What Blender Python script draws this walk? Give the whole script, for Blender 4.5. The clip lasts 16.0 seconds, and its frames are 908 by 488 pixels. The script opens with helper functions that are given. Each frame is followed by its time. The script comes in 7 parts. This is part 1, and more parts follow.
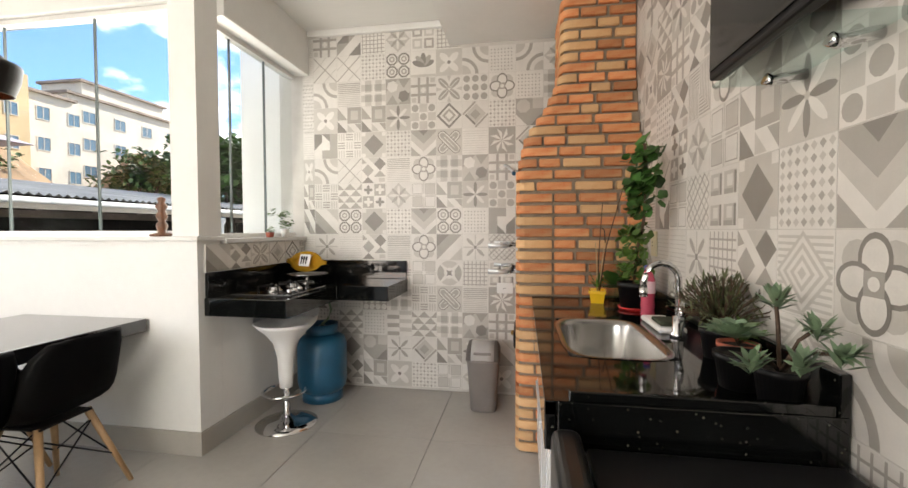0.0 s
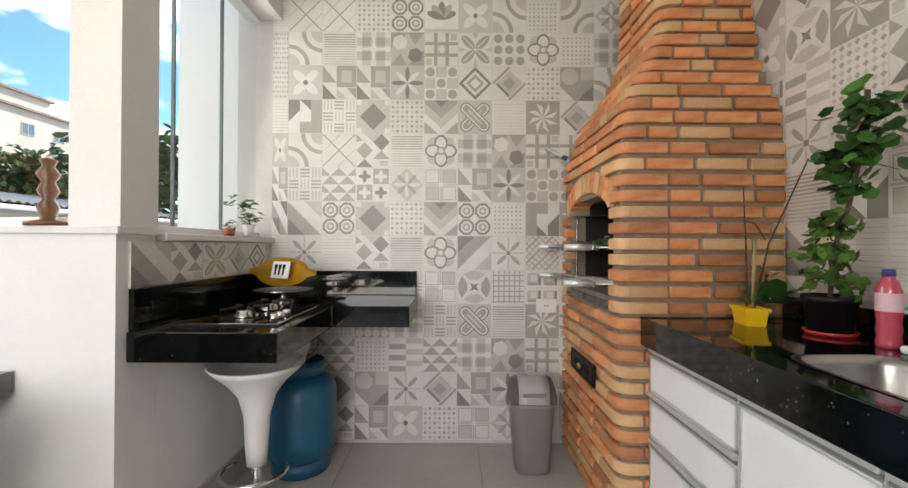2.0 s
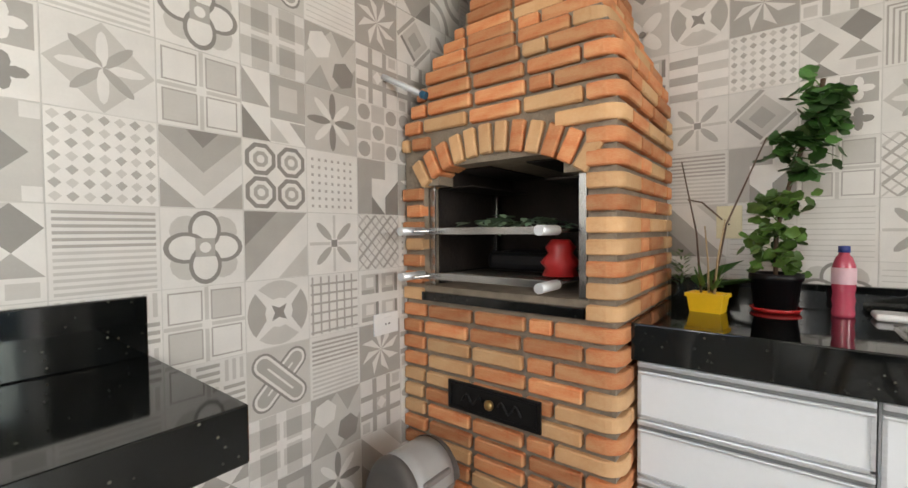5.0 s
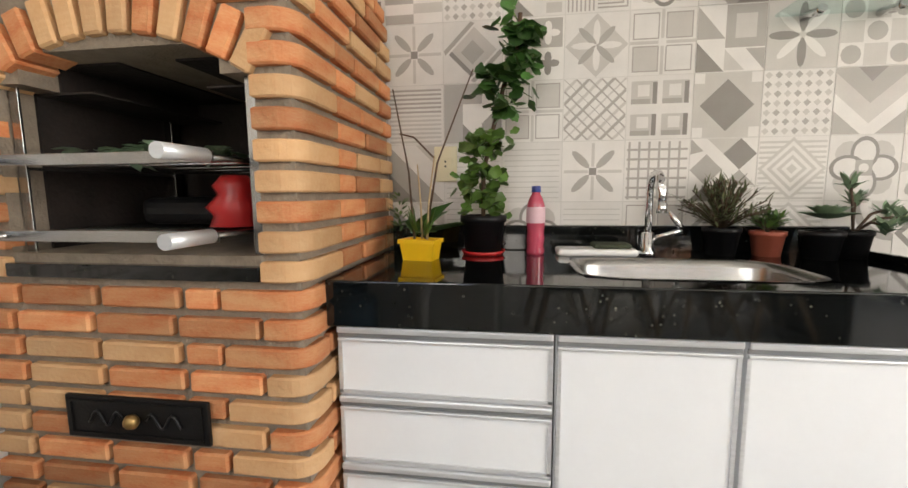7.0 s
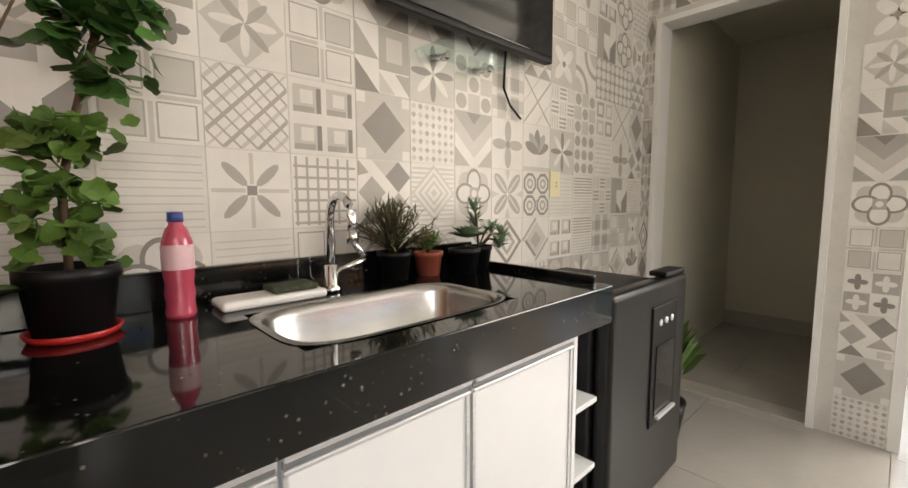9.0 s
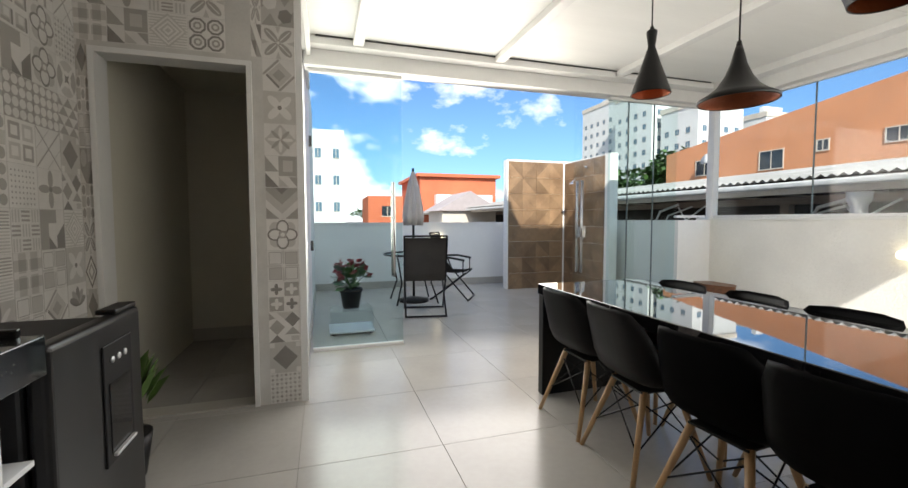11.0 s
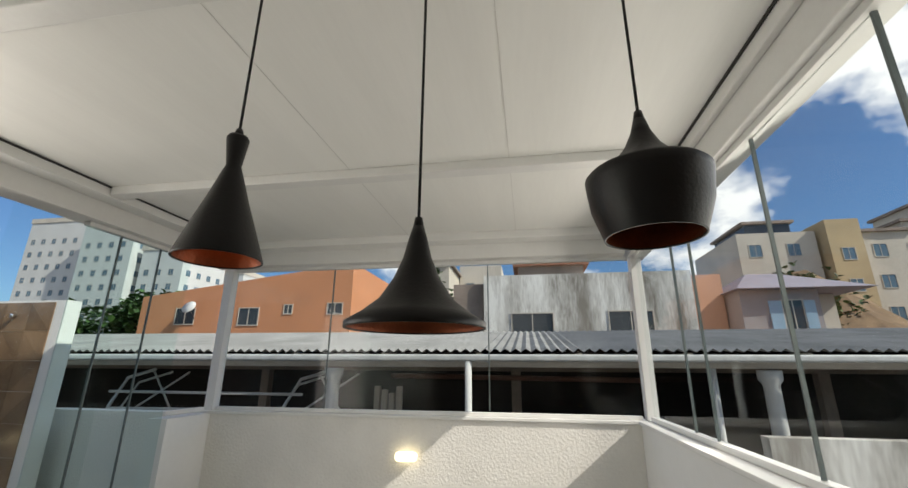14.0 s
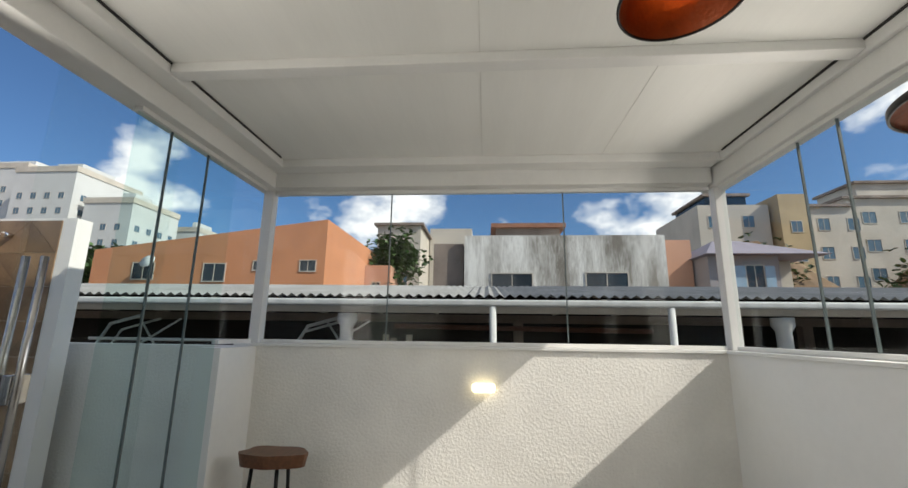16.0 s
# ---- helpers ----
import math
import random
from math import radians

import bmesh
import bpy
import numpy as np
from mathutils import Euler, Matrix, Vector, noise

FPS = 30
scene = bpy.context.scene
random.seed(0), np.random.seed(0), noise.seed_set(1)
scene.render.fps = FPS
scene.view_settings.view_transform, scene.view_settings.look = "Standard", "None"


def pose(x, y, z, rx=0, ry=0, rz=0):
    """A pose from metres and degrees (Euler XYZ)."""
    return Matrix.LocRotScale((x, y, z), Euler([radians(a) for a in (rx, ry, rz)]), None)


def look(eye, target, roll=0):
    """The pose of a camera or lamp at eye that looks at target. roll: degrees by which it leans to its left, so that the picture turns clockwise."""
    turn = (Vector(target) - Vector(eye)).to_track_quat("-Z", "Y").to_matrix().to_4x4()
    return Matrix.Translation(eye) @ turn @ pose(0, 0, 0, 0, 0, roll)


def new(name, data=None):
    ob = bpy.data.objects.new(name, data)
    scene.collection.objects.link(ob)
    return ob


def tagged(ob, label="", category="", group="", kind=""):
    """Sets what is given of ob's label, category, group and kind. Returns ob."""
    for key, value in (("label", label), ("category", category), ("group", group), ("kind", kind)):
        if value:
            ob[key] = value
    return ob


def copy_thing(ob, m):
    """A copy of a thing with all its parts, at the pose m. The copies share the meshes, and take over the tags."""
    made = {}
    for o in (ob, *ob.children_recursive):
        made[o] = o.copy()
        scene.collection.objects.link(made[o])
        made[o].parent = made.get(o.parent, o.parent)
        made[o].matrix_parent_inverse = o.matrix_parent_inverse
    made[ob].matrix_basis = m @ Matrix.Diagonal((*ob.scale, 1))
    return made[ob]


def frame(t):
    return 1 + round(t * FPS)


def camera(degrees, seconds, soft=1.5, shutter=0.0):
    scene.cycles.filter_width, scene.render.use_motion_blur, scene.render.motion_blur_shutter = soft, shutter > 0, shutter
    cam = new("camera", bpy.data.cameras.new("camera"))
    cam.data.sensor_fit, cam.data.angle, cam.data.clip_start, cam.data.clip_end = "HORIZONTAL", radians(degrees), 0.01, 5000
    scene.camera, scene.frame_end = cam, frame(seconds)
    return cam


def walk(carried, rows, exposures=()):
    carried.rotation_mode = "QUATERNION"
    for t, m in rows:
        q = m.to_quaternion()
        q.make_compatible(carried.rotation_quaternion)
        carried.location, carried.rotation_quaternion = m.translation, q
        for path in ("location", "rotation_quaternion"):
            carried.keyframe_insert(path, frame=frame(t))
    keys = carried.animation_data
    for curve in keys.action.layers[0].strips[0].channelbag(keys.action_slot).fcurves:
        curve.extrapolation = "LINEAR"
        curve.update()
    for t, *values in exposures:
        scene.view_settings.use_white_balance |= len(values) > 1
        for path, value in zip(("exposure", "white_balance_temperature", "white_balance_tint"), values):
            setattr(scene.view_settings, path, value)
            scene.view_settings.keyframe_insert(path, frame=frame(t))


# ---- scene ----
cam = camera(94.0, 16.0)
PATH = [
    (0, (0.039, 0.06, 1.248), (-0.286, 2.033, 1.182), -0.1),
    (0.5, (-0.044, 0.191, 1.247), (-0.352, 2.167, 1.214), -0.0),
    (1, (-0.173, 0.357, 1.225), (-0.437, 2.339, 1.215), 0.2),
    (1.5, (-0.378, 0.575, 1.181), (-0.539, 2.568, 1.185), 0.3),
    (2, (-0.651, 0.763, 1.157), (-0.645, 2.763, 1.167), 0.3),
    (2.5, (-0.907, 0.989, 1.133), (-0.653, 2.972, 1.144), 0.3),
    (3, (-1.105, 1.255, 1.131), (-0.567, 3.181, 1.144), 0.3),
    (3.2, (-1.17, 1.364, 1.135), (-0.517, 3.254, 1.145), 0.3),
    (5.3, (-1.194, 2.117, 1.153), (0.482, 3.203, 1.065), -0.5),
    (5.5, (-1.183, 2.128, 1.151), (0.548, 3.124, 1.04), -0.5),
    (6, (-1.114, 2.098, 1.113), (0.723, 2.873, 0.956), -0.6),
    (6.5, (-0.998, 2.046, 1.082), (0.914, 2.594, 0.882), -0.6),
    (7, (-0.813, 1.992, 1.079), (1.152, 2.273, 0.842), -0.4),
    (7.5, (-0.607, 1.955, 1.056), (1.378, 1.89, 0.816), -0.2),
    (8, (-0.477, 1.904, 1.052), (1.456, 1.441, 0.83), -0.3),
    (8.2, (-0.459, 1.914, 1.059), (1.421, 1.267, 0.843), -0.3),
    (10.3, (-0.511, 2.404, 1.197), (-0.353, 0.417, 1.038), -0.0),
    (10.5, (-0.541, 2.404, 1.196), (-0.602, 0.411, 1.048), -0.1),
    (11, (-0.636, 2.37, 1.19), (-1.225, 0.461, 1.079), -0.1),
    (11.5, (-0.747, 2.258, 1.19), (-1.796, 0.556, 1.141), 0.0),
    (12, (-0.87, 2.103, 1.223), (-2.271, 0.676, 1.271), 0.3),
    (12.5, (-1.052, 1.903, 1.341), (-2.685, 0.762, 1.522), 0.6),
    (13, (-1.167, 1.702, 1.491), (-2.938, 0.836, 1.827), 0.5),
    (13.5, (-1.271, 1.495, 1.568), (-3.122, 0.905, 2.043), 0.5),
    (14, (-1.389, 1.281, 1.584), (-3.279, 0.957, 2.152), 0.4),
    (14.5, (-1.454, 1.06, 1.563), (-3.358, 0.957, 2.167), 0.4),
    (15, (-1.521, 0.815, 1.509), (-3.434, 0.847, 2.092), 0.4),
    (15.5, (-1.602, 0.553, 1.409), (-3.534, 0.577, 1.925), 0.5),
    (16, (-1.632, 0.299, 1.314), (-3.583, 0.149, 1.727), 0.8),
]
EXPOSURES = [(0, 2.25, 6950, 13), (2, 2.1, 6650, 11), (3, 2.1, 6600, 11), (5.5, 2.38, 6550, 10), (6.5, 2.42, 6650, 11), (8.2, 2.42, 7200, 13), (10.3, 2.2, 7000, 14), (10.6, 1.85, 6850, 13), (11, 1.5, 6700, 11), (11.5, 0.92, 6300, 9), (12, 0.72, 6300, 9),
             (12.5, 0.65, 6400, 9), (14, 0.62, 6800, 10), (15, 0.62, 6900, 10), (16, 0.65, 6750, 10)]
walk(cam, [(t, look(eye, target, roll)) for t, eye, target, roll in PATH], EXPOSURES)

# ---- world and sun ----
SUN = Vector((0.35, 1.0, 0.84)).normalized()
world = bpy.data.worlds.new("sky")
scene.world = world
world.use_nodes = True
wn, wl = world.node_tree.nodes, world.node_tree.links
sky = wn.new("ShaderNodeTexSky")
sky.sky_type, sky.sun_disc = "NISHITA", False
sky.sun_elevation, sky.sun_rotation = math.asin(SUN.z), math.atan2(SUN.x, SUN.y)
coord = wn.new("ShaderNodeTexCoord")
squash = wn.new("ShaderNodeMapping")
squash.inputs["Scale"].default_value = (1.0, 1.0, 1.7)
clouds = wn.new("ShaderNodeTexNoise")
clouds.inputs["Scale"].default_value, clouds.inputs["Detail"].default_value, clouds.inputs["Roughness"].default_value = 3.3, 9.0, 0.55
band = wn.new("ShaderNodeValToRGB")
band.color_ramp.elements[0].position, band.color_ramp.elements[1].position = 0.492, 0.59
mixsky = wn.new("ShaderNodeMixRGB")
mixsky.inputs["Color2"].default_value = (9.5, 9.7, 10.0, 1)
bluer = wn.new("ShaderNodeMixRGB")
bluer.blend_type = "MULTIPLY"
bluer.inputs["Fac"].default_value = 1.0
bluer.inputs["Color2"].default_value = (0.46, 0.69, 0.95, 1)
wl.new(coord.outputs["Generated"], squash.inputs["Vector"])
wl.new(squash.outputs["Vector"], clouds.inputs["Vector"])
wl.new(clouds.outputs["Fac"], band.inputs["Fac"])
wl.new(band.outputs["Color"], mixsky.inputs["Fac"])
wl.new(sky.outputs["Color"], bluer.inputs["Color1"])
wl.new(bluer.outputs["Color"], mixsky.inputs["Color1"])
wl.new(mixsky.outputs["Color"], wn["Background"].inputs["Color"])
wn["Background"].inputs["Strength"].default_value = 0.075
sun = new("sun", bpy.data.lights.new("sun", "SUN"))
sun.data.energy, sun.data.angle, sun.data.color = 3.0, radians(0.5), (1.0, 0.95, 0.87)
sun.matrix_world = look(SUN * 60, (0, 0, 0))
# the sky's light in the window openings
for eye, to, w, h, watts in (((-1.8, -1.74, 1.65), (-1.4, 3, 1.5), 2.5, 1.6, 24), ((-3.4, 2.26, 1.85), (-2.4, -1, 1.5), 3.0, 1.25, 14), ((-1.84, 2.75, 1.85), (0.6, 2.6, 1.5), 0.9, 1.2, 1.0)):
    lamp = new("window_light", bpy.data.lights.new("window_light", "AREA"))
    lamp.data.shape, lamp.data.size, lamp.data.size_y, lamp.data.energy, lamp.data.color = "RECTANGLE", w, h, watts, (1.0, 0.945, 0.865)
    lamp.matrix_world = look(eye, to)



# ---- materials ----
def mat(name, color, rough=0.6, metal=0.0, vary=0.12, scale=6.0, bump=0.0, bscale=60.0, alt=None, per_object=0.0, per_island=0.0, coat=0.0, spec=0.5, streak=None):
    """A surface with two scales of mottling between color and alt, and a fine relief."""
    m = bpy.data.materials.new(name)
    m.use_nodes = True
    n, l = m.node_tree.nodes, m.node_tree.links
    b = n["Principled BSDF"]
    b.inputs["Roughness"].default_value, b.inputs["Metallic"].default_value = rough, metal
    b.inputs["Coat Weight"].default_value = coat
    b.inputs["Specular IOR Level"].default_value = spec
    alt = alt or tuple(c * (1 - vary) for c in color)
    co = n.new("ShaderNodeTexCoord")
    mp = n.new("ShaderNodeMapping")
    if streak:
        mp.inputs["Scale"].default_value = streak
    l.new(co.outputs["Object"], mp.inputs["Vector"])
    big, fine = n.new("ShaderNodeTexNoise"), n.new("ShaderNodeTexNoise")
    big.inputs["Scale"].default_value, big.inputs["Detail"].default_value = scale, 5
    fine.inputs["Scale"].default_value, fine.inputs["Detail"].default_value = scale * 12, 3
    for t in (big, fine):
        l.new(mp.outputs["Vector"], t.inputs["Vector"])
    add = n.new("ShaderNodeMath")
    add.operation = "MULTIPLY_ADD"
    add.inputs[1].default_value = 0.35
    l.new(fine.outputs["Fac"], add.inputs[0])
    l.new(big.outputs["Fac"], add.inputs[2])
    ramp = n.new("ShaderNodeValToRGB")
    ramp.color_ramp.elements[0].position, ramp.color_ramp.elements[1].position = 0.5, 0.85
    ramp.color_ramp.elements[0].color, ramp.color_ramp.elements[1].color = (*color, 1), (*alt, 1)
    l.new(add.outputs[0], ramp.inputs["Fac"])
    out = ramp.outputs["Color"]
    if per_object or per_island:
        hsv = n.new("ShaderNodeHueSaturation")
        src = n.new("ShaderNodeObjectInfo").outputs["Random"] if per_object else n.new("ShaderNodeNewGeometry").outputs["Random Per Island"]
        rng = n.new("ShaderNodeMapRange")
        k = per_object or per_island
        rng.inputs["To Min"].default_value, rng.inputs["To Max"].default_value = 1 - k, 1 + k
        l.new(src, rng.inputs["Value"])
        l.new(rng.outputs["Result"], hsv.inputs["Value"])
        l.new(out, hsv.inputs["Color"])
        out = hsv.outputs["Color"]
    l.new(out, b.inputs["Base Color"])
    if bump:
        bt, bp = n.new("ShaderNodeTexNoise"), n.new("ShaderNodeBump")
        bt.inputs["Scale"].default_value, bt.inputs["Detail"].default_value = bscale, 4
        l.new(co.outputs["Object"], bt.inputs["Vector"])
        bp.inputs["Strength"].default_value, bp.inputs["Distance"].default_value = min(1.0, bump), 0.01
        l.new(bt.outputs["Fac"], bp.inputs["Height"])
        l.new(bp.outputs["Normal"], b.inputs["Normal"])
    return m


def glass_mat(name, tint=(0.965, 0.985, 0.98), gloss=0.06):
    """Thin clear glass: it lets light through and mirrors more at a slant."""
    m = bpy.data.materials.new(name)
    m.use_nodes = True
    n, l = m.node_tree.nodes, m.node_tree.links
    n.remove(n["Principled BSDF"])
    tr, gl, mx, fr = n.new("ShaderNodeBsdfTransparent"), n.new("ShaderNodeBsdfGlossy"), n.new("ShaderNodeMixShader"), n.new("ShaderNodeLayerWeight")
    tr.inputs["Color"].default_value = (*tint, 1)
    gl.inputs["Roughness"].default_value = 0.0
    pw, ma = n.new("ShaderNodeMath"), n.new("ShaderNodeMath")
    pw.operation, ma.operation = "POWER", "MULTIPLY_ADD"
    pw.inputs[1].default_value, ma.inputs[1].default_value, ma.inputs[2].default_value = 4.0, 0.25, gloss * 0.25
    l.new(fr.outputs["Facing"], pw.inputs[0])
    l.new(pw.outputs[0], ma.inputs[0])
    l.new(ma.outputs[0], mx.inputs["Fac"])
    l.new(tr.outputs["BSDF"], mx.inputs[1])
    l.new(gl.outputs["BSDF"], mx.inputs[2])
    l.new(mx.outputs["Shader"], n["Material Output"].inputs["Surface"])
    return m


def glow_mat(name, color, strength):
    m = bpy.data.materials.new(name)
    m.use_nodes = True
    b = m.node_tree.nodes["Principled BSDF"]
    b.inputs["Base Color"].default_value = (*color, 1)
    b.inputs["Emission Color"].default_value = (*color, 1)
    b.inputs["Emission Strength"].default_value = strength
    return m


def granite_mat():
    """Polished near-black granite with scattered pale mineral flecks."""
    m = mat("black granite", (0.006, 0.007, 0.007), 0.06, vary=0.5, scale=9, spec=0.6)
    n, l = m.node_tree.nodes, m.node_tree.links
    b = n["Principled BSDF"]
    co = n.new("ShaderNodeTexCoord")
    v = n.new("ShaderNodeTexVoronoi")
    v.inputs["Scale"].default_value = 62
    sz = n.new("ShaderNodeTexNoise")
    sz.inputs["Scale"].default_value = 17
    r = n.new("ShaderNodeValToRGB")
    r.color_ramp.elements[0].position, r.color_ramp.elements[0].color = 0.05, (0.17, 0.17, 0.13, 1)
    r.color_ramp.elements[1].position, r.color_ramp.elements[1].color = 0.20, (0, 0, 0, 1)
    r2 = n.new("ShaderNodeValToRGB")
    r2.color_ramp.elements[0].position, r2.color_ramp.elements[1].position = 0.47, 0.66
    mul, addc = n.new("ShaderNodeMixRGB"), n.new("ShaderNodeMixRGB")
    mul.blend_type, addc.blend_type = "MULTIPLY", "ADD"
    mul.inputs["Fac"].default_value = addc.inputs["Fac"].default_value = 1
    l.new(co.outputs["Object"], v.inputs["Vector"])
    l.new(co.outputs["Object"], sz.inputs["Vector"])
    l.new(v.outputs["Distance"], r.inputs["Fac"])
    l.new(sz.outputs["Fac"], r2.inputs["Fac"])
    l.new(r.outputs["Color"], mul.inputs["Color1"])
    l.new(r2.outputs["Color"], mul.inputs["Color2"])
    old = b.inputs["Base Color"].links[0].from_socket
    l.new(old, addc.inputs["Color1"])
    l.new(mul.outputs["Color"], addc.inputs["Color2"])
    l.new(addc.outputs["Color"], b.inputs["Base Color"])
    return m


WHITE = mat("white wall paint", (0.80, 0.80, 0.78), 0.7, vary=0.05, scale=2, bump=0.15, bscale=120)
STUCCO = mat("rough white stucco", (0.80, 0.79, 0.75), 0.85, vary=0.08, scale=3, bump=0.6, bscale=48)
CORRIDOR = mat("grey-beige paint", (0.64, 0.62, 0.53), 0.7, vary=0.05, scale=2)
ROOFPANEL = mat("white roof panel", (0.80, 0.80, 0.77), 0.45, vary=0.05, scale=1.5, streak=(0.3, 3, 1))
JOINT = mat("pale grey sealant", (0.64, 0.63, 0.60), 0.6)
ALU = mat("white painted aluminium", (0.74, 0.74, 0.72), 0.35, vary=0.06, scale=4)
FLOOR = mat("satin porcelain floor tile", (0.42, 0.405, 0.38), 0.2, vary=0.10, scale=2.2, per_object=0.03)
GROUT = mat("grey floor grout", (0.30, 0.29, 0.27), 0.85)
BASE = mat("porcelain baseboard", (0.42, 0.40, 0.36), 0.3, vary=0.08)
TILES = [mat("glazed tile shade", c, 0.38, vary=0.08, scale=14, per_object=0.05) for c in
         ((0.70, 0.68, 0.645), (0.53, 0.51, 0.475), (0.385, 0.365, 0.335), (0.245, 0.23, 0.21))]
TGROUT = mat("pale tile grout", (0.60, 0.585, 0.55), 0.85)
BRICK = mat("orange clay brick", (0.55, 0.165, 0.055), 0.75, alt=(0.62, 0.32, 0.15), scale=9, per_object=0.32, bump=0.25, bscale=90, streak=(1, 1, 3))
BRICKPALE = mat("pale clay brick", (0.66, 0.42, 0.22), 0.75, alt=(0.60, 0.33, 0.15), scale=8, per_object=0.15, bump=0.25, bscale=90)
MORTAR = mat("grey-brown mortar", (0.30, 0.245, 0.185), 0.9, vary=0.25, scale=20, bump=0.5, bscale=110)
SOOT = mat("sooty firebrick", (0.028, 0.02, 0.016), 0.9, vary=0.5, scale=8, bump=0.4)
GRANITE = granite_mat()
BLACKGLASS = mat("black glass tabletop", (0.006, 0.006, 0.007), 0.015, vary=0.1, spec=1.0, coat=0.6)
CABWHITE = mat("white laminate", (0.82, 0.84, 0.86), 0.22, vary=0.03)
ALUM = mat("brushed aluminium", (0.74, 0.76, 0.78), 0.4, metal=0.6, vary=0.12, scale=8, streak=(1, 1, 12))
# Dark grey stands for the shadow line in the grip rails' finger groove.
GROOVESHADE = mat("dark grey metal for groove shade", (0.28, 0.29, 0.30), 0.45, metal=0.6, vary=0.1)
STEEL = mat("brushed stainless steel", (0.52, 0.51, 0.50), 0.25, metal=1.0, vary=0.15, scale=10)
CHROME = mat("chrome", (0.75, 0.75, 0.76), 0.06, metal=1.0, vary=0.05)
BLACKPLAST = mat("black moulded plastic", (0.007, 0.007, 0.008), 0.42, vary=0.2, spec=0.28)
FRIDGE = mat("dark grey metallic paint", (0.016, 0.016, 0.017), 0.28, metal=0.3, vary=0.12)
BLACKMETAL = mat("matt black metal", (0.007, 0.0065, 0.0065), 0.42, vary=0.2, spec=0.28, bump=0.08, bscale=150)
COPPER = mat("copper leaf lining", (0.30, 0.075, 0.025), 0.4, metal=0.6, vary=0.3, scale=12, bump=0.3, bscale=60)
WOODLEG = mat("pale beech", (0.52, 0.33, 0.17), 0.45, vary=0.25, scale=5, streak=(6, 6, 0.8))
WOODDARK = mat("reddish solid wood", (0.16, 0.065, 0.028), 0.4, vary=0.4, scale=7, streak=(1, 6, 6))
CLEAR = glass_mat("clear glass")
GREENGLASS = glass_mat("greenish toughened glass", (0.88, 0.95, 0.94))
BLACKTRIM = mat("black rubber seal", (0.02, 0.02, 0.02), 0.6)
GREYTRIM = mat("grey glass edge", (0.12, 0.15, 0.15), 0.4)
WHITEPLAST = mat("white plastic", (0.78, 0.78, 0.77), 0.3, vary=0.04)
GREYPLAST = mat("taupe grey plastic", (0.22, 0.20, 0.19), 0.4, vary=0.1)
GREYLID = mat("light grey plastic lid", (0.38, 0.37, 0.36), 0.35, vary=0.08)
BLUE = mat("blue gas cylinder paint", (0.012, 0.10, 0.19), 0.35, vary=0.2, scale=9)
YELLOW = mat("yellow plastic", (0.85, 0.52, 0.015), 0.35, vary=0.08)
YELLOWCER = mat("mustard glazed ceramic", (0.60, 0.34, 0.03), 0.25, vary=0.25)
RED = mat("red plastic", (0.45, 0.02, 0.02), 0.35)
TERRA = mat("terracotta plastic", (0.34, 0.085, 0.05), 0.55, vary=0.15)
PINK = mat("pink detergent", (0.50, 0.07, 0.12), 0.15, vary=0.1, coat=0.5)
PINKLABEL = mat("pale pink label", (0.75, 0.50, 0.55), 0.4)
NAVY = mat("blue cap plastic", (0.04, 0.06, 0.25), 0.35)
IVORY = mat("ivory plastic", (0.76, 0.70, 0.47), 0.35, vary=0.05)
SPONGE = mat("dark green scouring pad", (0.05, 0.06, 0.035), 0.95, vary=0.4, bump=0.8)
LEAF = mat("deep green leaf", (0.055, 0.15, 0.03), 0.45, vary=0.5, scale=14, per_island=0.45)
LEAFLIGHT = mat("fresh green leaf", (0.10, 0.20, 0.035), 0.45, vary=0.4, scale=14, per_island=0.4)
LEAFGREY = mat("grey-green succulent leaf", (0.22, 0.33, 0.20), 0.5, vary=0.3, scale=14, per_island=0.25)
LEAFOLIVE = mat("olive needle leaf", (0.12, 0.14, 0.06), 0.55, vary=0.4, scale=14, per_island=0.35)
STEM = mat("brown stem", (0.10, 0.06, 0.035), 0.7, vary=0.4)
CANE = mat("pale cane", (0.45, 0.33, 0.18), 0.6, vary=0.2)
SOIL = mat("potting soil", (0.03, 0.02, 0.014), 0.95, vary=0.5, bump=0.8)
SCREEN = mat("black television screen", (0.006, 0.006, 0.007), 0.08, vary=0.05)
WARM = glow_mat("lit warm diffuser", (1.0, 0.86, 0.55), 1.6)
BULB = glow_mat("glowing bulb", (1.0, 0.45, 0.12), 5.0)
SHOWERTILE = mat("brown geometric porcelain", (0.25, 0.165, 0.095), 0.35, alt=(0.15, 0.095, 0.055), scale=4, per_object=0.28)
CUSHION = mat("dark red cushion cloth", (0.10, 0.018, 0.018), 0.9, vary=0.3, bump=0.4, bscale=200)
MESHCLOTH = mat("dark mesh cloth", (0.035, 0.03, 0.028), 0.8, vary=0.3, bump=0.4, bscale=300)
UMBRELLA = mat("pale grey canvas", (0.55, 0.51, 0.48), 0.9, vary=0.15)
FLOWER = mat("dusky red petals", (0.20, 0.025, 0.03), 0.6, per_island=0.4)


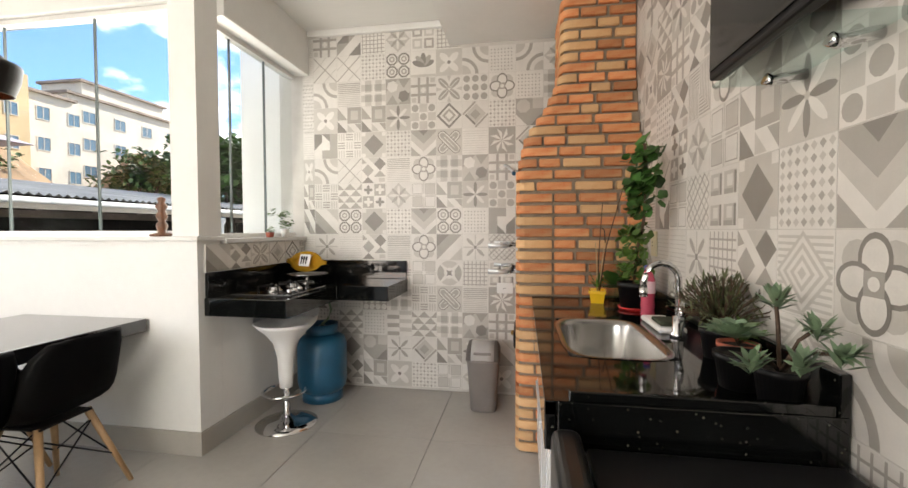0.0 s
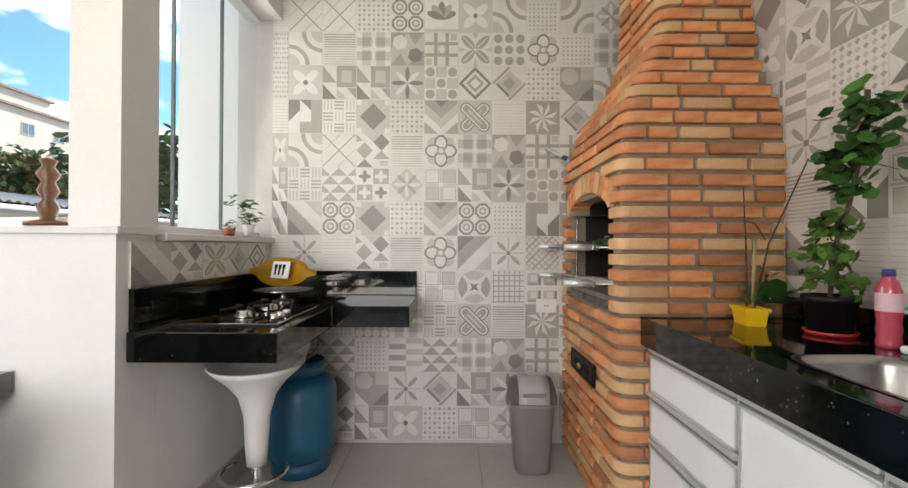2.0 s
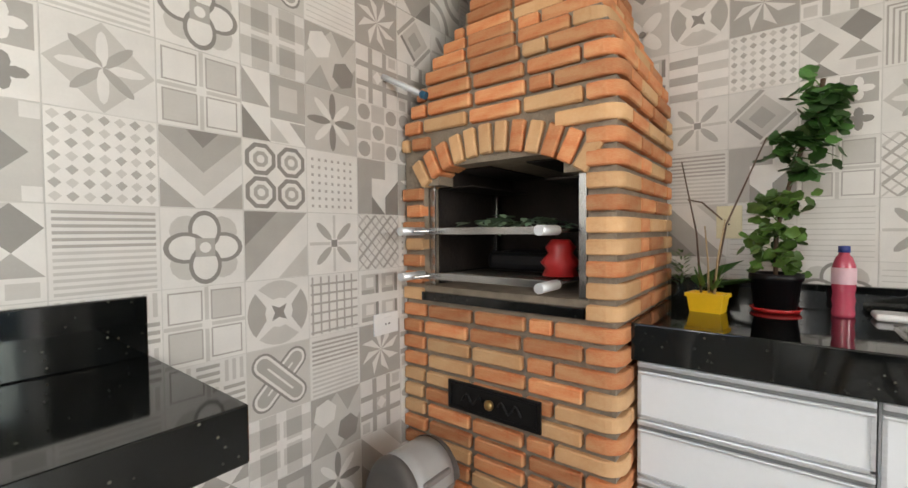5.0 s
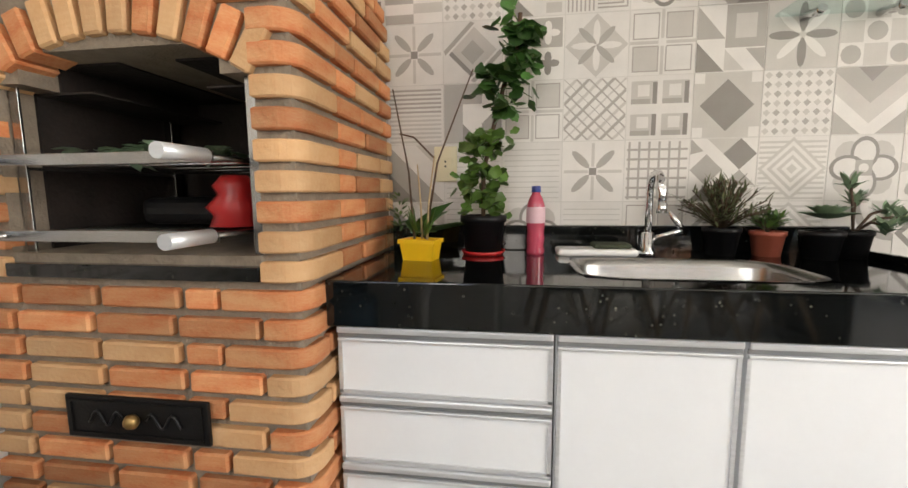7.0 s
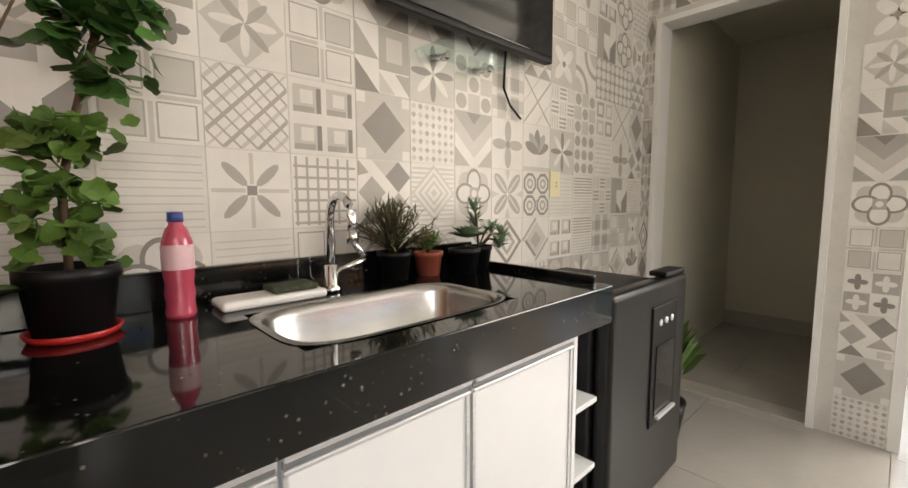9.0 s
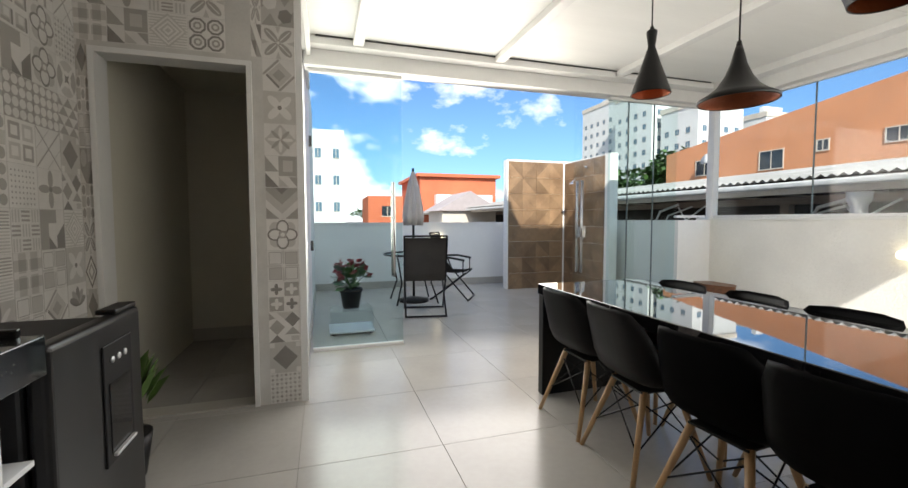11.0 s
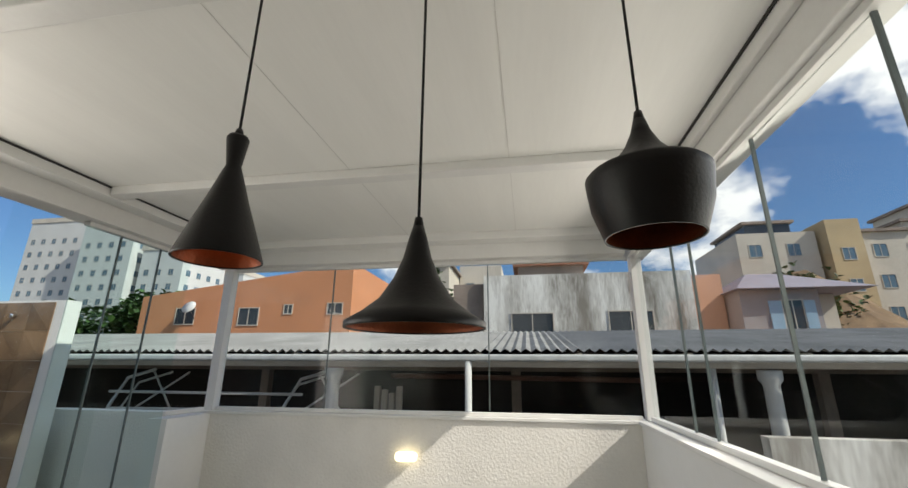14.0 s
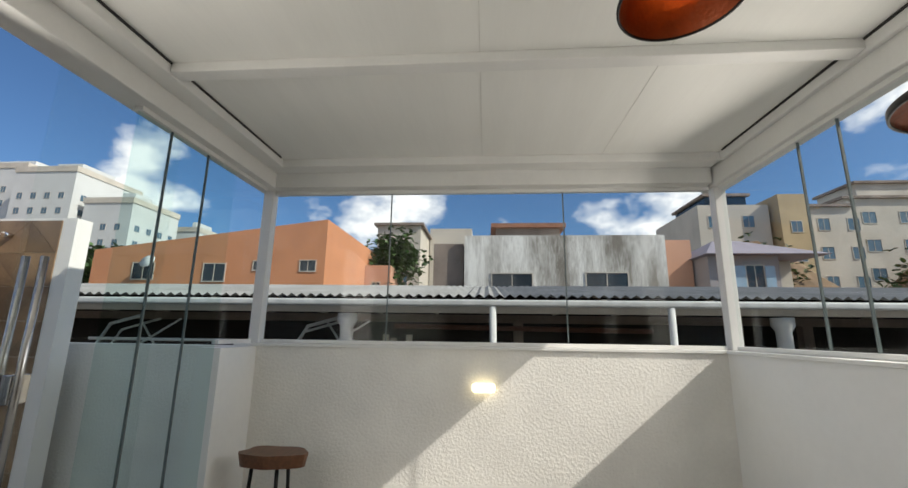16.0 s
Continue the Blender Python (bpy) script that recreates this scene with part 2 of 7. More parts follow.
# ---- mesh helpers ----
def box(bm, x0, y0, z0, x1, y1, z1, mi=0):
    """Adds a box to bm."""
    (x0, x1), (y0, y1), (z0, z1) = sorted((x0, x1)), sorted((y0, y1)), sorted((z0, z1))
    v = [bm.verts.new(p) for p in ((x0, y0, z0), (x1, y0, z0), (x1, y1, z0), (x0, y1, z0), (x0, y0, z1), (x1, y0, z1), (x1, y1, z1), (x0, y1, z1))]
    for q in ((3, 2, 1, 0), (4, 5, 6, 7), (0, 1, 5, 4), (1, 2, 6, 5), (2, 3, 7, 6), (3, 0, 4, 7)):
        bm.faces.new([v[i] for i in q]).material_index = mi
    return v


def rbox(x0, y0, z0, x1, y1, z1, r=0.006, seg=2):
    """A box of its own with rounded edges."""
    bm = bmesh.new()
    box(bm, x0, y0, z0, x1, y1, z1)
    bmesh.ops.bevel(bm, geom=bm.edges[:], offset=r, segments=seg, affect="EDGES", profile=0.5)
    return bm


def boxes(*rows):
    bm = bmesh.new()
    for r in rows:
        box(bm, *r)
    return bm


def lathe(profile, seg=28, cx=0.0, cy=0.0, bm=None, a0=0.0, a1=2 * math.pi):
    """Turns a profile of (radius, height) about the upright axis."""
    bm = bm or bmesh.new()
    rings = []
    for r, z in profile:
        if r < 1e-5:
            rings.append([bm.verts.new((cx, cy, z))])
        else:
            rings.append([bm.verts.new((cx + r * math.cos(2 * math.pi * k / seg), cy + r * math.sin(2 * math.pi * k / seg), z)) for k in range(seg)])
    for a, b in zip(rings, rings[1:]):
        for k in range(seg):
            q = [a[k % len(a)], a[(k + 1) % len(a)], b[(k + 1) % len(b)], b[k % len(b)]]
            q = list(dict.fromkeys(q))
            if len(q) > 2:
                bm.faces.new(q).smooth = True
    return bm


def tube(points, r, seg=8, bm=None, taper=1.0):
    """A round rod through the points."""
    bm = bm or bmesh.new()
    pts = [Vector(p) for p in points]
    rings = []
    for i, p in enumerate(pts):
        d = (pts[min(i + 1, len(pts) - 1)] - pts[max(i - 1, 0)]).normalized()
        u = d.cross(Vector((0, 0, 1)) if abs(d.z) < 0.9 else Vector((1, 0, 0))).normalized()
        w = d.cross(u)
        rr = r * (1 + (taper - 1) * i / max(1, len(pts) - 1))
        rings.append([bm.verts.new(p + rr * (math.cos(2 * math.pi * k / seg) * u + math.sin(2 * math.pi * k / seg) * w)) for k in range(seg)])
    for a, b in zip(rings, rings[1:]):
        for k in range(seg):
            bm.faces.new((a[k], a[(k + 1) % seg], b[(k + 1) % seg], b[k])).smooth = True
    bm.faces.new(rings[0][::-1])
    bm.faces.new(rings[-1])
    return bm


def mesh_of(bm, material, name="mesh"):
    bmesh.ops.recalc_face_normals(bm, faces=bm.faces[:])
    me = bpy.data.meshes.new(name)
    bm.to_mesh(me)
    bm.free()
    for m in (material if isinstance(material, (list, tuple)) else [material]):
        me.materials.append(m)
    return me


def part(name, bm, material, parent, label=""):
    ob = new(name, mesh_of(bm, material, name))
    ob.parent = parent
    return tagged(ob, label)


def thing(name, label, category, group="", at=None):
    """The empty base of a thing."""
    ob = new(name)
    ob.empty_display_size = 0.1
    if at is not None:
        ob.matrix_world = at
    return tagged(ob, label, category, group)


def solid(name, bm, material, label, category, group="", kind=""):
    return tagged(new(name, mesh_of(bm, material, name)), label, category, group, kind)


def setting(name, bm, material, label, category="wall"):
    return solid(name, bm, material, label, category, "", "structure")


# ---- plan ----
BACK, RIGHT, LEFT, FRONT = 3.255, 0.665, -5.06, -1.62
PIER, NOOK, DOORWALL, END = 2.11, -1.72, -0.547, -0.49
FAR, CEIL, SLAB, HALF = -5.10, 2.73, 2.64, 1.19

# ---- structure ----
setting("floor", boxes((LEFT - 0.2, FAR - 0.2, -0.25, RIGHT + 0.2, BACK + 0.2, -0.006)), GROUT, "grey grout bed under the floor tiles", "floor")
wall_north = setting("wall_north", boxes((-1.92, BACK + 0.0015, 0, RIGHT + 0.2, BACK + 0.2, CEIL + 0.1)), TGROUT, "back wall clad in grey patterned tiles", "wall")
# Low strip is the neighbour's wall; both tall blocks are unseen, added to cast shade.
setting("wall_neighbour_sunblock", boxes((-2.28, BACK + 0.2, -1, -0.75, BACK + 3.0, 7.6), (-0.749, BACK + 0.2, -1, 4.5, BACK + 3.0, 8.6), (-2.28, BACK + 0.02, 0, -1.925, BACK + 0.2, 2.95)), WHITE, "white rendered neighbouring wall, with added unseen blocks that shade the terrace", "wall")
wall_east = setting("wall_east", boxes((RIGHT + 0.0015, DOORWALL - 2.1, 0, RIGHT + 0.2, BACK, CEIL + 0.1)), TGROUT, "side wall clad in beige and grey patterned tiles", "wall")
D0, D1, DTOP = -0.20, 0.575, 2.14
wall_door = setting("wall_south", boxes((END + 0.008, DOORWALL - 0.14, 0, D0 - 0.03, DOORWALL - 0.0015, SLAB), (D1 + 0.03, DOORWALL - 0.14, 0, RIGHT, DOORWALL - 0.0015, SLAB),
                                        (D0 - 0.03, DOORWALL - 0.14, DTOP + 0.03, D1 + 0.03, DOORWALL - 0.0015, SLAB)), TGROUT, "tiled wall with a doorway to a corridor", "wall")
setting("wall_block", boxes((END, FAR, 0, END + 0.18, DOORWALL - 0.144, SLAB + 0.3), (END + 0.18, FAR, 0, RIGHT + 0.2, -2.46, SLAB + 0.3)), WHITE, "white rendered outer wall of the stair block", "wall")
setting("wall_corridor", boxes((END + 0.184, -2.456, 0, RIGHT + 0.004, -2.36, SLAB), (END + 0.184, -2.356, 0, END + 0.24, DOORWALL - 0.145, SLAB), (RIGHT - 0.05, -2.356, 0, RIGHT + 0.004, DOORWALL - 0.145, SLAB)),
        CORRIDOR, "plain grey-beige corridor wall", "wall")
setting("baseboard_corridor", boxes((END + 0.244, -2.357, 0, RIGHT - 0.054, -2.342, 0.12)), BASE, "beige porcelain baseboard of the corridor", "baseboard")
frame_d = setting("door_frame", boxes((D0 - 0.03, DOORWALL - 0.145, 0.0, D0, DOORWALL + 0.012, DTOP + 0.03), (D1, DOORWALL - 0.145, 0.0, D1 + 0.03, DOORWALL + 0.012, DTOP + 0.03),
                                      (D0, DOORWALL - 0.145, DTOP, D1, DOORWALL + 0.012, DTOP + 0.03)), ALU, "narrow white frame round the open doorway", "door frame")
setting("threshold", boxes((D0, DOORWALL - 0.14, -0.005, D1, DOORWALL + 0.002, 0.012)), BASE, "pale stone threshold of the doorway", "threshold")
setting("trim_corner", boxes((END - 0.035, DOORWALL - 0.02, 0, END + 0.006, DOORWALL + 0.006, SLAB)), ALU, "white corner trim of the tiled wall", "trim")
# half walls round the glazed room
setting("wall_west", boxes((LEFT - 0.16, FAR, 0, LEFT, PIER + 0.2, HALF)), STUCCO, "white stuccoed parapet wall in sun", "wall")
setting("wall_pier", boxes((LEFT + 0.001, FRONT - 0.12, 0, -4.58, FRONT + 0.05, HALF)), WHITE, "short white return of the parapet wall", "wall")
setting("wall_table", boxes((LEFT + 0.001, PIER, 0, NOOK, PIER + 0.18, HALF)), WHITE, "white painted half wall behind the table", "wall")
setting("wall_nook", boxes((NOOK - 0.18, PIER + 0.181, 0, NOOK, BACK + 0.006, 1.17)), WHITE, "white painted half wall under the kitchen window", "wall")
setting("wall_far", boxes((LEFT, FAR - 0.16, 0, END + 0.1, FAR, 1.13)), WHITE, "white painted parapet of the open terrace", "wall")
setting("coping_far", boxes((LEFT, FAR - 0.18, 1.13, END + 0.1, FAR + 0.02, 1.155)), WHITE, "white coping of the terrace parapet", "coping")
setting("window_sill_west", rbox(LEFT - 0.18, FRONT - 0.14, HALF, LEFT + 0.02, PIER + 0.2, HALF + 0.025, 0.004), ALU, "white sill on the parapet", "sill")
setting("window_sill_north", rbox(LEFT + 0.022, PIER - 0.02, HALF, NOOK + 0.02, PIER + 0.2, HALF + 0.025, 0.004), ALU, "white sill on the half wall", "sill")
setting("window_sill_nook", rbox(NOOK - 0.2, PIER + 0.202, 1.172, NOOK + 0.025, BACK - 0.002, 1.2, 0.004), ALU, "white stone sill of the kitchen window", "sill")
setting("pillar", boxes((NOOK - 0.15, PIER - 0.002, HALF + 0.026, NOOK + 0.015, PIER + 0.17, CEIL)), WHITE, "slim white pillar between the windows", "pillar")
for nm, b in (("baseboard_table", (LEFT + 0.013, PIER - 0.012, 0, NOOK + 0.012, PIER - 0.0005, 0.13)), ("baseboard_nook", (NOOK + 0.0005, PIER, 0, NOOK + 0.012, BACK, 0.13)),
              ("baseboard_west", (LEFT + 0.0005, FRONT + 0.062, 0, LEFT + 0.012, PIER - 0.013, 0.13)), ("baseboard_far", (LEFT, FAR + 0.0005, 0, END, FAR + 0.012, 0.12)),
              ("baseboard_block", (END - 0.012, FAR + 0.014, 0, END - 0.0005, DOORWALL - 0.15, 0.12))):
    setting(nm, boxes(b), BASE, "grey-beige porcelain baseboard", "baseboard")
# roof
setting("ceiling", boxes((LEFT - 0.25, FRONT - 0.15, CEIL, -0.52, PIER + 0.2, CEIL + 0.14)), ROOFPANEL, "white insulated roof panels over the dining area", "ceiling")
setting("ceiling_nook", boxes((NOOK - 0.16, PIER + 0.2, 2.82, -0.52, BACK, 2.9)), ROOFPANEL, "white roof panel over the kitchen nook", "ceiling")
setting("ceiling_slab", boxes((-0.52, DOORWALL - 2.1, SLAB, RIGHT, BACK, CEIL + 0.1)), WHITE, "white plastered concrete slab over the kitchen", "ceiling")
setting("ceiling_corridor", boxes((END + 0.24, -2.36, 2.45, RIGHT - 0.05, DOORWALL - 0.146, 2.5)), CORRIDOR, "plain corridor ceiling", "ceiling")
for nm, b in (("beam_front", (LEFT - 0.2, FRONT - 0.09, 2.53, -0.5, FRONT + 0.09, CEIL)), ("beam_front_ledge", (LEFT + 0.2, FRONT + 0.09, 2.66, -0.5, -1.40, CEIL)),
              ("beam_north", (LEFT - 0.2, PIER + 0.04, 2.52, NOOK - 0.151, PIER + 0.2, CEIL)), ("beam_north_ledge", (LEFT + 0.2, PIER + 0.005, 2.66, NOOK, PIER + 0.04, CEIL)),
              ("beam_west", (LEFT - 0.14, FRONT + 0.09, 2.53, LEFT + 0.05, PIER + 0.01, CEIL)), ("beam_west_ledge", (LEFT + 0.05, FRONT + 0.09, 2.66, LEFT + 0.2, PIER + 0.01, CEIL)),
              ("beam_nook", (NOOK - 0.16, PIER + 0.17, 2.48, NOOK + 0.06, BACK, 2.82)), ("cornice_nook", (NOOK + 0.06, BACK - 0.035, 2.77, -0.522, BACK, 2.82)),
              ("beam_slab", (-0.56, FRONT + 0.09, 2.6, -0.522, 2.4, CEIL))):
    setting(nm, rbox(*b, 0.006), ALU, "white aluminium roof beam", "beam")
for x in (-3.6, -2.25, -0.95):
    setting("beam_cross", rbox(x - 0.045, -1.398, 2.672, x + 0.045, PIER + 0.003, CEIL, 0.005), ALU, "white aluminium cross beam under the roof", "beam")
for y in (0.27, 1.22):
    setting("panel_joint", boxes((LEFT + 0.2, y - 0.0012, CEIL - 0.002, -0.6, y + 0.0012, CEIL - 0.0005)), JOINT, "thin joint between two roof panels", "joint")
for y0, y1 in ((-1.399, -1.391), (PIER - 0.004, PIER + 0.004)):
    setting("panel_seal", boxes((LEFT + 0.25, y0, CEIL - 0.012, -0.6, y1, CEIL - 0.0005)), BLACKTRIM, "dark gap along the roof panels", "seal")


def window(name, label, axis, c, a0, a1, z0, z1, cuts, fr=0.035, material=None, posts=True):
    """A run of clear panes in one plane, with rails and thin upright joints. axis 'x': the plane x = c."""
    w = tagged(new(name), label, "window", "", "structure")

    def bx(u0, u1, za, zb, t):
        return (c - t, u0, za, c + t, u1, zb) if axis == "x" else (u0, c - t, za, u1, c + t, zb)
    part("bottom_rail", rbox(*bx(a0, a1, z0, z0 + 0.03, 0.025), 0.003), ALU, w)
    part("top_rail", rbox(*bx(a0, a1, z1 - 0.03, z1, 0.025), 0.003), ALU, w)
    us = [a0, *cuts, a1]
    for u0, u1 in zip(us, us[1:]):
        p = part("pane", boxes(bx(u0 + 0.002, u1 - 0.002, z0 + 0.03, z1 - 0.03, 0.004)), material or CLEAR, w)
        p.visible_shadow = False
    for u in cuts:
        part("glass_joint", boxes(bx(u - 0.0045, u + 0.0045, z0 + 0.03, z1 - 0.03, 0.007)), GREYTRIM, w)
    return w


HW = HALF + 0.026
DOORX = -3.64
window("window_west", "frameless sliding glass panes on the parapet", "x", LEFT - 0.07, FRONT + 0.06, PIER + 0.03, HW, 2.53, (-0.52, 0.95))
window("window_north", "frameless sliding glass panes above the table", "y", PIER + 0.1, LEFT + 0.0, NOOK - 0.152, HW, 2.52, (-4.2, -3.9, -3.1, -2.45))
window("window_nook", "glass panes above the cooktop", "x", NOOK - 0.08, PIER + 0.2, BACK - 0.03, 1.2, 2.48, (2.5, 2.86))
window("window_front", "frameless glass pane above the short return wall", "y", FRONT, LEFT + 0.05, -4.582, HW, 2.53, ())
window("window_front_tall", "tall greenish glass panes beside the terrace door", "y", FRONT, -4.578, DOORX, 0.0, 2.53, (-4.25, -3.9), material=GREENGLASS)
window("window_fixed", "fixed greenish glass pane beside the terrace door", "y", FRONT - 0.02, -1.36, END - 0.04, 0.0, 2.53, (), material=GREENGLASS)
for x, y in ((LEFT - 0.07, FRONT), (LEFT - 0.07, PIER + 0.1)):
    setting("window_post", rbox(x - 0.045, y - 0.045, HW - 0.001, x + 0.045, y + 0.045, 2.531, 0.006), ALU, "white aluminium corner post", "post")
# terrace glass door, slid open
handle = tagged(new("door_2"), "long dark steel pull handle on the glass beside the terrace door", "door handle", "", "structure")
for yy in (-0.065, 0.025):
    part("pull_handle", tube([(-1.27, FRONT + yy, 0.66), (-1.27, FRONT + yy, 1.55)], 0.014, 12), STEEL, handle)
for z in (0.78, 1.43):
    part("fixing", tube([(-1.27, FRONT - 0.065, z), (-1.27, FRONT + 0.025, z)], 0.008, 8), STEEL, handle)
HX = -3.32
gd = tagged(new("door_1"), "sliding clear glass terrace door with long steel pull handles", "door", "", "structure")
for x0, x1 in ((-4.05, -3.25),):
    p = part("pane", boxes((x0, FRONT - 0.055, 0.01, x1, FRONT - 0.047, 2.52)), CLEAR, gd)
    p.visible_shadow = False
for yy in (-0.095, -0.005):
    part("pull_handle", tube([(HX, FRONT + yy, 0.62), (HX, FRONT + yy, 1.62)], 0.015, 12), STEEL, gd, "long tubular steel pull handle")
part("lock", rbox(HX - 0.07, FRONT - 0.075, 1.0, HX + 0.01, FRONT - 0.028, 1.12, 0.004), STEEL, gd, "small steel lock case")
for z in (0.92, 1.85):
    setting("hinge", rbox(END - 0.06, FRONT - 0.045, z, END - 0.036, FRONT + 0.005, z + 0.09, 0.003), BLACKTRIM, "small black glass hinge", "hinge")

# ---- kitchen ----
def counter_edge(x0, y0, x1, y1, top, deep):
    return rbox(x0, y0, top - deep, x1, y1, top, 0.004)


# granite worktop of the sink, with a hole for the bowl
C0, CY0, CY1, CTOP = 0.085, 0.972, 2.418, 0.885
SX0, SX1, SY0, SY1 = 0.17, 0.47, 1.30, 1.83
worktop = thing("worktop", "black speckled granite worktop with sink cut-out", "worktop")
bm = boxes((C0, CY0, CTOP - 0.03, SX0, CY1, CTOP), (SX1, CY0, CTOP - 0.03, RIGHT - 0.006, CY1, CTOP), (SX0, CY0, CTOP - 0.03, SX1, SY0, CTOP), (SX0, SY1, CTOP - 0.03, SX1, CY1, CTOP))
part("slab", bm, GRANITE, worktop)
part("apron", rbox(C0 - 0.001, CY0, CTOP - 0.108, C0 + 0.025, CY1, CTOP - 0.001, 0.003), GRANITE, worktop)
part("end_apron", rbox(C0 + 0.026, CY0 - 0.001, CTOP - 0.108, RIGHT - 0.006, CY0 + 0.02, CTOP - 0.001, 0.003), GRANITE, worktop)
part("backsplash", rbox(RIGHT - 0.026, CY0, CTOP, RIGHT - 0.005, CY1, CTOP + 0.085, 0.003), GRANITE, worktop)
part("end_rim", rbox(C0 + 0.05, CY0, CTOP, RIGHT - 0.03, CY0 + 0.018, CTOP + 0.022, 0.003), GRANITE, worktop)

sink = thing("sink", "rounded brushed stainless steel sink bowl", "sink")
bm = bmesh.new()
rings = []
for inset, z in ((-0.012, CTOP + 0.002), (0.004, CTOP + 0.001), (0.012, CTOP - 0.02), (0.022, CTOP - 0.13), (0.06, CTOP - 0.155), (0.13, CTOP - 0.16)):
    ring = []
    hx, hy, cx, cy = (SX1 - SX0) / 2 - inset, (SY1 - SY0) / 2 - inset, (SX0 + SX1) / 2, (SY0 + SY1) / 2
    for k in range(48):
        a = 2 * math.pi * (k + 0.5) / 48
        c, s_ = math.cos(a), math.sin(a)
        ring.append(bm.verts.new((cx + hx * math.copysign(abs(c) ** 0.45, c), cy + hy * math.copysign(abs(s_) ** 0.45, s_), z)))
    rings.append(ring)
for a, b in zip(rings, rings[1:]):
    for k in range(48):
        bm.faces.new((a[k], a[(k + 1) % 48], b[(k + 1) % 48], b[k])).smooth = True
bm.faces.new(rings[-1])
part("bowl", bm, STEEL, sink)
part("drain", lathe([(0.0, CTOP - 0.158), (0.04, CTOP - 0.157), (0.045, CTOP - 0.159)], 20, (SX0 + SX1) / 2, (SY0 + SY1) / 2), CHROME, sink, "round chrome drain")

tap = thing("tap", "chrome gooseneck tap behind the sink", "tap")
fx, fy = 0.555, 1.585
pts = [(fx, fy, CTOP)] + [(fx, fy, CTOP + 0.19)] + [(fx - 0.055 + 0.055 * math.cos(a), fy, CTOP + 0.19 + 0.06 * math.sin(a)) for a in np.linspace(0.2, math.pi * 1.0, 10)] + [(fx - 0.112, fy, CTOP + 0.15)]
part("spout", tube(pts, 0.011, 12), CHROME, tap)
part("base", lathe([(0.0, CTOP), (0.026, CTOP), (0.026, CTOP + 0.012), (0.018, CTOP + 0.02), (0.018, CTOP + 0.07), (0.0, CTOP + 0.075)], 20, fx, fy), CHROME, tap)
part("lever", tube([(fx, fy - 0.01, CTOP + 0.05), (fx - 0.02, fy - 0.09, CTOP + 0.08)], 0.007, 10), CHROME, tap)
part("lever_handle", tube([(fx - 0.02, fy - 0.09, CTOP + 0.085), (fx - 0.01, fy - 0.055, CTOP + 0.135)], 0.009, 10), CHROME, tap)
part("nozzle", tube([(fx - 0.112, fy, CTOP + 0.165), (fx - 0.112, fy, CTOP + 0.135)], 0.014, 12), CHROME, tap)


def cabinet(name, label, y0, y1, fronts):
    """A white base cabinet with framed fronts; fronts: heights of drawers or doors and whether it slides."""
    t = thing(name, label, "cabinet", "kitchen base cabinets")
    X = C0 + 0.035
    part("body", boxes((X + 0.02, y0, 0.1, RIGHT - 0.01, y0 + 0.016, CTOP - 0.109), (X + 0.02, y1 - 0.016, 0.1, RIGHT - 0.01, y1, CTOP - 0.109), (X + 0.02, y0, 0.1, RIGHT - 0.01, y1, 0.116),
                       (RIGHT - 0.02, y0, 0.1, RIGHT - 0.01, y1, CTOP - 0.109), (X + 0.06, y0, 0.0, RIGHT - 0.03, y1, 0.099)), CABWHITE, t)
    for z0, z1, drawer in fronts:
        f = part("drawer_front" if drawer else "door", rbox(X, y0 + 0.004, z0, X + 0.017, y1 - 0.004, z1, 0.002), CABWHITE, t)
        for b in ((X - 0.004, y0 + 0.003, z0, X - 0.0005, y0 + 0.012, z1 - 0.037), (X - 0.004, y1 - 0.012, z0, X - 0.0005, y1 - 0.003, z1 - 0.037), (X - 0.004, y0 + 0.003, z0 - 0.003, X - 0.0005, y1 - 0.003, z0 + 0.007)):
            part("edge_profile", boxes(b), ALUM, f)
        part("grip_rail", rbox(X - 0.013, y0 + 0.003, z1 - 0.014, X - 0.0008, y1 - 0.003, z1 + 0.002, 0.004), ALUM, f, "brushed aluminium grip rail")
        part("groove", rbox(X - 0.004, y0 + 0.003, z1 - 0.026, X - 0.0008, y1 - 0.003, z1 - 0.0145, 0.001), GROOVESHADE, f, "finger groove, dark grey for its shadow line")
        part("lower_lip", rbox(X - 0.009, y0 + 0.003, z1 - 0.036, X - 0.0008, y1 - 0.003, z1 - 0.0265, 0.003), ALUM, f)
    return t


ZT = CTOP - 0.118
cabinet("base_cabinet", "white drawer cabinet with aluminium grip rails", 1.90, 2.41, [(ZT - 0.165, ZT, 1), (ZT - 0.34, ZT - 0.172, 1), (ZT - 0.66, ZT - 0.347, 1)])
cabinet("base_cabinet", "white base cabinet with aluminium-edged door", 1.512, 1.897, [(0.105, ZT, 0)])
cabinet("base_cabinet", "white base cabinet with aluminium-edged door", 1.122, 1.509, [(0.105, ZT, 0)])
open_shelf = thing("open_shelf", "narrow white open end shelf beside the fridge", "shelf")
for z in (0.1, 0.33, 0.535, CTOP - 0.126):
    part("shelf_board", rbox(C0 + 0.03, 0.985, z, RIGHT - 0.02, 1.10, z + 0.016, 0.002), CABWHITE, open_shelf)
part("side_panel", rbox(C0 + 0.03, 1.101, 0.0, RIGHT - 0.02, 1.119, CTOP - 0.11, 0.002), CABWHITE, open_shelf)
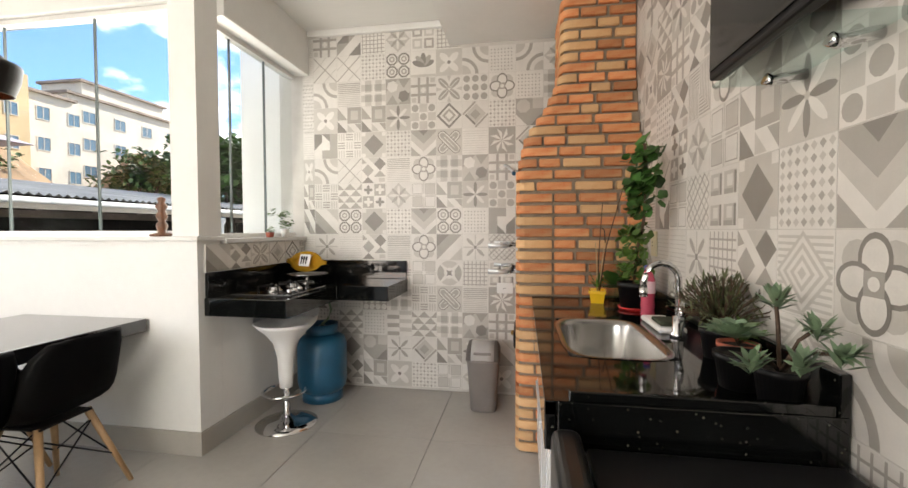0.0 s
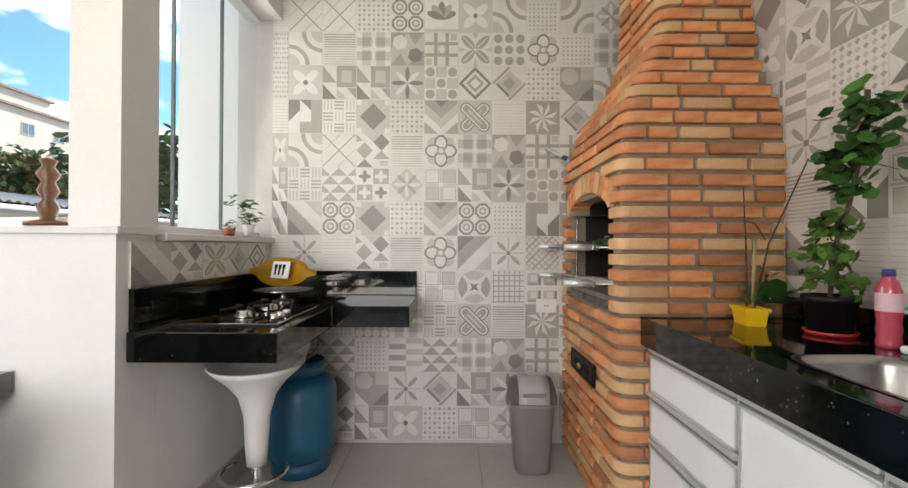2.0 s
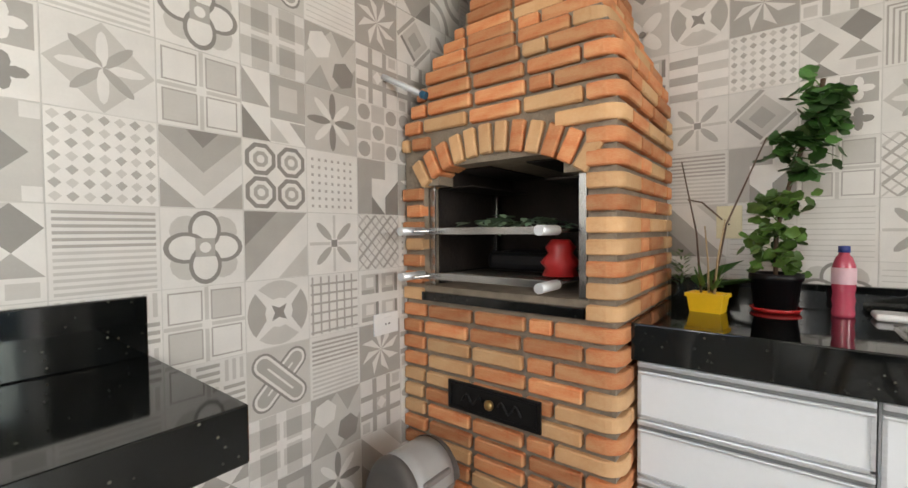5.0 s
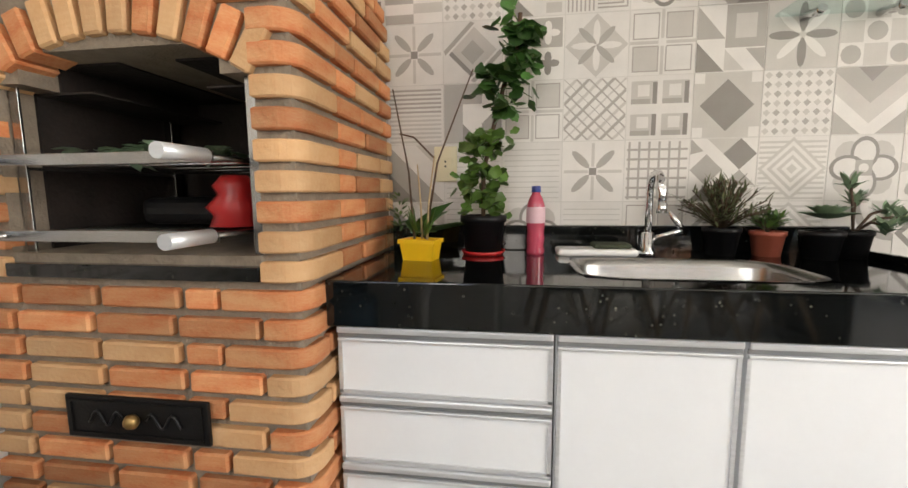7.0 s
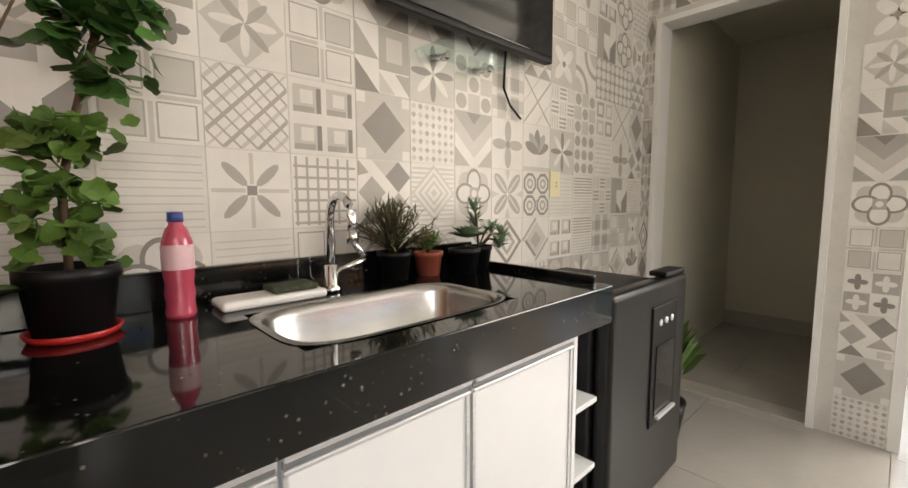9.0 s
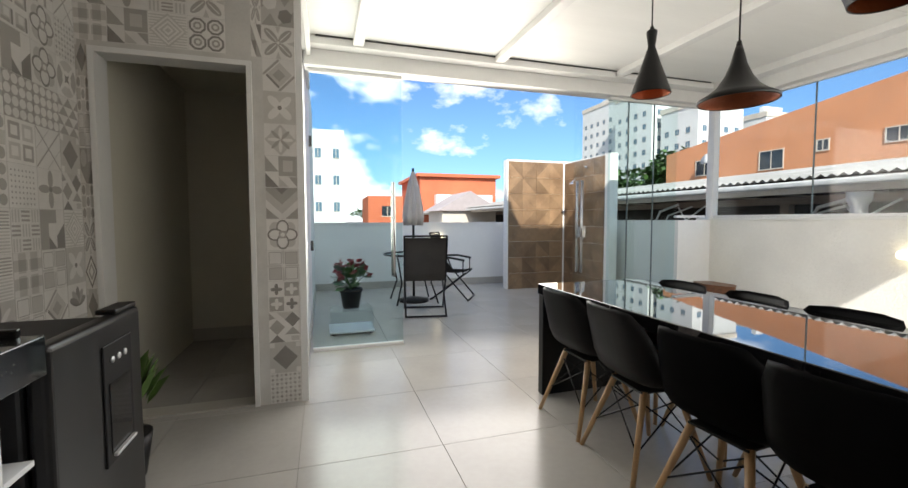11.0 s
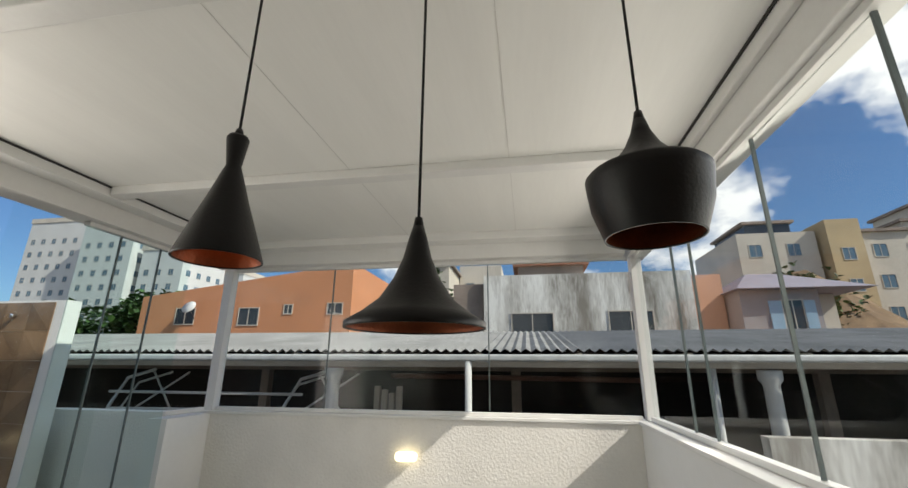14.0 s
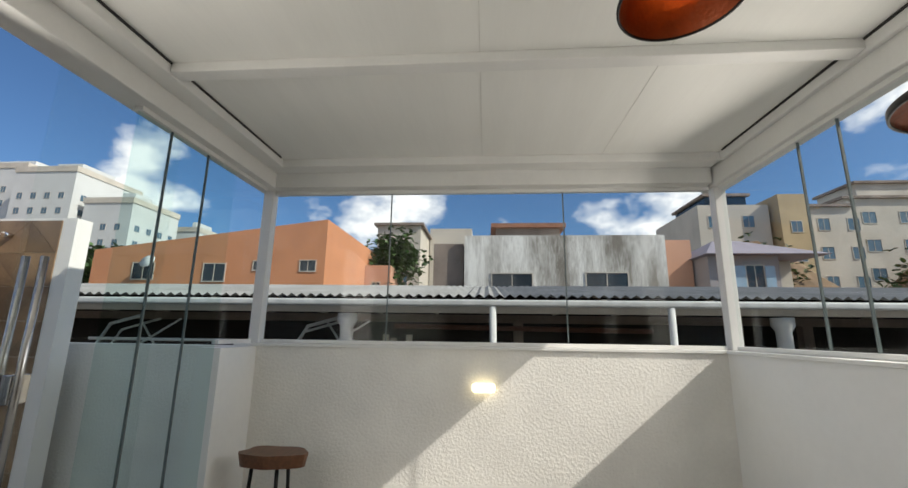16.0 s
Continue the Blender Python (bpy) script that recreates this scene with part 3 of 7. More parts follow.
part("back_panel", boxes((RIGHT - 0.03, 0.975, 0.0, RIGHT - 0.02, 1.10, CTOP - 0.13)), BLACKPLAST, open_shelf)

# fridge
fr = thing("fridge", "dark grey low fridge with water dispenser", "fridge")
FX, FY0, FY1, FZ = 0.115, 0.33, 0.955, 0.815
part("body", rbox(FX + 0.045, FY0, 0.03, RIGHT - 0.03, FY1 - 0.01, FZ - 0.035, 0.012), FRIDGE, fr)
part("top", rbox(FX + 0.05, FY0 + 0.002, FZ - 0.034, RIGHT - 0.032, FY1 - 0.012, FZ - 0.01, 0.008), BLACKPLAST, fr, "black textured top")
fd = part("door", rbox(FX - 0.02, FY0, 0.06, FX + 0.04, FY1 - 0.012, FZ + 0.03, 0.02, 4), FRIDGE, fr)
part("top_cap", rbox(FX - 0.015, FY0 + 0.02, FZ + 0.0305, FX + 0.05, FY0 + 0.2, FZ + 0.05, 0.006), BLACKPLAST, fd, "black hinge cap")
part("dispenser", rbox(FX - 0.026, 0.44, 0.33, FX - 0.018, 0.66, 0.76, 0.004), BLACKPLAST, fd, "glossy black dispenser panel")
part("recess", rbox(FX - 0.030, 0.47, 0.37, FX - 0.0262, 0.63, 0.62, 0.002), SCREEN, fd)
part("tray", rbox(FX - 0.045, 0.47, 0.36, FX - 0.0305, 0.63, 0.372, 0.003), ALUM, fd)
for k in range(3):
    part("button", lathe([(0.0, 0.0), (0.012, 0.0), (0.012, 0.004), (0.0, 0.004)], 14), ALUM, fd).matrix_local = pose(FX - 0.0264, 0.50 + 0.05 * k, 0.70, 0, -90, 0)
for y in (FY0 + 0.06, FY1 - 0.08):
    for x in (FX + 0.09, RIGHT - 0.09):
        part("foot", lathe([(0.0, 0.0), (0.02, 0.0), (0.015, 0.03), (0.0, 0.03)], 12, x, y), BLACKPLAST, fr)

# cooktop counter, L-shaped
G0, GZ = NOOK + 0.002, 0.87
gw = thing("granite_counter", "wall-hung L-shaped black granite counter", "counter")
bm = bmesh.new()
outline = [(G0, 2.15), (-1.222, 2.15), (-1.222, 2.77), (-0.855, 2.77), (-0.855, BACK - 0.003), (G0, BACK - 0.003)]
lo, hi = [bm.verts.new((*p, GZ - 0.1)) for p in outline], [bm.verts.new((*p, GZ)) for p in outline]
bm.faces.new(lo[::-1]), bm.faces.new(hi)
for k in range(6):
    bm.faces.new((lo[k], lo[(k + 1) % 6], hi[(k + 1) % 6], hi[k]))
bmesh.ops.bevel(bm, geom=bm.edges[:], offset=0.003, segments=1, affect="EDGES")
part("slab", bm, GRANITE, gw)
part("backsplash", rbox(G0, BACK - 0.024, GZ, -0.86, BACK - 0.002, GZ + 0.14, 0.003), GRANITE, gw)
part("side_splash", rbox(G0, 2.16, GZ, G0 + 0.02, BACK - 0.025, GZ + 0.14, 0.003), GRANITE, gw)

cook = thing("cooktop", "black glass gas cooktop with cast iron grates", "cooktop")
part("glass_top", rbox(-1.63, 2.27, GZ, -1.27, 2.72, GZ + 0.008, 0.003), BLACKGLASS, cook)
part("trim_edge", rbox(-1.635, 2.262, GZ, -1.265, 2.2695, GZ + 0.007, 0.002), BLACKMETAL, cook)
for bx, by in ((-1.46, 2.42), (-1.44, 2.60)):
    part("burner", lathe([(0.0, GZ + 0.008), (0.05, GZ + 0.008), (0.05, GZ + 0.016), (0.035, GZ + 0.018), (0.035, GZ + 0.028), (0.03, GZ + 0.032), (0.0, GZ + 0.032)], 20, bx, by), STEEL, cook)
    for a in range(4):
        c, s_ = math.cos(a * math.pi / 2 + 0.785), math.sin(a * math.pi / 2 + 0.785)
        bm = tube([(bx + 0.09 * c, by + 0.09 * s_, GZ + 0.009), (bx + 0.09 * c, by + 0.09 * s_, GZ + 0.042), (bx + 0.03 * c, by + 0.03 * s_, GZ + 0.046)], 0.006, 6)
        part("grate_finger", bm, BLACKMETAL, cook, "black cast iron grate")
for k in range(3):
    part("knob", lathe([(0.0, GZ + 0.008), (0.016, GZ + 0.008), (0.014, GZ + 0.032), (0.0, GZ + 0.033)], 16, -1.31 , 2.33 + 0.06 * k), CHROME, cook)

dish = thing("serving_dish", "mustard yellow fish-shaped ceramic dish leaning upright", "dish")
bm = bmesh.new()
top, bot = [], []
for k in range(40):
    a = 2 * math.pi * k / 40
    rx, rz = 0.17 + (0.045 if abs(math.cos(a)) > 0.97 else 0), 0.075
    top.append(bm.verts.new((rx * math.cos(a), 0.0, rz * math.sin(a))))
    bot.append(bm.verts.new((0.75 * rx * math.cos(a), 0.035, 0.7 * rz * math.sin(a))))
for k in range(40):
    bm.faces.new((top[k], top[(k + 1) % 40], bot[(k + 1) % 40], bot[k])).smooth = True
bm.faces.new(bot)
r = bmesh.ops.solidify(bm, geom=bm.faces[:], thickness=0.008)
part("bowl", bm, YELLOWCER, dish)
part("plaque", rbox(-0.055, -0.014, -0.035, 0.055, -0.004, 0.05, 0.006), WHITEPLAST, dish, "cream plaque with fork, knife and spoon")
for k in (-1, 0, 1):
    part("cutlery", tube([(0.025 * k, -0.018, -0.02), (0.025 * k, -0.018, 0.012)], 0.004, 6), BLACKPLAST, dish)
    part("cutlery_head", rbox(0.025 * k - 0.008, -0.02, 0.012, 0.025 * k + 0.008, -0.0145, 0.034, 0.0025), BLACKPLAST, dish)
dish.matrix_world = pose(-1.50, 2.87, GZ + 0.155, -14, 0, -22)
stand = solid("cake_stand", lathe([(0.0, GZ), (0.06, GZ), (0.055, GZ + 0.008), (0.015, GZ + 0.02), (0.015, GZ + 0.045), (0.13, GZ + 0.058), (0.145, GZ + 0.068), (0.135, GZ + 0.066), (0.0, GZ + 0.06)], 32, -1.50, 2.89),
              STEEL, "shallow steel stand on the granite counter", "stand")

# bar stool
stool = thing("bar_stool", "white moulded bar stool on chrome base", "stool")
sx, sy = -1.47, 2.55
part("base_disc", lathe([(0.0, 0.0), (0.19, 0.0), (0.19, 0.006), (0.12, 0.022), (0.05, 0.035), (0.03, 0.06), (0.0, 0.06)], 40, sx, sy), CHROME, stool)
part("gas_lift", tube([(sx, sy, 0.05), (sx, sy, 0.33)], 0.022, 16), CHROME, stool)
part("foot_rest", tube([(sx + 0.13 * math.cos(a), sy + 0.13 * math.sin(a) - 0.02, 0.22) for a in np.linspace(2.6, 6.9, 18)], 0.009, 8), CHROME, stool)
part("column", lathe([(0.0, 0.24), (0.04, 0.24), (0.046, 0.32), (0.052, 0.44), (0.075, 0.53), (0.12, 0.59), (0.17, 0.635), (0.192, 0.66), (0.185, 0.664), (0.12, 0.632), (0.0, 0.61)], 40, sx, sy), WHITEPLAST, stool)
bm = bmesh.new()
ra, rb = [], []
for k in range(21):
    a = math.pi * (0.35 + 1.3 * k / 20)
    h = 0.085 * math.sin(math.pi * k / 20) ** 0.7
    ra.append(bm.verts.new((sx - 0.188 * math.cos(a - math.pi / 2), sy - 0.188 * math.sin(a - math.pi / 2) * -1, 0.655)))
    rb.append(bm.verts.new((sx - (0.192 + 0.3 * h) * math.cos(a - math.pi / 2), sy + (0.192 + 0.3 * h) * math.sin(a - math.pi / 2), 0.66 + h)))
for k in range(20):
    bm.faces.new((ra[k], ra[k + 1], rb[k + 1], rb[k])).smooth = True
bmesh.ops.solidify(bm, geom=bm.faces[:], thickness=0.012)
part("low_back", bm, WHITEPLAST, stool)

# gas cylinder
gas = thing("gas_cylinder", "blue steel gas cylinder under the counter", "gas cylinder")
gx, gy = -1.44, 2.99
part("body", lathe([(0.0, 0.05), (0.13, 0.05), (0.17, 0.1), (0.178, 0.16), (0.178, 0.40), (0.16, 0.455), (0.1, 0.49), (0.0, 0.5)], 36, gx, gy), BLUE, gas)
part("foot_ring", lathe([(0.14, 0.0), (0.145, 0.0), (0.145, 0.07), (0.14, 0.07)], 30, gx, gy), BLUE, gas)
part("collar", lathe([(0.09, 0.48), (0.115, 0.49), (0.115, 0.56), (0.105, 0.56), (0.085, 0.49)], 30, gx, gy), BLUE, gas)
part("valve", lathe([(0.0, 0.49), (0.02, 0.49), (0.02, 0.53), (0.03, 0.54), (0.0, 0.55)], 14, gx, gy), CHROME, gas)
hose = solid("gas_hose", tube([(gx, gy, 0.55), (gx + 0.09, gy - 0.09, 0.61), (gx + 0.13, gy - 0.12, 0.68), (gx + 0.1, gy - 0.1, 0.765)], 0.009, 8), LEAFGREY, "pale green gas hose up to the counter", "hose")

# swing-lid bin
bin_ = thing("waste_bin", "taupe plastic bin with grey swing lid", "bin")
bm = bmesh.new()
bx, by = -0.235, 2.985
ra = []
for z, hx, hy in ((0.0, 0.085, 0.075), (0.01, 0.09, 0.08), (0.33, 0.112, 0.1), (0.345, 0.118, 0.106), (0.36, 0.118, 0.106), (0.36, 0.105, 0.095)):
    ra.append([bm.verts.new((bx + hx * math.copysign(abs(math.cos(a)) ** 0.55, math.cos(a)), by + hy * math.copysign(abs(math.sin(a)) ** 0.55, math.sin(a)), z)) for a in np.linspace(0.05, 2 * math.pi + 0.05, 33)[:-1]])
for a, b in zip(ra, ra[1:]):
    for k in range(32):
        bm.faces.new((a[k], a[(k + 1) % 32], b[(k + 1) % 32], b[k])).smooth = True
bm.faces.new(ra[0][::-1]), bm.faces.new(ra[-1])
part("bucket", bm, GREYPLAST, bin_)
bm = bmesh.new()
ra = []
for k in range(13):
    a = math.pi * k / 12
    ra.append([bm.verts.new((bx + u, by - 0.1 * math.cos(a), 0.362 + 0.115 * math.sin(a) ** 0.8)) for u in (-0.078, -0.03, 0.03, 0.078)])
for a, b in zip(ra, ra[1:]):
    for k in range(3):
        bm.faces.new((a[k], a[k + 1], b[k + 1], b[k])).smooth = True
for col in (0, 3):
    bm.faces.new([r_[col] for r_ in ra])
part("lid", bm, GREYLID, bin_, "light grey domed lid")
for side in (-1, 1):
    cheek = bmesh.new()
    rows_ = [[cheek.verts.new((bx + side * u, by - 0.098 * math.cos(a), 0.361 + q * math.sin(a) ** 0.8)) for u, q in ((0.079, 0.12), (0.1, 0.112), (0.112, 0.08), (0.114, 0.0))] for a in np.linspace(0, math.pi, 13)]
    for a, b in zip(rows_, rows_[1:]):
        for k in range(3):
            cheek.faces.new((a[k], a[k + 1], b[k + 1], b[k])).smooth = True
    bmesh.ops.solidify(cheek, geom=cheek.faces[:], thickness=0.004)
    part("lid_cheek", cheek, GREYPLAST, bin_)
part("finger_grip", rbox(bx - 0.06, by - 0.106, 0.40, bx + 0.06, by - 0.088, 0.418, 0.006), GREYPLAST, bin_)
pipe = thing("gas_pipe", "small steel pipe stub with blue tip beside the chimney hood", "pipe")
part("stub", tube([(-0.10, BACK - 0.001, 1.73), (-0.06, 3.20, 1.70), (-0.035, 3.12, 1.655)], 0.011, 10), ALUM, pipe)
part("tip", tube([(-0.035, 3.12, 1.655), (-0.03, 3.10, 1.645)], 0.014, 10), BLUE, pipe, "blue plastic tip")

# television and bracket hardware
tv = thing("television", "large black flat television on wall bracket", "television")
part("housing", rbox(0.565, 0.575, 1.675, 0.605, 1.405, 2.17, 0.008), BLACKPLAST, tv)
part("screen", rbox(0.559, 0.59, 1.695, 0.5645, 1.385, 2.155, 0.002), SCREEN, tv)
part("bracket", rbox(0.606, 0.85, 1.80, RIGHT - 0.002, 1.15, 2.05, 0.004), BLACKMETAL, tv)
glass_shelf = thing("glass_shelf", "small clear glass shelf on chrome clamps", "shelf")
part("shelf_plate", rbox(0.50, 0.86, 1.600, RIGHT - 0.004, 1.22, 1.608, 0.002), GREENGLASS, glass_shelf)
for y in (0.935, 1.14):
    part("clamp", tube([(RIGHT - 0.002, y, 1.598), (RIGHT - 0.07, y, 1.586), (RIGHT - 0.085, y, 1.592)], 0.013, 10), CHROME, glass_shelf)
solid("hanging_cable", tube([(RIGHT - 0.02, 0.78, 1.70), (RIGHT - 0.02, 0.79, 1.56), (RIGHT - 0.02, 0.75, 1.50), (RIGHT - 0.02, 0.68, 1.455)], 0.005, 6), BLACKPLAST, "black cable hanging from the television", "cable")


def outlet(m, material, label):
    t = thing("outlet", label, "outlet", "", m)
    part("plate", rbox(-0.06, -0.008, -0.04, 0.06, 0.0, 0.04, 0.003), material, t)
    part("insert", rbox(-0.02, -0.0115, -0.025, 0.02, -0.0082, 0.025, 0.002), material, t)
    for k in (-1, 1):
        part("socket_hole", lathe([(0.0, 0.0), (0.0035, 0.0), (0.0035, 0.001), (0.0, 0.001)], 10), BLACKPLAST, t).matrix_local = pose(0.008 * k, -0.0117, 0, 90, 0, 0)
    return t


outlet(pose(-0.10, BACK - 0.001, 0.81), WHITEPLAST, "white wall outlet on the patterned tiles")
outlet(pose(RIGHT - 0.001, 2.23, 1.18, 0, 0, -90) @ pose(0, 0, 0, 0, 90, 0), IVORY, "ivory wall outlet above the worktop")
outlet(pose(RIGHT - 0.001, 0.40, 1.195, 0, 0, -90) @ pose(0, 0, 0, 0, 90, 0), IVORY, "ivory wall outlet above the fridge")


# ---- plants and small things on the worktop ----
def leaf_blade(bm, base, tip, width, up=Vector((0, 0, 1)), fold=0.15):
    """One pointed leaf from base to tip."""
    base, tip = Vector(base), Vector(tip)
    d = tip - base
    side = d.cross(up)
    if side.length < 1e-6:
        side = d.cross(Vector((1, 0, 0)))
    side = side.normalized() * width / 2
    n = side.cross(d).normalized() * width * fold
    m1, m2 = base + 0.35 * d, base + 0.72 * d
    v = [bm.verts.new(p) for p in (base, m1 - side + n, m1 - n * 0.3, m1 + side + n, m2 - side * 0.75 + n, m2, m2 + side * 0.75 + n, tip)]
    for q in ((0, 2, 1), (0, 3, 2), (1, 2, 5, 4), (2, 3, 6, 5), (4, 5, 7), (5, 6, 7)):
        bm.faces.new([v[i] for i in q]).smooth = True


def pot(parent, cx, cy, z, r0, r1, h, material, label=""):
    p = part("pot", lathe([(0.0, z), (r0, z), (r1, z + h * 0.82), (r1 * 1.08, z + h * 0.83), (r1 * 1.08, z + h), (r1 * 0.95, z + h), (r1 * 0.93, z + h * 0.88), (0.0, z + h * 0.88)], 28, cx, cy), material, parent, label)
    part("soil", lathe([(0.0, z + h * 0.9), (r1 * 0.6, z + h * 0.9), (r1 * 0.92, z + h * 0.885)], 20, cx, cy), SOIL, parent)
    return p


def frond_clump(bm, centre, r, n, rng, size=0.03):
    """A loose tuft of small lobed leaves."""
    for _ in range(n):
        d = Vector((rng.gauss(0, 1), rng.gauss(0, 1), rng.gauss(0, 0.6)))
        p = Vector(centre) + d.normalized() * r * rng.random() ** 0.5
        a = rng.random() * 6.28
        for k in (-1, 0, 1):
            t = p + Vector((math.cos(a + 0.8 * k), math.sin(a + 0.8 * k), rng.uniform(-0.5, 0.3))) * size * rng.uniform(0.7, 1.2)
            leaf_blade(bm, p, t, size * 0.55)


def lobed_leaf(bm, base, d, up, size):
    """A rounded leaf with five scalloped lobes, slightly cupped."""
    side = d.cross(up)
    side = (side if side.length > 1e-4 else d.cross(Vector((1, 0, 0)))).normalized()
    nor = side.cross(d).normalized()
    c = bm.verts.new(base + d * size * 0.45 - nor * size * 0.08)
    ring = []
    for k in range(15):
        a = math.pi * (-0.86 + 1.72 * k / 14)
        r = size * (0.52 + 0.16 * abs(math.sin(a * 2.4 + 0.5)))
        ring.append(bm.verts.new(base + d * (size * 0.45 + r * math.cos(a)) + side * r * math.sin(a) + nor * size * 0.1 * abs(math.sin(a))))
    ring.append(bm.verts.new(base))
    for k in range(16):
        bm.faces.new((c, ring[k], ring[(k + 1) % 16])).smooth = True


rng = random.Random(5)
tall = thing("potted_plant", "tall leafy green plant in a black pot", "plant")
px, py = 0.535, 2.09
pot(tall, px, py, CTOP, 0.055, 0.068, 0.125, BLACKPLAST)
part("saucer", lathe([(0.0, CTOP + 0.001), (0.062, CTOP + 0.001), (0.07, CTOP + 0.014), (0.064, CTOP + 0.014), (0.058, CTOP + 0.005)], 28, px, py), RED, tall, "red plastic saucer")
spine = [(px, py, CTOP + 0.11), (px + 0.01, py + 0.0, CTOP + 0.26), (px + 0.03, py - 0.03, CTOP + 0.40), (px + 0.03, py - 0.06, CTOP + 0.52), (px + 0.02, py - 0.10, CTOP + 0.63), (px + 0.01, py - 0.11, CTOP + 0.73)]
part("stem", tube(spine, 0.007, 7), STEM, tall)
lower, upper, twigs = bmesh.new(), bmesh.new(), bmesh.new()


def sprig(bm, root, tip, n, size):
    """A leaf stalk from the stem with lobed leaves along it."""
    tube([root, (root + tip) / 2 + Vector((0, 0, 0.012)), tip], 0.0022, 5, twigs, 0.5)
    for k in range(n):
        p = root.lerp(tip, 0.45 + 0.55 * k / max(1, n - 1)) + Vector((rng.gauss(0, 0.008), rng.gauss(0, 0.012), rng.gauss(0, 0.01)))
        d = (Vector((rng.gauss(-0.3, 0.8), rng.gauss(0, 0.9), rng.gauss(-0.2, 0.5))) + (tip - root).normalized() * 0.7).normalized()
        up = Vector((rng.gauss(-0.7, 0.4), rng.gauss(0, 0.4), rng.uniform(0.3, 1.0))).normalized()
        lobed_leaf(bm, p, d, up, size * rng.uniform(0.7, 1.2))


for k in range(40):
    q = rng.random()
    root = Vector((px + 0.005, py, CTOP + 0.14 + 0.25 * q))
    sprig(lower, root, root + Vector((rng.uniform(-0.075, 0.05), rng.uniform(-0.075, 0.075), rng.uniform(-0.03, 0.04))), 4, 0.03)
for k in range(34):
    q = rng.random()
    root = Vector((px + 0.025, py - 0.03 - 0.075 * q, CTOP + 0.40 + 0.32 * q))
    reach = 0.11 * (1.1 - 0.55 * q)
    sprig(upper, root, root + Vector((rng.uniform(-0.08, 0.04), rng.uniform(-reach, reach * 0.85), rng.uniform(-0.05, 0.04))), 4, 0.04)
tagged(part("leaf_stalk", twigs, LEAFLIGHT, tall), kind="stuff")
part("lower_foliage", lower, LEAFLIGHT, tall, "bright green lower leaves")
part("upper_foliage", upper, LEAF, tall, "dark green upper leaves")

yp = thing("potted_plant", "bare-stemmed orchid in yellow window-box pot", "plant")
bm = bmesh.new()
v = []
for z, hx, hy in ((CTOP, 0.03, 0.045), (CTOP + 0.05, 0.036, 0.052), (CTOP + 0.05, 0.041, 0.057), (CTOP + 0.062, 0.041, 0.057), (CTOP + 0.062, 0.036, 0.05), (CTOP + 0.05, 0.034, 0.048)):
    v.append([bm.verts.new(p) for p in ((-hx, -hy, z), (hx, -hy, z), (hx, hy, z), (-hx, hy, z))])
for a, b in zip(v, v[1:]):
    for k in range(4):
        bm.faces.new((a[k], a[(k + 1) % 4], b[(k + 1) % 4], b[k]))
bm.faces.new(v[0][::-1]), bm.faces.new(v[-1])
yo = pose(0.405, 2.265, 0, 0, 0, -10)
yp.matrix_world = yo
part("planter", bm, YELLOW, yp, "yellow plastic planter")
for k, (x, y, z, tx, ty) in enumerate(((0.0, 0.02, 0.44, 0.02, 0.07), (0.01, -0.01, 0.5, 0.1, -0.12), (0.0, -0.02, 0.24, -0.01, -0.03), (0.01, 0.0, 0.22, 0.02, 0.02))):
    part("cane" if k > 1 else "stem", tube([(x, y, CTOP + 0.06), (x + tx * 0.3, y + ty * 0.25, CTOP + 0.06 + z * 0.45), (x + tx, y + ty, CTOP + 0.06 + z)], 0.004, 6, taper=0.5), CANE if k > 1 else STEM, yp)
part("twig", tube([(0.035, -0.03, CTOP + 0.30), (0.03, 0.03, CTOP + 0.36), (0.02, 0.07, CTOP + 0.37)], 0.003, 6), STEM, yp)
bm = bmesh.new()
for k in range(14):
    a = rng.random() * 6.28
    leaf_blade(bm, (0, 0.02 * math.sin(a), CTOP + 0.07), (0.05 * math.cos(a), 0.05 * math.sin(a), CTOP + 0.1 + 0.07 * rng.random()), 0.012)
part("leaves", bm, LEAFLIGHT, yp)

jar = thing("glass_jar", "glass jar of water with broad-leaved cuttings", "jar")
part("jar_body", lathe([(0.0, CTOP), (0.035, CTOP), (0.042, CTOP + 0.09), (0.038, CTOP + 0.1)], 20, 0.50, 2.30), GREENGLASS, jar)
bm = bmesh.new()
for bx_, by_, tx, ty, tz, w in ((0.5, 2.3, 0.43, 2.17, 0.17, 0.09), (0.5, 2.3, 0.5, 2.12, 0.1, 0.08), (0.5, 2.3, 0.42, 2.22, 0.08, 0.05), (0.5, 2.3, 0.40, 2.30, 0.12, 0.05), (0.5, 2.3, 0.56, 2.2, 0.14, 0.06)):
    leaf_blade(bm, (bx_, by_, CTOP + 0.07), (tx, ty, CTOP + tz), w)
part("leaves", bm, LEAF, jar)
bottle_w = thing("cup_plant", "small blue cup with feathery green plant", "plant")
part("cup", lathe([(0.0, CTOP), (0.03, CTOP), (0.036, CTOP + 0.09), (0.033, CTOP + 0.09), (0.0, CTOP + 0.08)], 18, 0.54, 2.385 - 0.01), GREENGLASS, bottle_w)
bm = bmesh.new()
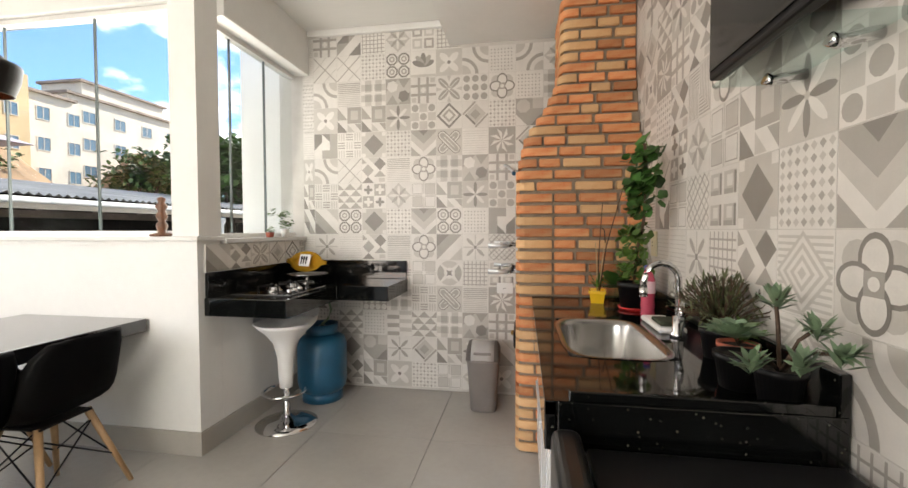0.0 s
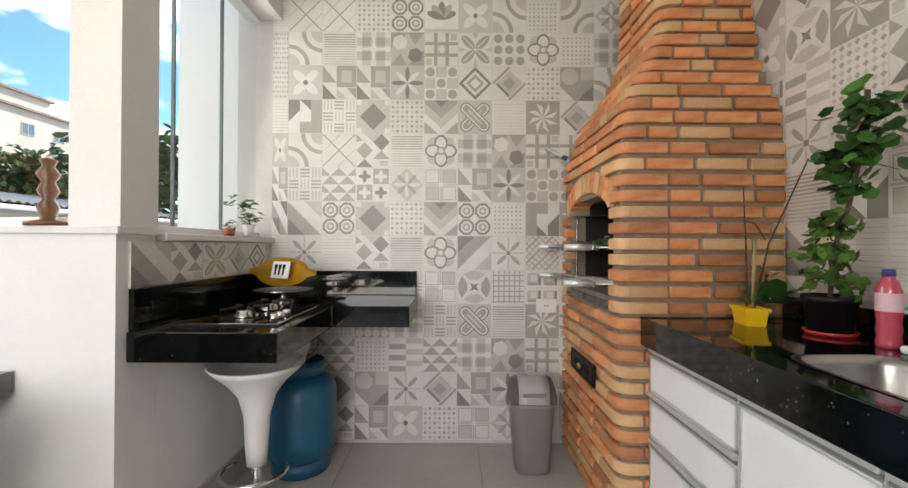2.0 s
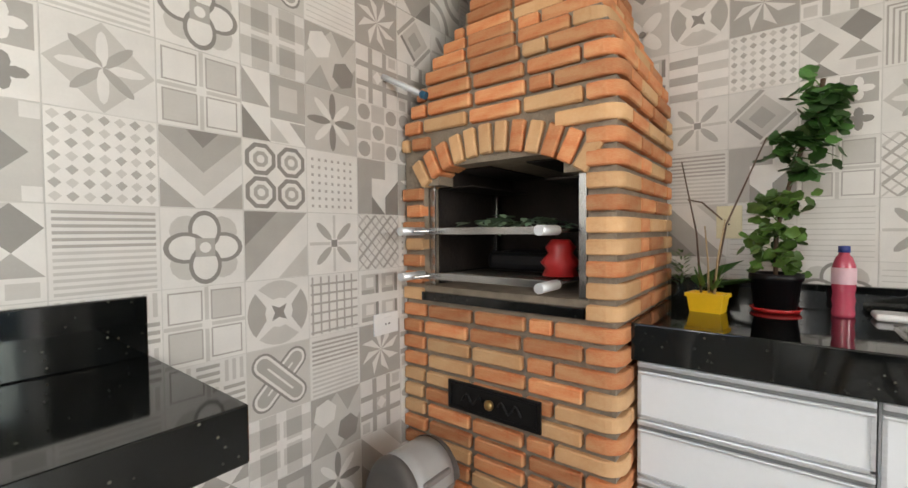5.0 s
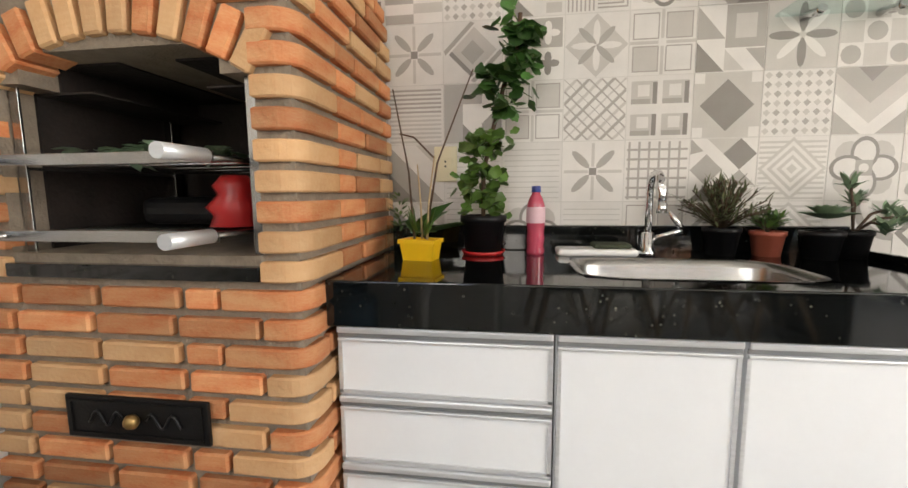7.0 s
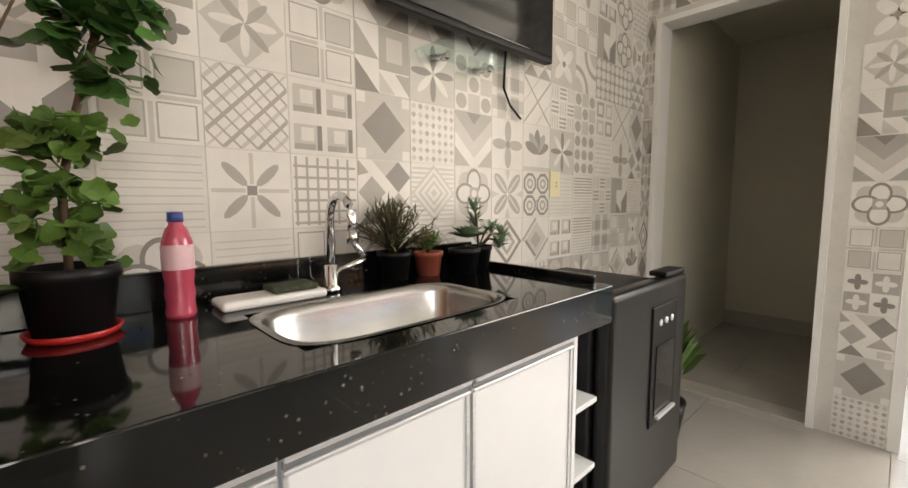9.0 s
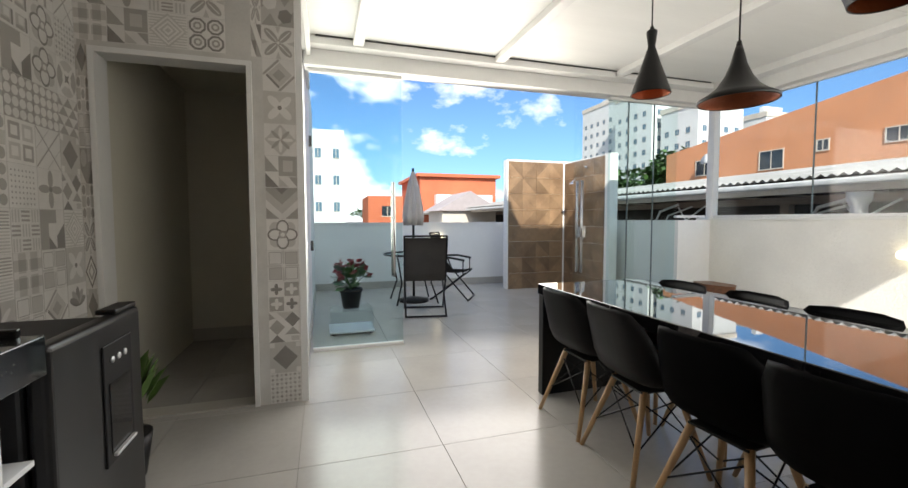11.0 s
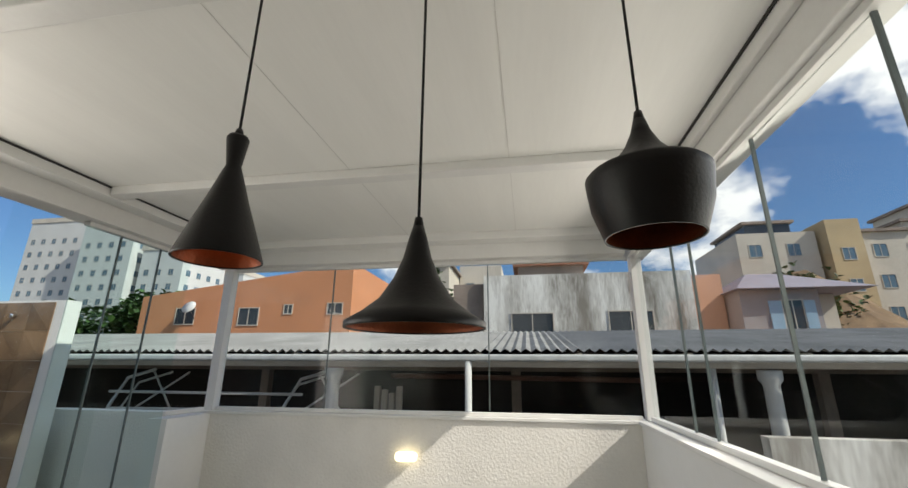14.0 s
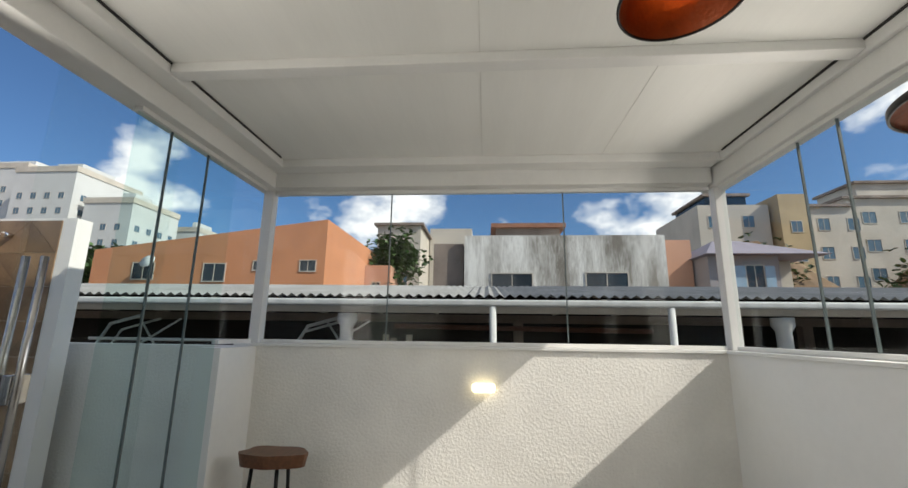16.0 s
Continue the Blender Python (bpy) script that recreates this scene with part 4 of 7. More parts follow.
for k in range(60):
    a, h = rng.random() * 6.28, rng.random()
    p = Vector((0.54 + 0.012 * math.cos(a), 2.365 + 0.012 * math.sin(a), CTOP + 0.07 + 0.12 * h))
    leaf_blade(bm, p, p + Vector((0.03 * math.cos(a), 0.03 * math.sin(a), 0.015)), 0.008)
part("leaves", bm, LEAFLIGHT, bottle_w)

bot = thing("detergent_bottle", "clear bottle of pink detergent, blue cap", "bottle")
part("liquid", lathe([(0.0, CTOP), (0.027, CTOP), (0.029, CTOP + 0.01), (0.026, CTOP + 0.03), (0.029, CTOP + 0.05), (0.026, CTOP + 0.07), (0.029, CTOP + 0.09), (0.028, CTOP + 0.155), (0.02, CTOP + 0.18), (0.013, CTOP + 0.19), (0.013, CTOP + 0.197), (0.0, CTOP + 0.197)], 24, 0.55, 1.925), PINK, bot)
part("label_band", lathe([(0.0296, CTOP + 0.1), (0.0296, CTOP + 0.15)], 24, 0.55, 1.925), PINKLABEL, bot, "pale pink paper label")
part("cap", lathe([(0.0, CTOP + 0.196), (0.015, CTOP + 0.196), (0.014, CTOP + 0.215), (0.0, CTOP + 0.216)], 18, 0.55, 1.925), NAVY, bot, "dark blue screw cap")
rack = thing("soap_tray", "white plastic sink tray with green scouring pad", "tray")
part("tray", rbox(0.505, 1.62, CTOP, 0.60, 1.86, CTOP + 0.022, 0.01, 3), WHITEPLAST, rack)
solid("scouring_pad", rbox(0.515, 1.64, CTOP + 0.023, 0.59, 1.75, CTOP + 0.038, 0.005), SPONGE, "dark green scouring pad on the tray", "scouring pad")


def needle_bush(name, label, cx, cy, r, h, n, material, potmat, pr=0.05, ph=0.085, blade=0.03, w=0.006):
    t = thing(name, label, "plant")
    pot(t, cx, cy, CTOP, pr * 0.8, pr, ph, potmat)
    bm, st = bmesh.new(), bmesh.new()
    for _ in range(n):
        a, e = rng.random() * 6.28, rng.uniform(0.35, 1.45)
        d = Vector((math.cos(a) * math.cos(e) * r, math.sin(a) * math.cos(e) * r, math.sin(e) * h))
        b0 = Vector((cx, cy, CTOP + ph * 0.9))
        tube([b0, b0 + d * 0.55 + Vector((0, 0, 0.01)), b0 + d], 0.0018, 4, st)
        for k in range(9):
            p = b0 + d * (0.3 + 0.08 * k)
            q = p + d.normalized() * blade * 0.7 + Vector((rng.gauss(0, 1), rng.gauss(0, 1), rng.gauss(0, 0.8))) * blade * 0.5
            leaf_blade(bm, p, q, w)
    part("stem", st, STEM, t)
    part("leaves", bm, material, t)
    return t


needle_bush("potted_plant", "bushy olive needle-leaved plant in black pot", 0.59, 1.36, 0.14, 0.155, 80, LEAFOLIVE, BLACKPLAST)
needle_bush("potted_plant", "small green seedling in terracotta-red pot", 0.58, 1.235, 0.05, 0.06, 10, LEAFLIGHT, TERRA, 0.045, 0.075, 0.03, 0.014)
ros = thing("potted_plant", "pale rosette succulent in black pot", "plant")
pot(ros, 0.53, 1.12, CTOP, 0.04, 0.05, 0.08, BLACKPLAST)
bm = bmesh.new()
for ring, (n, l_, e) in enumerate(((5, 0.03, 1.25), (7, 0.05, 0.95), (9, 0.066, 0.6), (10, 0.074, 0.25))):
    for k in range(n):
        a = 2 * math.pi * (k + 0.5 * ring) / n
        b0 = Vector((0.515, 1.12, CTOP + 0.115))
        leaf_blade(bm, b0, b0 + Vector((math.cos(a) * math.cos(e), math.sin(a) * math.cos(e), math.sin(e))) * l_, 0.042, fold=0.14)
part("leaves", bm, LEAFGREY, ros)
whorl = thing("potted_plant", "stalked succulent with leaf whorls in black pot", "plant")
pot(whorl, 0.56, 1.02, CTOP, 0.036, 0.045, 0.08, BLACKPLAST)
bm, st = bmesh.new(), bmesh.new()
for tip in ((0.0, 0.02, 0.22), (0.05, -0.03, 0.17), (-0.02, -0.10, 0.12), (-0.07, -0.03, 0.1), (0.04, -0.11, 0.14)):
    b0, t_ = Vector((0.56, 1.02, CTOP + 0.07)), Vector((0.56, 1.02, CTOP)) + Vector(tip)
    tube([b0, (b0 + t_) / 2 + Vector((0, 0, 0.02)), t_], 0.004, 6, st)
    for k in range(20):
        a, e = rng.random() * 6.28, rng.uniform(-0.3, 0.9)
        leaf_blade(bm, t_ - Vector((0, 0, 0.03 * rng.random())), t_ + Vector((math.cos(a) * math.cos(e), math.sin(a) * math.cos(e), math.sin(e))) * 0.042, 0.015)
part("stem", st, STEM, whorl)
part("leaves", bm, LEAFGREY, whorl)

# on the nook sill
sill_z = 1.2
for cx, cy, h, m, lab in ((-1.71, 2.77, 0.035, TERRA, "tiny succulent in a small pot on the sill"), (-1.70, 2.94, 0.06, WHITEPLAST, "leafy light green plant in white pot on sill")):
    t = thing("potted_plant", lab, "plant")
    part("pot", lathe([(0.0, sill_z), (0.022, sill_z), (0.03, sill_z + h), (0.026, sill_z + h), (0.0, sill_z + h * 0.9)], 18, cx, cy), m, t)
    bm = bmesh.new()
    for _ in range(40 if h > 0.05 else 22):
        frond_clump(bm, (cx + rng.gauss(0, 0.03 if h > 0.05 else 0.015), cy + rng.gauss(0, 0.04 if h > 0.05 else 0.015), sill_z + h + rng.uniform(0.0, 0.14 if h > 0.05 else 0.035)), 0.012, 1, rng, 0.036 if h > 0.05 else 0.02)
    part("leaves", bm, LEAFLIGHT, t)
# carved wooden figure on the table sill
fig = solid("wooden_ornament", lathe([(0.0, HW), (0.06, HW), (0.06, HW + 0.012), (0.02, HW + 0.02), (0.03, HW + 0.06), (0.016, HW + 0.085), (0.03, HW + 0.11), (0.018, HW + 0.14), (0.032, HW + 0.165), (0.016, HW + 0.19), (0.024, HW + 0.21), (0.0, HW + 0.225)], 9, -1.955, 2.13),
            WOODDARK, "carved reddish wooden ornament on the sill", "ornament")

# ---- dining ----
table = thing("dining_table", "long black glass-topped table joined to the wall", "table")
TX0, TX1, TY0, TZ = -2.86, -2.03, -0.21, 0.758
part("tabletop", rbox(TX0, TY0, TZ - 0.07, TX1, PIER - 0.014, TZ, 0.004), BLACKGLASS, table)
part("end_panel", rbox(TX0 + 0.01, TY0 + 0.002, 0.0, TX1 - 0.01, TY0 + 0.06, TZ - 0.071, 0.004), BLACKPLAST, table)


def shell_chair(m, group):
    """A moulded tub shell on four splayed dowel legs with crossed wire braces; it faces +x."""
    t = thing("dining_chair", "black moulded shell chair on pale wooden legs", "chair", group)
    bm = bmesh.new()
    prof = [(0.24, 0.425), (0.20, 0.445), (0.10, 0.435), (0.0, 0.425), (-0.09, 0.43), (-0.15, 0.46), (-0.185, 0.53), (-0.205, 0.62), (-0.225, 0.72), (-0.24, 0.80), (-0.245, 0.825)]
    wid = [0.20, 0.215, 0.225, 0.23, 0.235, 0.235, 0.23, 0.22, 0.205, 0.17, 0.10]
    lift = [0.0, 0.02, 0.05, 0.075, 0.10, 0.12, 0.09, 0.06, 0.035, 0.015, 0.0]
    fwd = [0.0, 0.0, 0.0, 0.0, 0.02, 0.05, 0.085, 0.08, 0.06, 0.035, 0.015]
    n = 13
    grid = []
    for (x, z), w, u, fw in zip(prof, wid, lift, fwd):
        row = []
        for k in range(n):
            s_ = -1 + 2 * k / (n - 1)
            row.append(bm.verts.new((x + fw * abs(s_) ** 2.5, w * math.sin(s_ * math.pi / 2), 0.425 + 0.91 * (z - 0.425) + u * abs(s_) ** 3)))
        grid.append(row)
    for a, b in zip(grid, grid[1:]):
        for k in range(n - 1):
            bm.faces.new((a[k], a[k + 1], b[k + 1], b[k])).smooth = True
    bmesh.ops.solidify(bm, geom=bm.faces[:], thickness=0.011)
    part("shell", bm, BLACKPLAST, t)
    part("seat_pad", rbox(-0.12, -0.16, 0.452, 0.18, 0.16, 0.474, 0.01, 3), CUSHION, t, "dark red seat pad")
    legs = []
    for sx_ in (-1, 1):
        for sy_ in (-1, 1):
            a, b = Vector((0.09 * sx_ + 0.01, 0.11 * sy_, 0.40)), Vector((0.205 * sx_, 0.21 * sy_, 0.0))
            legs.append((a, b))
            part("leg", tube([a, b], 0.017, 10, taper=0.65), WOODLEG, t, "pale beech dowel leg")
    for i, j in ((0, 1), (2, 3), (0, 2), (1, 3)):
        for p, q in ((0.12, 0.62), (0.62, 0.12)):
            part("wire_brace", tube([legs[i][0].lerp(legs[i][1], p), legs[j][0].lerp(legs[j][1], q)], 0.004, 6), BLACKMETAL, t)
    part("mount", rbox(-0.1, -0.12, 0.392, 0.12, 0.12, 0.404, 0.004), BLACKMETAL, t)
    t.matrix_world = m
    return t


first = shell_chair(pose(-2.13, 0.24, 0, 0, 0, 180), "chairs round the table")
for x, y, a in ((-2.12, 0.70, 176), (-2.1, 1.2, 184), (-2.09, 1.63, 184), (-2.66, 0.20, 2), (-2.68, 0.66, -3), (-2.66, 1.13, 3), (-2.64, 1.68, 0)):
    copy_thing(first, pose(x, y, 0, 0, 0, a))


def pendant(name, label, x, y, z_top, outer, inner, lit):
    """A spun metal pendant: outer and inner profiles of (radius, drop below the top)."""
    t = thing(name, label, "pendant lamp", "pendants over the table")
    part("shade", lathe([(r, z_top - d) for r, d in outer] , 48, x, y), BLACKMETAL, t)
    part("lining", lathe([(r, z_top - d) for r, d in inner], 48, x, y), COPPER, t, "copper leaf inner lining")
    part("rim", lathe([(outer[-1][0], z_top - outer[-1][1]), (outer[-1][0], z_top - outer[-1][1] - 0.003), (inner[-1][0], z_top - outer[-1][1] - 0.003), (inner[-1][0], z_top - inner[-1][1])], 48, x, y), BLACKMETAL, t)
    part("cord", tube([(x, y, z_top - 0.004), (x, y, CEIL - 0.03)], 0.0035, 8), BLACKPLAST, t)
    part("gland", lathe([(0.0, z_top + 0.022), (0.008, z_top + 0.02), (0.012, z_top - 0.002), (0.0, z_top - 0.004)], 14, x, y), BLACKMETAL, t)
    part("ceiling_rose", lathe([(0.0, CEIL - 0.03), (0.03, CEIL - 0.03), (0.05, CEIL - 0.012), (0.05, CEIL - 0.0005), (0.0, CEIL - 0.0005)], 24, x, y), BLACKMETAL, t)
    zb = z_top - inner[-1][1] + 0.09
    part("bulb", lathe([(0.0, zb - 0.03), (0.016, zb - 0.02), (0.022, zb), (0.014, zb + 0.03), (0.012, zb + 0.06), (0.0, zb + 0.06)], 16, x, y), BULB if lit else WHITEPLAST, t)
    return t


def lined(outer, thick=0.004, skip=2):
    return [(max(r - thick, 0.0), d + (0.004 if k == 0 else 0)) for k, (r, d) in enumerate(outer)][skip:]


cone = [(0.0, 0.0), (0.022, 0.0), (0.026, 0.008), (0.017, 0.08), (0.024, 0.10), (0.046, 0.17), (0.069, 0.235), (0.094, 0.31)]
flare = [(0.0, 0.0), (0.012, 0.0), (0.019, 0.025), (0.03, 0.07), (0.048, 0.115), (0.076, 0.158), (0.11, 0.186), (0.142, 0.205), (0.142, 0.214)]
drum = [(0.0, 0.0), (0.012, 0.0), (0.02, 0.03), (0.036, 0.065), (0.066, 0.102), (0.112, 0.124), (0.119, 0.132), (0.118, 0.148), (0.112, 0.195), (0.092, 0.255)]
pendant("pendant_lamp", "black conical pendant with copper-lined shade", -2.213, 0.599, 2.13, cone, lined(cone), True)
pendant("pendant_lamp", "wide black trumpet-shaped pendant, copper inside", -2.226, 1.06, 1.878, flare, lined(flare), False)
pendant("pendant_lamp", "squat black drum-shaped pendant, copper inside", -2.22, 1.53, 2.088, drum, lined(drum), False)

wl = thing("wall_light", "small lit white oblong light on the parapet", "wall light")
part("body", rbox(LEFT + 0.0005, 0.19, 0.875, LEFT + 0.085, 0.37, 0.945, 0.03, 4), WARM, wl)
ws = thing("side_stool", "low stool with a live-edge reddish wood slab", "stool")
bm = bmesh.new()
rim = [(0.23 * math.cos(a) * (1 + 0.1 * math.sin(3 * a + 1) + 0.05 * math.sin(7 * a)), 0.15 * math.sin(a) * (1 + 0.13 * math.cos(2 * a) + 0.07 * math.sin(5 * a))) for a in np.linspace(0, 2 * math.pi, 41)[:-1]]
lo, hi = [bm.verts.new((y * 0.92, x * 0.92, 0.415)) for x, y in rim], [bm.verts.new((y, x, 0.50)) for x, y in rim]
bm.faces.new(lo[::-1]), bm.faces.new(hi)
for k in range(40):
    bm.faces.new((lo[k], lo[(k + 1) % 40], hi[(k + 1) % 40], hi[k]))
part("slab", bm, WOODDARK, ws)
for a in (0.5, 2.6, 4.6):
    part("leg", tube([(0.09 * math.cos(a), 0.15 * math.sin(a), 0.42), (0.11 * math.cos(a), 0.18 * math.sin(a), 0.0)], 0.013, 8), BLACKMETAL, ws)
ws.matrix_world = pose(-4.70, -1.17, 0)

# ---- terrace ----
shower = thing("shower_wall", "outdoor shower wall with brown geometric tiles", "shower")
part("back_panel", boxes((-4.90, -4.46, 0, -3.65, -4.312, 2.23)), WHITE, shower)
part("side_panel", boxes((-4.90, -4.31, 0, -4.762, -3.05, 2.2)), WHITE, shower)
rng2 = random.Random(11)


def shards(parent, place, w, h, n_u, n_v):
    """Angular porcelain pieces on a panel: each cell is split into two triangles. place(u, v, d) gives the point."""
    du, dv = w / n_u, h / n_v
    for i in range(n_u):
        for j in range(n_v):
            c = [(i * du, j * dv), ((i + 1) * du, j * dv), ((i + 1) * du, (j + 1) * dv), (i * du, (j + 1) * dv)]
            for tri in (((0, 1, 2), (0, 2, 3)) if rng2.random() < 0.5 else ((0, 1, 3), (1, 2, 3))):
                pts = [c[k] for k in tri]
                g = (sum(p[0] for p in pts) / 3, sum(p[1] for p in pts) / 3)
                pts = [(p[0] + (g[0] - p[0]) * 0.015, p[1] + (g[1] - p[1]) * 0.015) for p in pts]
                bm = bmesh.new()
                a, b = [bm.verts.new(place(*p, 0.0)) for p in pts], [bm.verts.new(place(*p, 0.009)) for p in pts]
                bm.faces.new(b)
                for k in range(3):
                    bm.faces.new((a[k], a[(k + 1) % 3], b[(k + 1) % 3], b[k]))
                part("tile", bm, SHOWERTILE, parent)


shards(shower, lambda u, v, d: (-3.67 - u, -4.311 + d, 0.0 + v), 1.06, 2.2, 4, 8)
shards(shower, lambda u, v, d: (-4.761 + d, -4.29 + u, 0.0 + v), 1.12, 2.18, 4, 8)
part("shower_arm", tube([(-4.76, -3.75, 1.82), (-4.62, -3.75, 1.86), (-4.56, -3.75, 1.82)], 0.01, 8), CHROME, shower)
part("shower_head", lathe([(0.0, 1.82), (0.02, 1.82), (0.05, 1.79), (0.05, 1.78), (0.0, 1.78)], 18, -4.56, -3.75), CHROME, shower)
for z in (1.0, 2.05):
    part("tap_knob", tube([(-4.75, -3.6, z), (-4.69, -3.6, z)], 0.022, 12), CHROME, shower)


def patio_chair(m):
    t = thing("patio_chair", "folding dark metal patio chair with mesh sling", "chair", "patio chairs on the terrace", m)
    for s_ in (-0.26, 0.26):
        part("side_frame", tube([(0.28, s_, 0.0), (-0.10, s_, 0.43), (-0.30, s_, 0.98), (-0.31, s_, 1.0)], 0.012, 8), BLACKMETAL, t)
        part("rear_leg", tube([(-0.30, s_ * 0.96, 0.0), (0.24, s_ * 0.96, 0.42)], 0.011, 8), BLACKMETAL, t)
        part("arm_rest", tube([(0.22, s_, 0.60), (0.0, s_, 0.64), (-0.18, s_, 0.63)], 0.016, 8), BLACKPLAST, t)
        part("arm_post", tube([(0.2, s_, 0.39), (0.2, s_, 0.61)], 0.009, 6), BLACKMETAL, t)
    for a, b in (((0.28, 0.012), (0.28, 0.012)), ((-0.30, 0.012), (-0.30, 0.012)), ((-0.31, 1.0), (-0.31, 1.0))):
        part("cross_bar", tube([(a[0], -0.26, a[1]), (b[0], 0.26, b[1])], 0.012, 8), BLACKMETAL, t)
    bm = bmesh.new()
    pr = [(0.25, 0.44), (0.1, 0.41), (-0.08, 0.42), (-0.16, 0.52), (-0.23, 0.75), (-0.30, 0.98)]
    rows_ = [[bm.verts.new((x, y, z)) for y in (-0.25, 0.25)] for x, z in pr]
    for a, b in zip(rows_, rows_[1:]):
        bm.faces.new((a[0], a[1], b[1], b[0])).smooth = True
    bmesh.ops.solidify(bm, geom=bm.faces[:], thickness=0.006)
    part("sling", bm, MESHCLOTH, t, "dark woven mesh sling")
    return t


pc = patio_chair(pose(-1.88, -2.95, 0, 0, 0, -100))
copy_thing(pc, pose(-2.55, -3.85, 0, 0, 0, 150))
pt = thing("patio_table", "round dark-framed glass patio table", "table")
part("table_glass", lathe([(0.0, 0.70), (0.42, 0.70), (0.42, 0.708), (0.0, 0.708)], 36, -1.9, -3.75), GREENGLASS, pt)
part("table_rim", tube([(-1.9 + 0.43 * math.cos(a), -3.75 + 0.43 * math.sin(a), 0.70) for a in np.linspace(0, 2 * math.pi, 37)], 0.013, 8), BLACKMETAL, pt)
for a in (0.78, 2.36, 3.93, 5.5):
    part("leg", tube([(-1.9 + 0.4 * math.cos(a), -3.75 + 0.4 * math.sin(a), 0.69), (-1.9 + 0.3 * math.cos(a), -3.75 + 0.3 * math.sin(a), 0.3), (-1.9 + 0.42 * math.cos(a), -3.75 + 0.42 * math.sin(a), 0.0)], 0.012, 8), BLACKMETAL, pt)
um = thing("parasol", "closed pale grey parasol on a dark pole", "parasol")
part("pole", tube([(-1.9, -3.75, 0.03), (-1.9, -3.75, 1.95)], 0.018, 10), BLACKMETAL, um)
part("base", lathe([(0.0, 0.0), (0.22, 0.0), (0.22, 0.04), (0.05, 0.07), (0.0, 0.08)], 24, -1.9, -3.75), BLACKMETAL, um)
bm = bmesh.new()
ra = []
for z, r in ((1.14, 0.05), (1.12, 0.12), (1.25, 0.135), (1.45, 0.11), (1.7, 0.07), (1.9, 0.02)):
    ra.append([bm.verts.new((-1.9 + r * (1 + 0.22 * math.cos(8 * a)) * math.cos(a), -3.75 + r * (1 + 0.22 * math.cos(8 * a)) * math.sin(a), z)) for a in np.linspace(0, 2 * math.pi, 49)[:-1]])
for a, b in zip(ra, ra[1:]):
    for k in range(48):
        bm.faces.new((a[k], a[(k + 1) % 48], b[(k + 1) % 48], b[k])).smooth = True
part("folded_canopy", bm, UMBRELLA, um)
cube = thing("glass_plinth", "low clear glass cube plinth on a steel frame", "plinth")
for b in ((-1.13, -2.49, 0.04, -0.69, -2.48, 0.24), (-1.13, -2.12, 0.04, -0.69, -2.11, 0.24), (-1.13, -2.48, 0.04, -1.12, -2.12, 0.24), (-0.70, -2.48, 0.04, -0.69, -2.12, 0.24), (-1.13, -2.49, 0.241, -0.69, -2.11, 0.25)):
    part("pane", boxes(b), CLEAR, cube)
part("plinth_base", rbox(-1.14, -2.5, 0.02, -0.68, -2.1, 0.038, 0.004), ALUM, cube)
for x in (-1.1, -0.72):
    for y in (-2.46, -2.14):
        part("castor", lathe([(0.0, 0.0), (0.015, 0.0), (0.015, 0.02), (0.0, 0.02)], 10, x, y), BLACKPLAST, cube)
fp = thing("flower_pot", "dusky red flowering plant in a black pot", "plant")
part("pot", lathe([(0.0, 0.251), (0.085, 0.251), (0.115, 0.43), (0.125, 0.43), (0.125, 0.46), (0.108, 0.46), (0.1, 0.43), (0.0, 0.43)], 28, -0.91, -2.3), BLACKPLAST, fp)
lf, fl = bmesh.new(), bmesh.new()
for _ in range(26):
    a, e = rng2.random() * 6.28, rng2.uniform(0.15, 1.3)
    b0 = Vector((-0.91, -2.3, 0.45))
    d = Vector((math.cos(a) * math.cos(e) * 0.27, math.sin(a) * math.cos(e) * 0.23, math.sin(e) * 0.31))
    tube([b0, b0 + d * 0.6 + Vector((0, 0, 0.03)), b0 + d], 0.004, 5, lf)
    out = (d.normalized() + Vector((0, 0, -0.5))).normalized()
    lobed_leaf(lf, b0 + d * rng2.uniform(0.5, 0.8), out, Vector((0.1, 0.2, 1)), 0.085)
    if e > 0.45:
        for _ in range(3):
            lobed_leaf(fl, b0 + d * 1.02, Vector((rng2.gauss(0, 1), rng2.gauss(0, 1), rng2.gauss(0.2, 0.6))).normalized(), Vector((0.2, 0.1, 1)), 0.05)
part("leaves", lf, LEAF, fp)
part("flowers", fl, FLOWER, fp, "dusky red flowers")
fern = thing("potted_plant", "bright green leafy plant beside the fridge", "plant")
part("pot", lathe([(0.0, 0.0), (0.09, 0.0), (0.12, 0.2), (0.1, 0.2), (0.0, 0.18)], 24, 0.27, 0.1), BLACKPLAST, fern)
bm = bmesh.new()
for _ in range(26):
    a, e = rng2.random() * 6.28, rng2.uniform(0.5, 1.4)
    b0 = Vector((0.27, 0.1, 0.2))
    d = Vector((math.cos(a) * math.cos(e) * 0.24, math.sin(a) * math.cos(e) * 0.24, math.sin(e) * 0.45))
    leaf_blade(bm, b0 + d * 0.5, b0 + d, 0.08)
part("leaves", bm, LEAFLIGHT, fern)
tl = thing("wall_light", "small lit white oblong light on the far parapet", "wall light")
part("body", rbox(-2.72, FAR + 0.0005, 0.86, -2.52, FAR + 0.08, 0.93, 0.03, 3), WARM, tl)

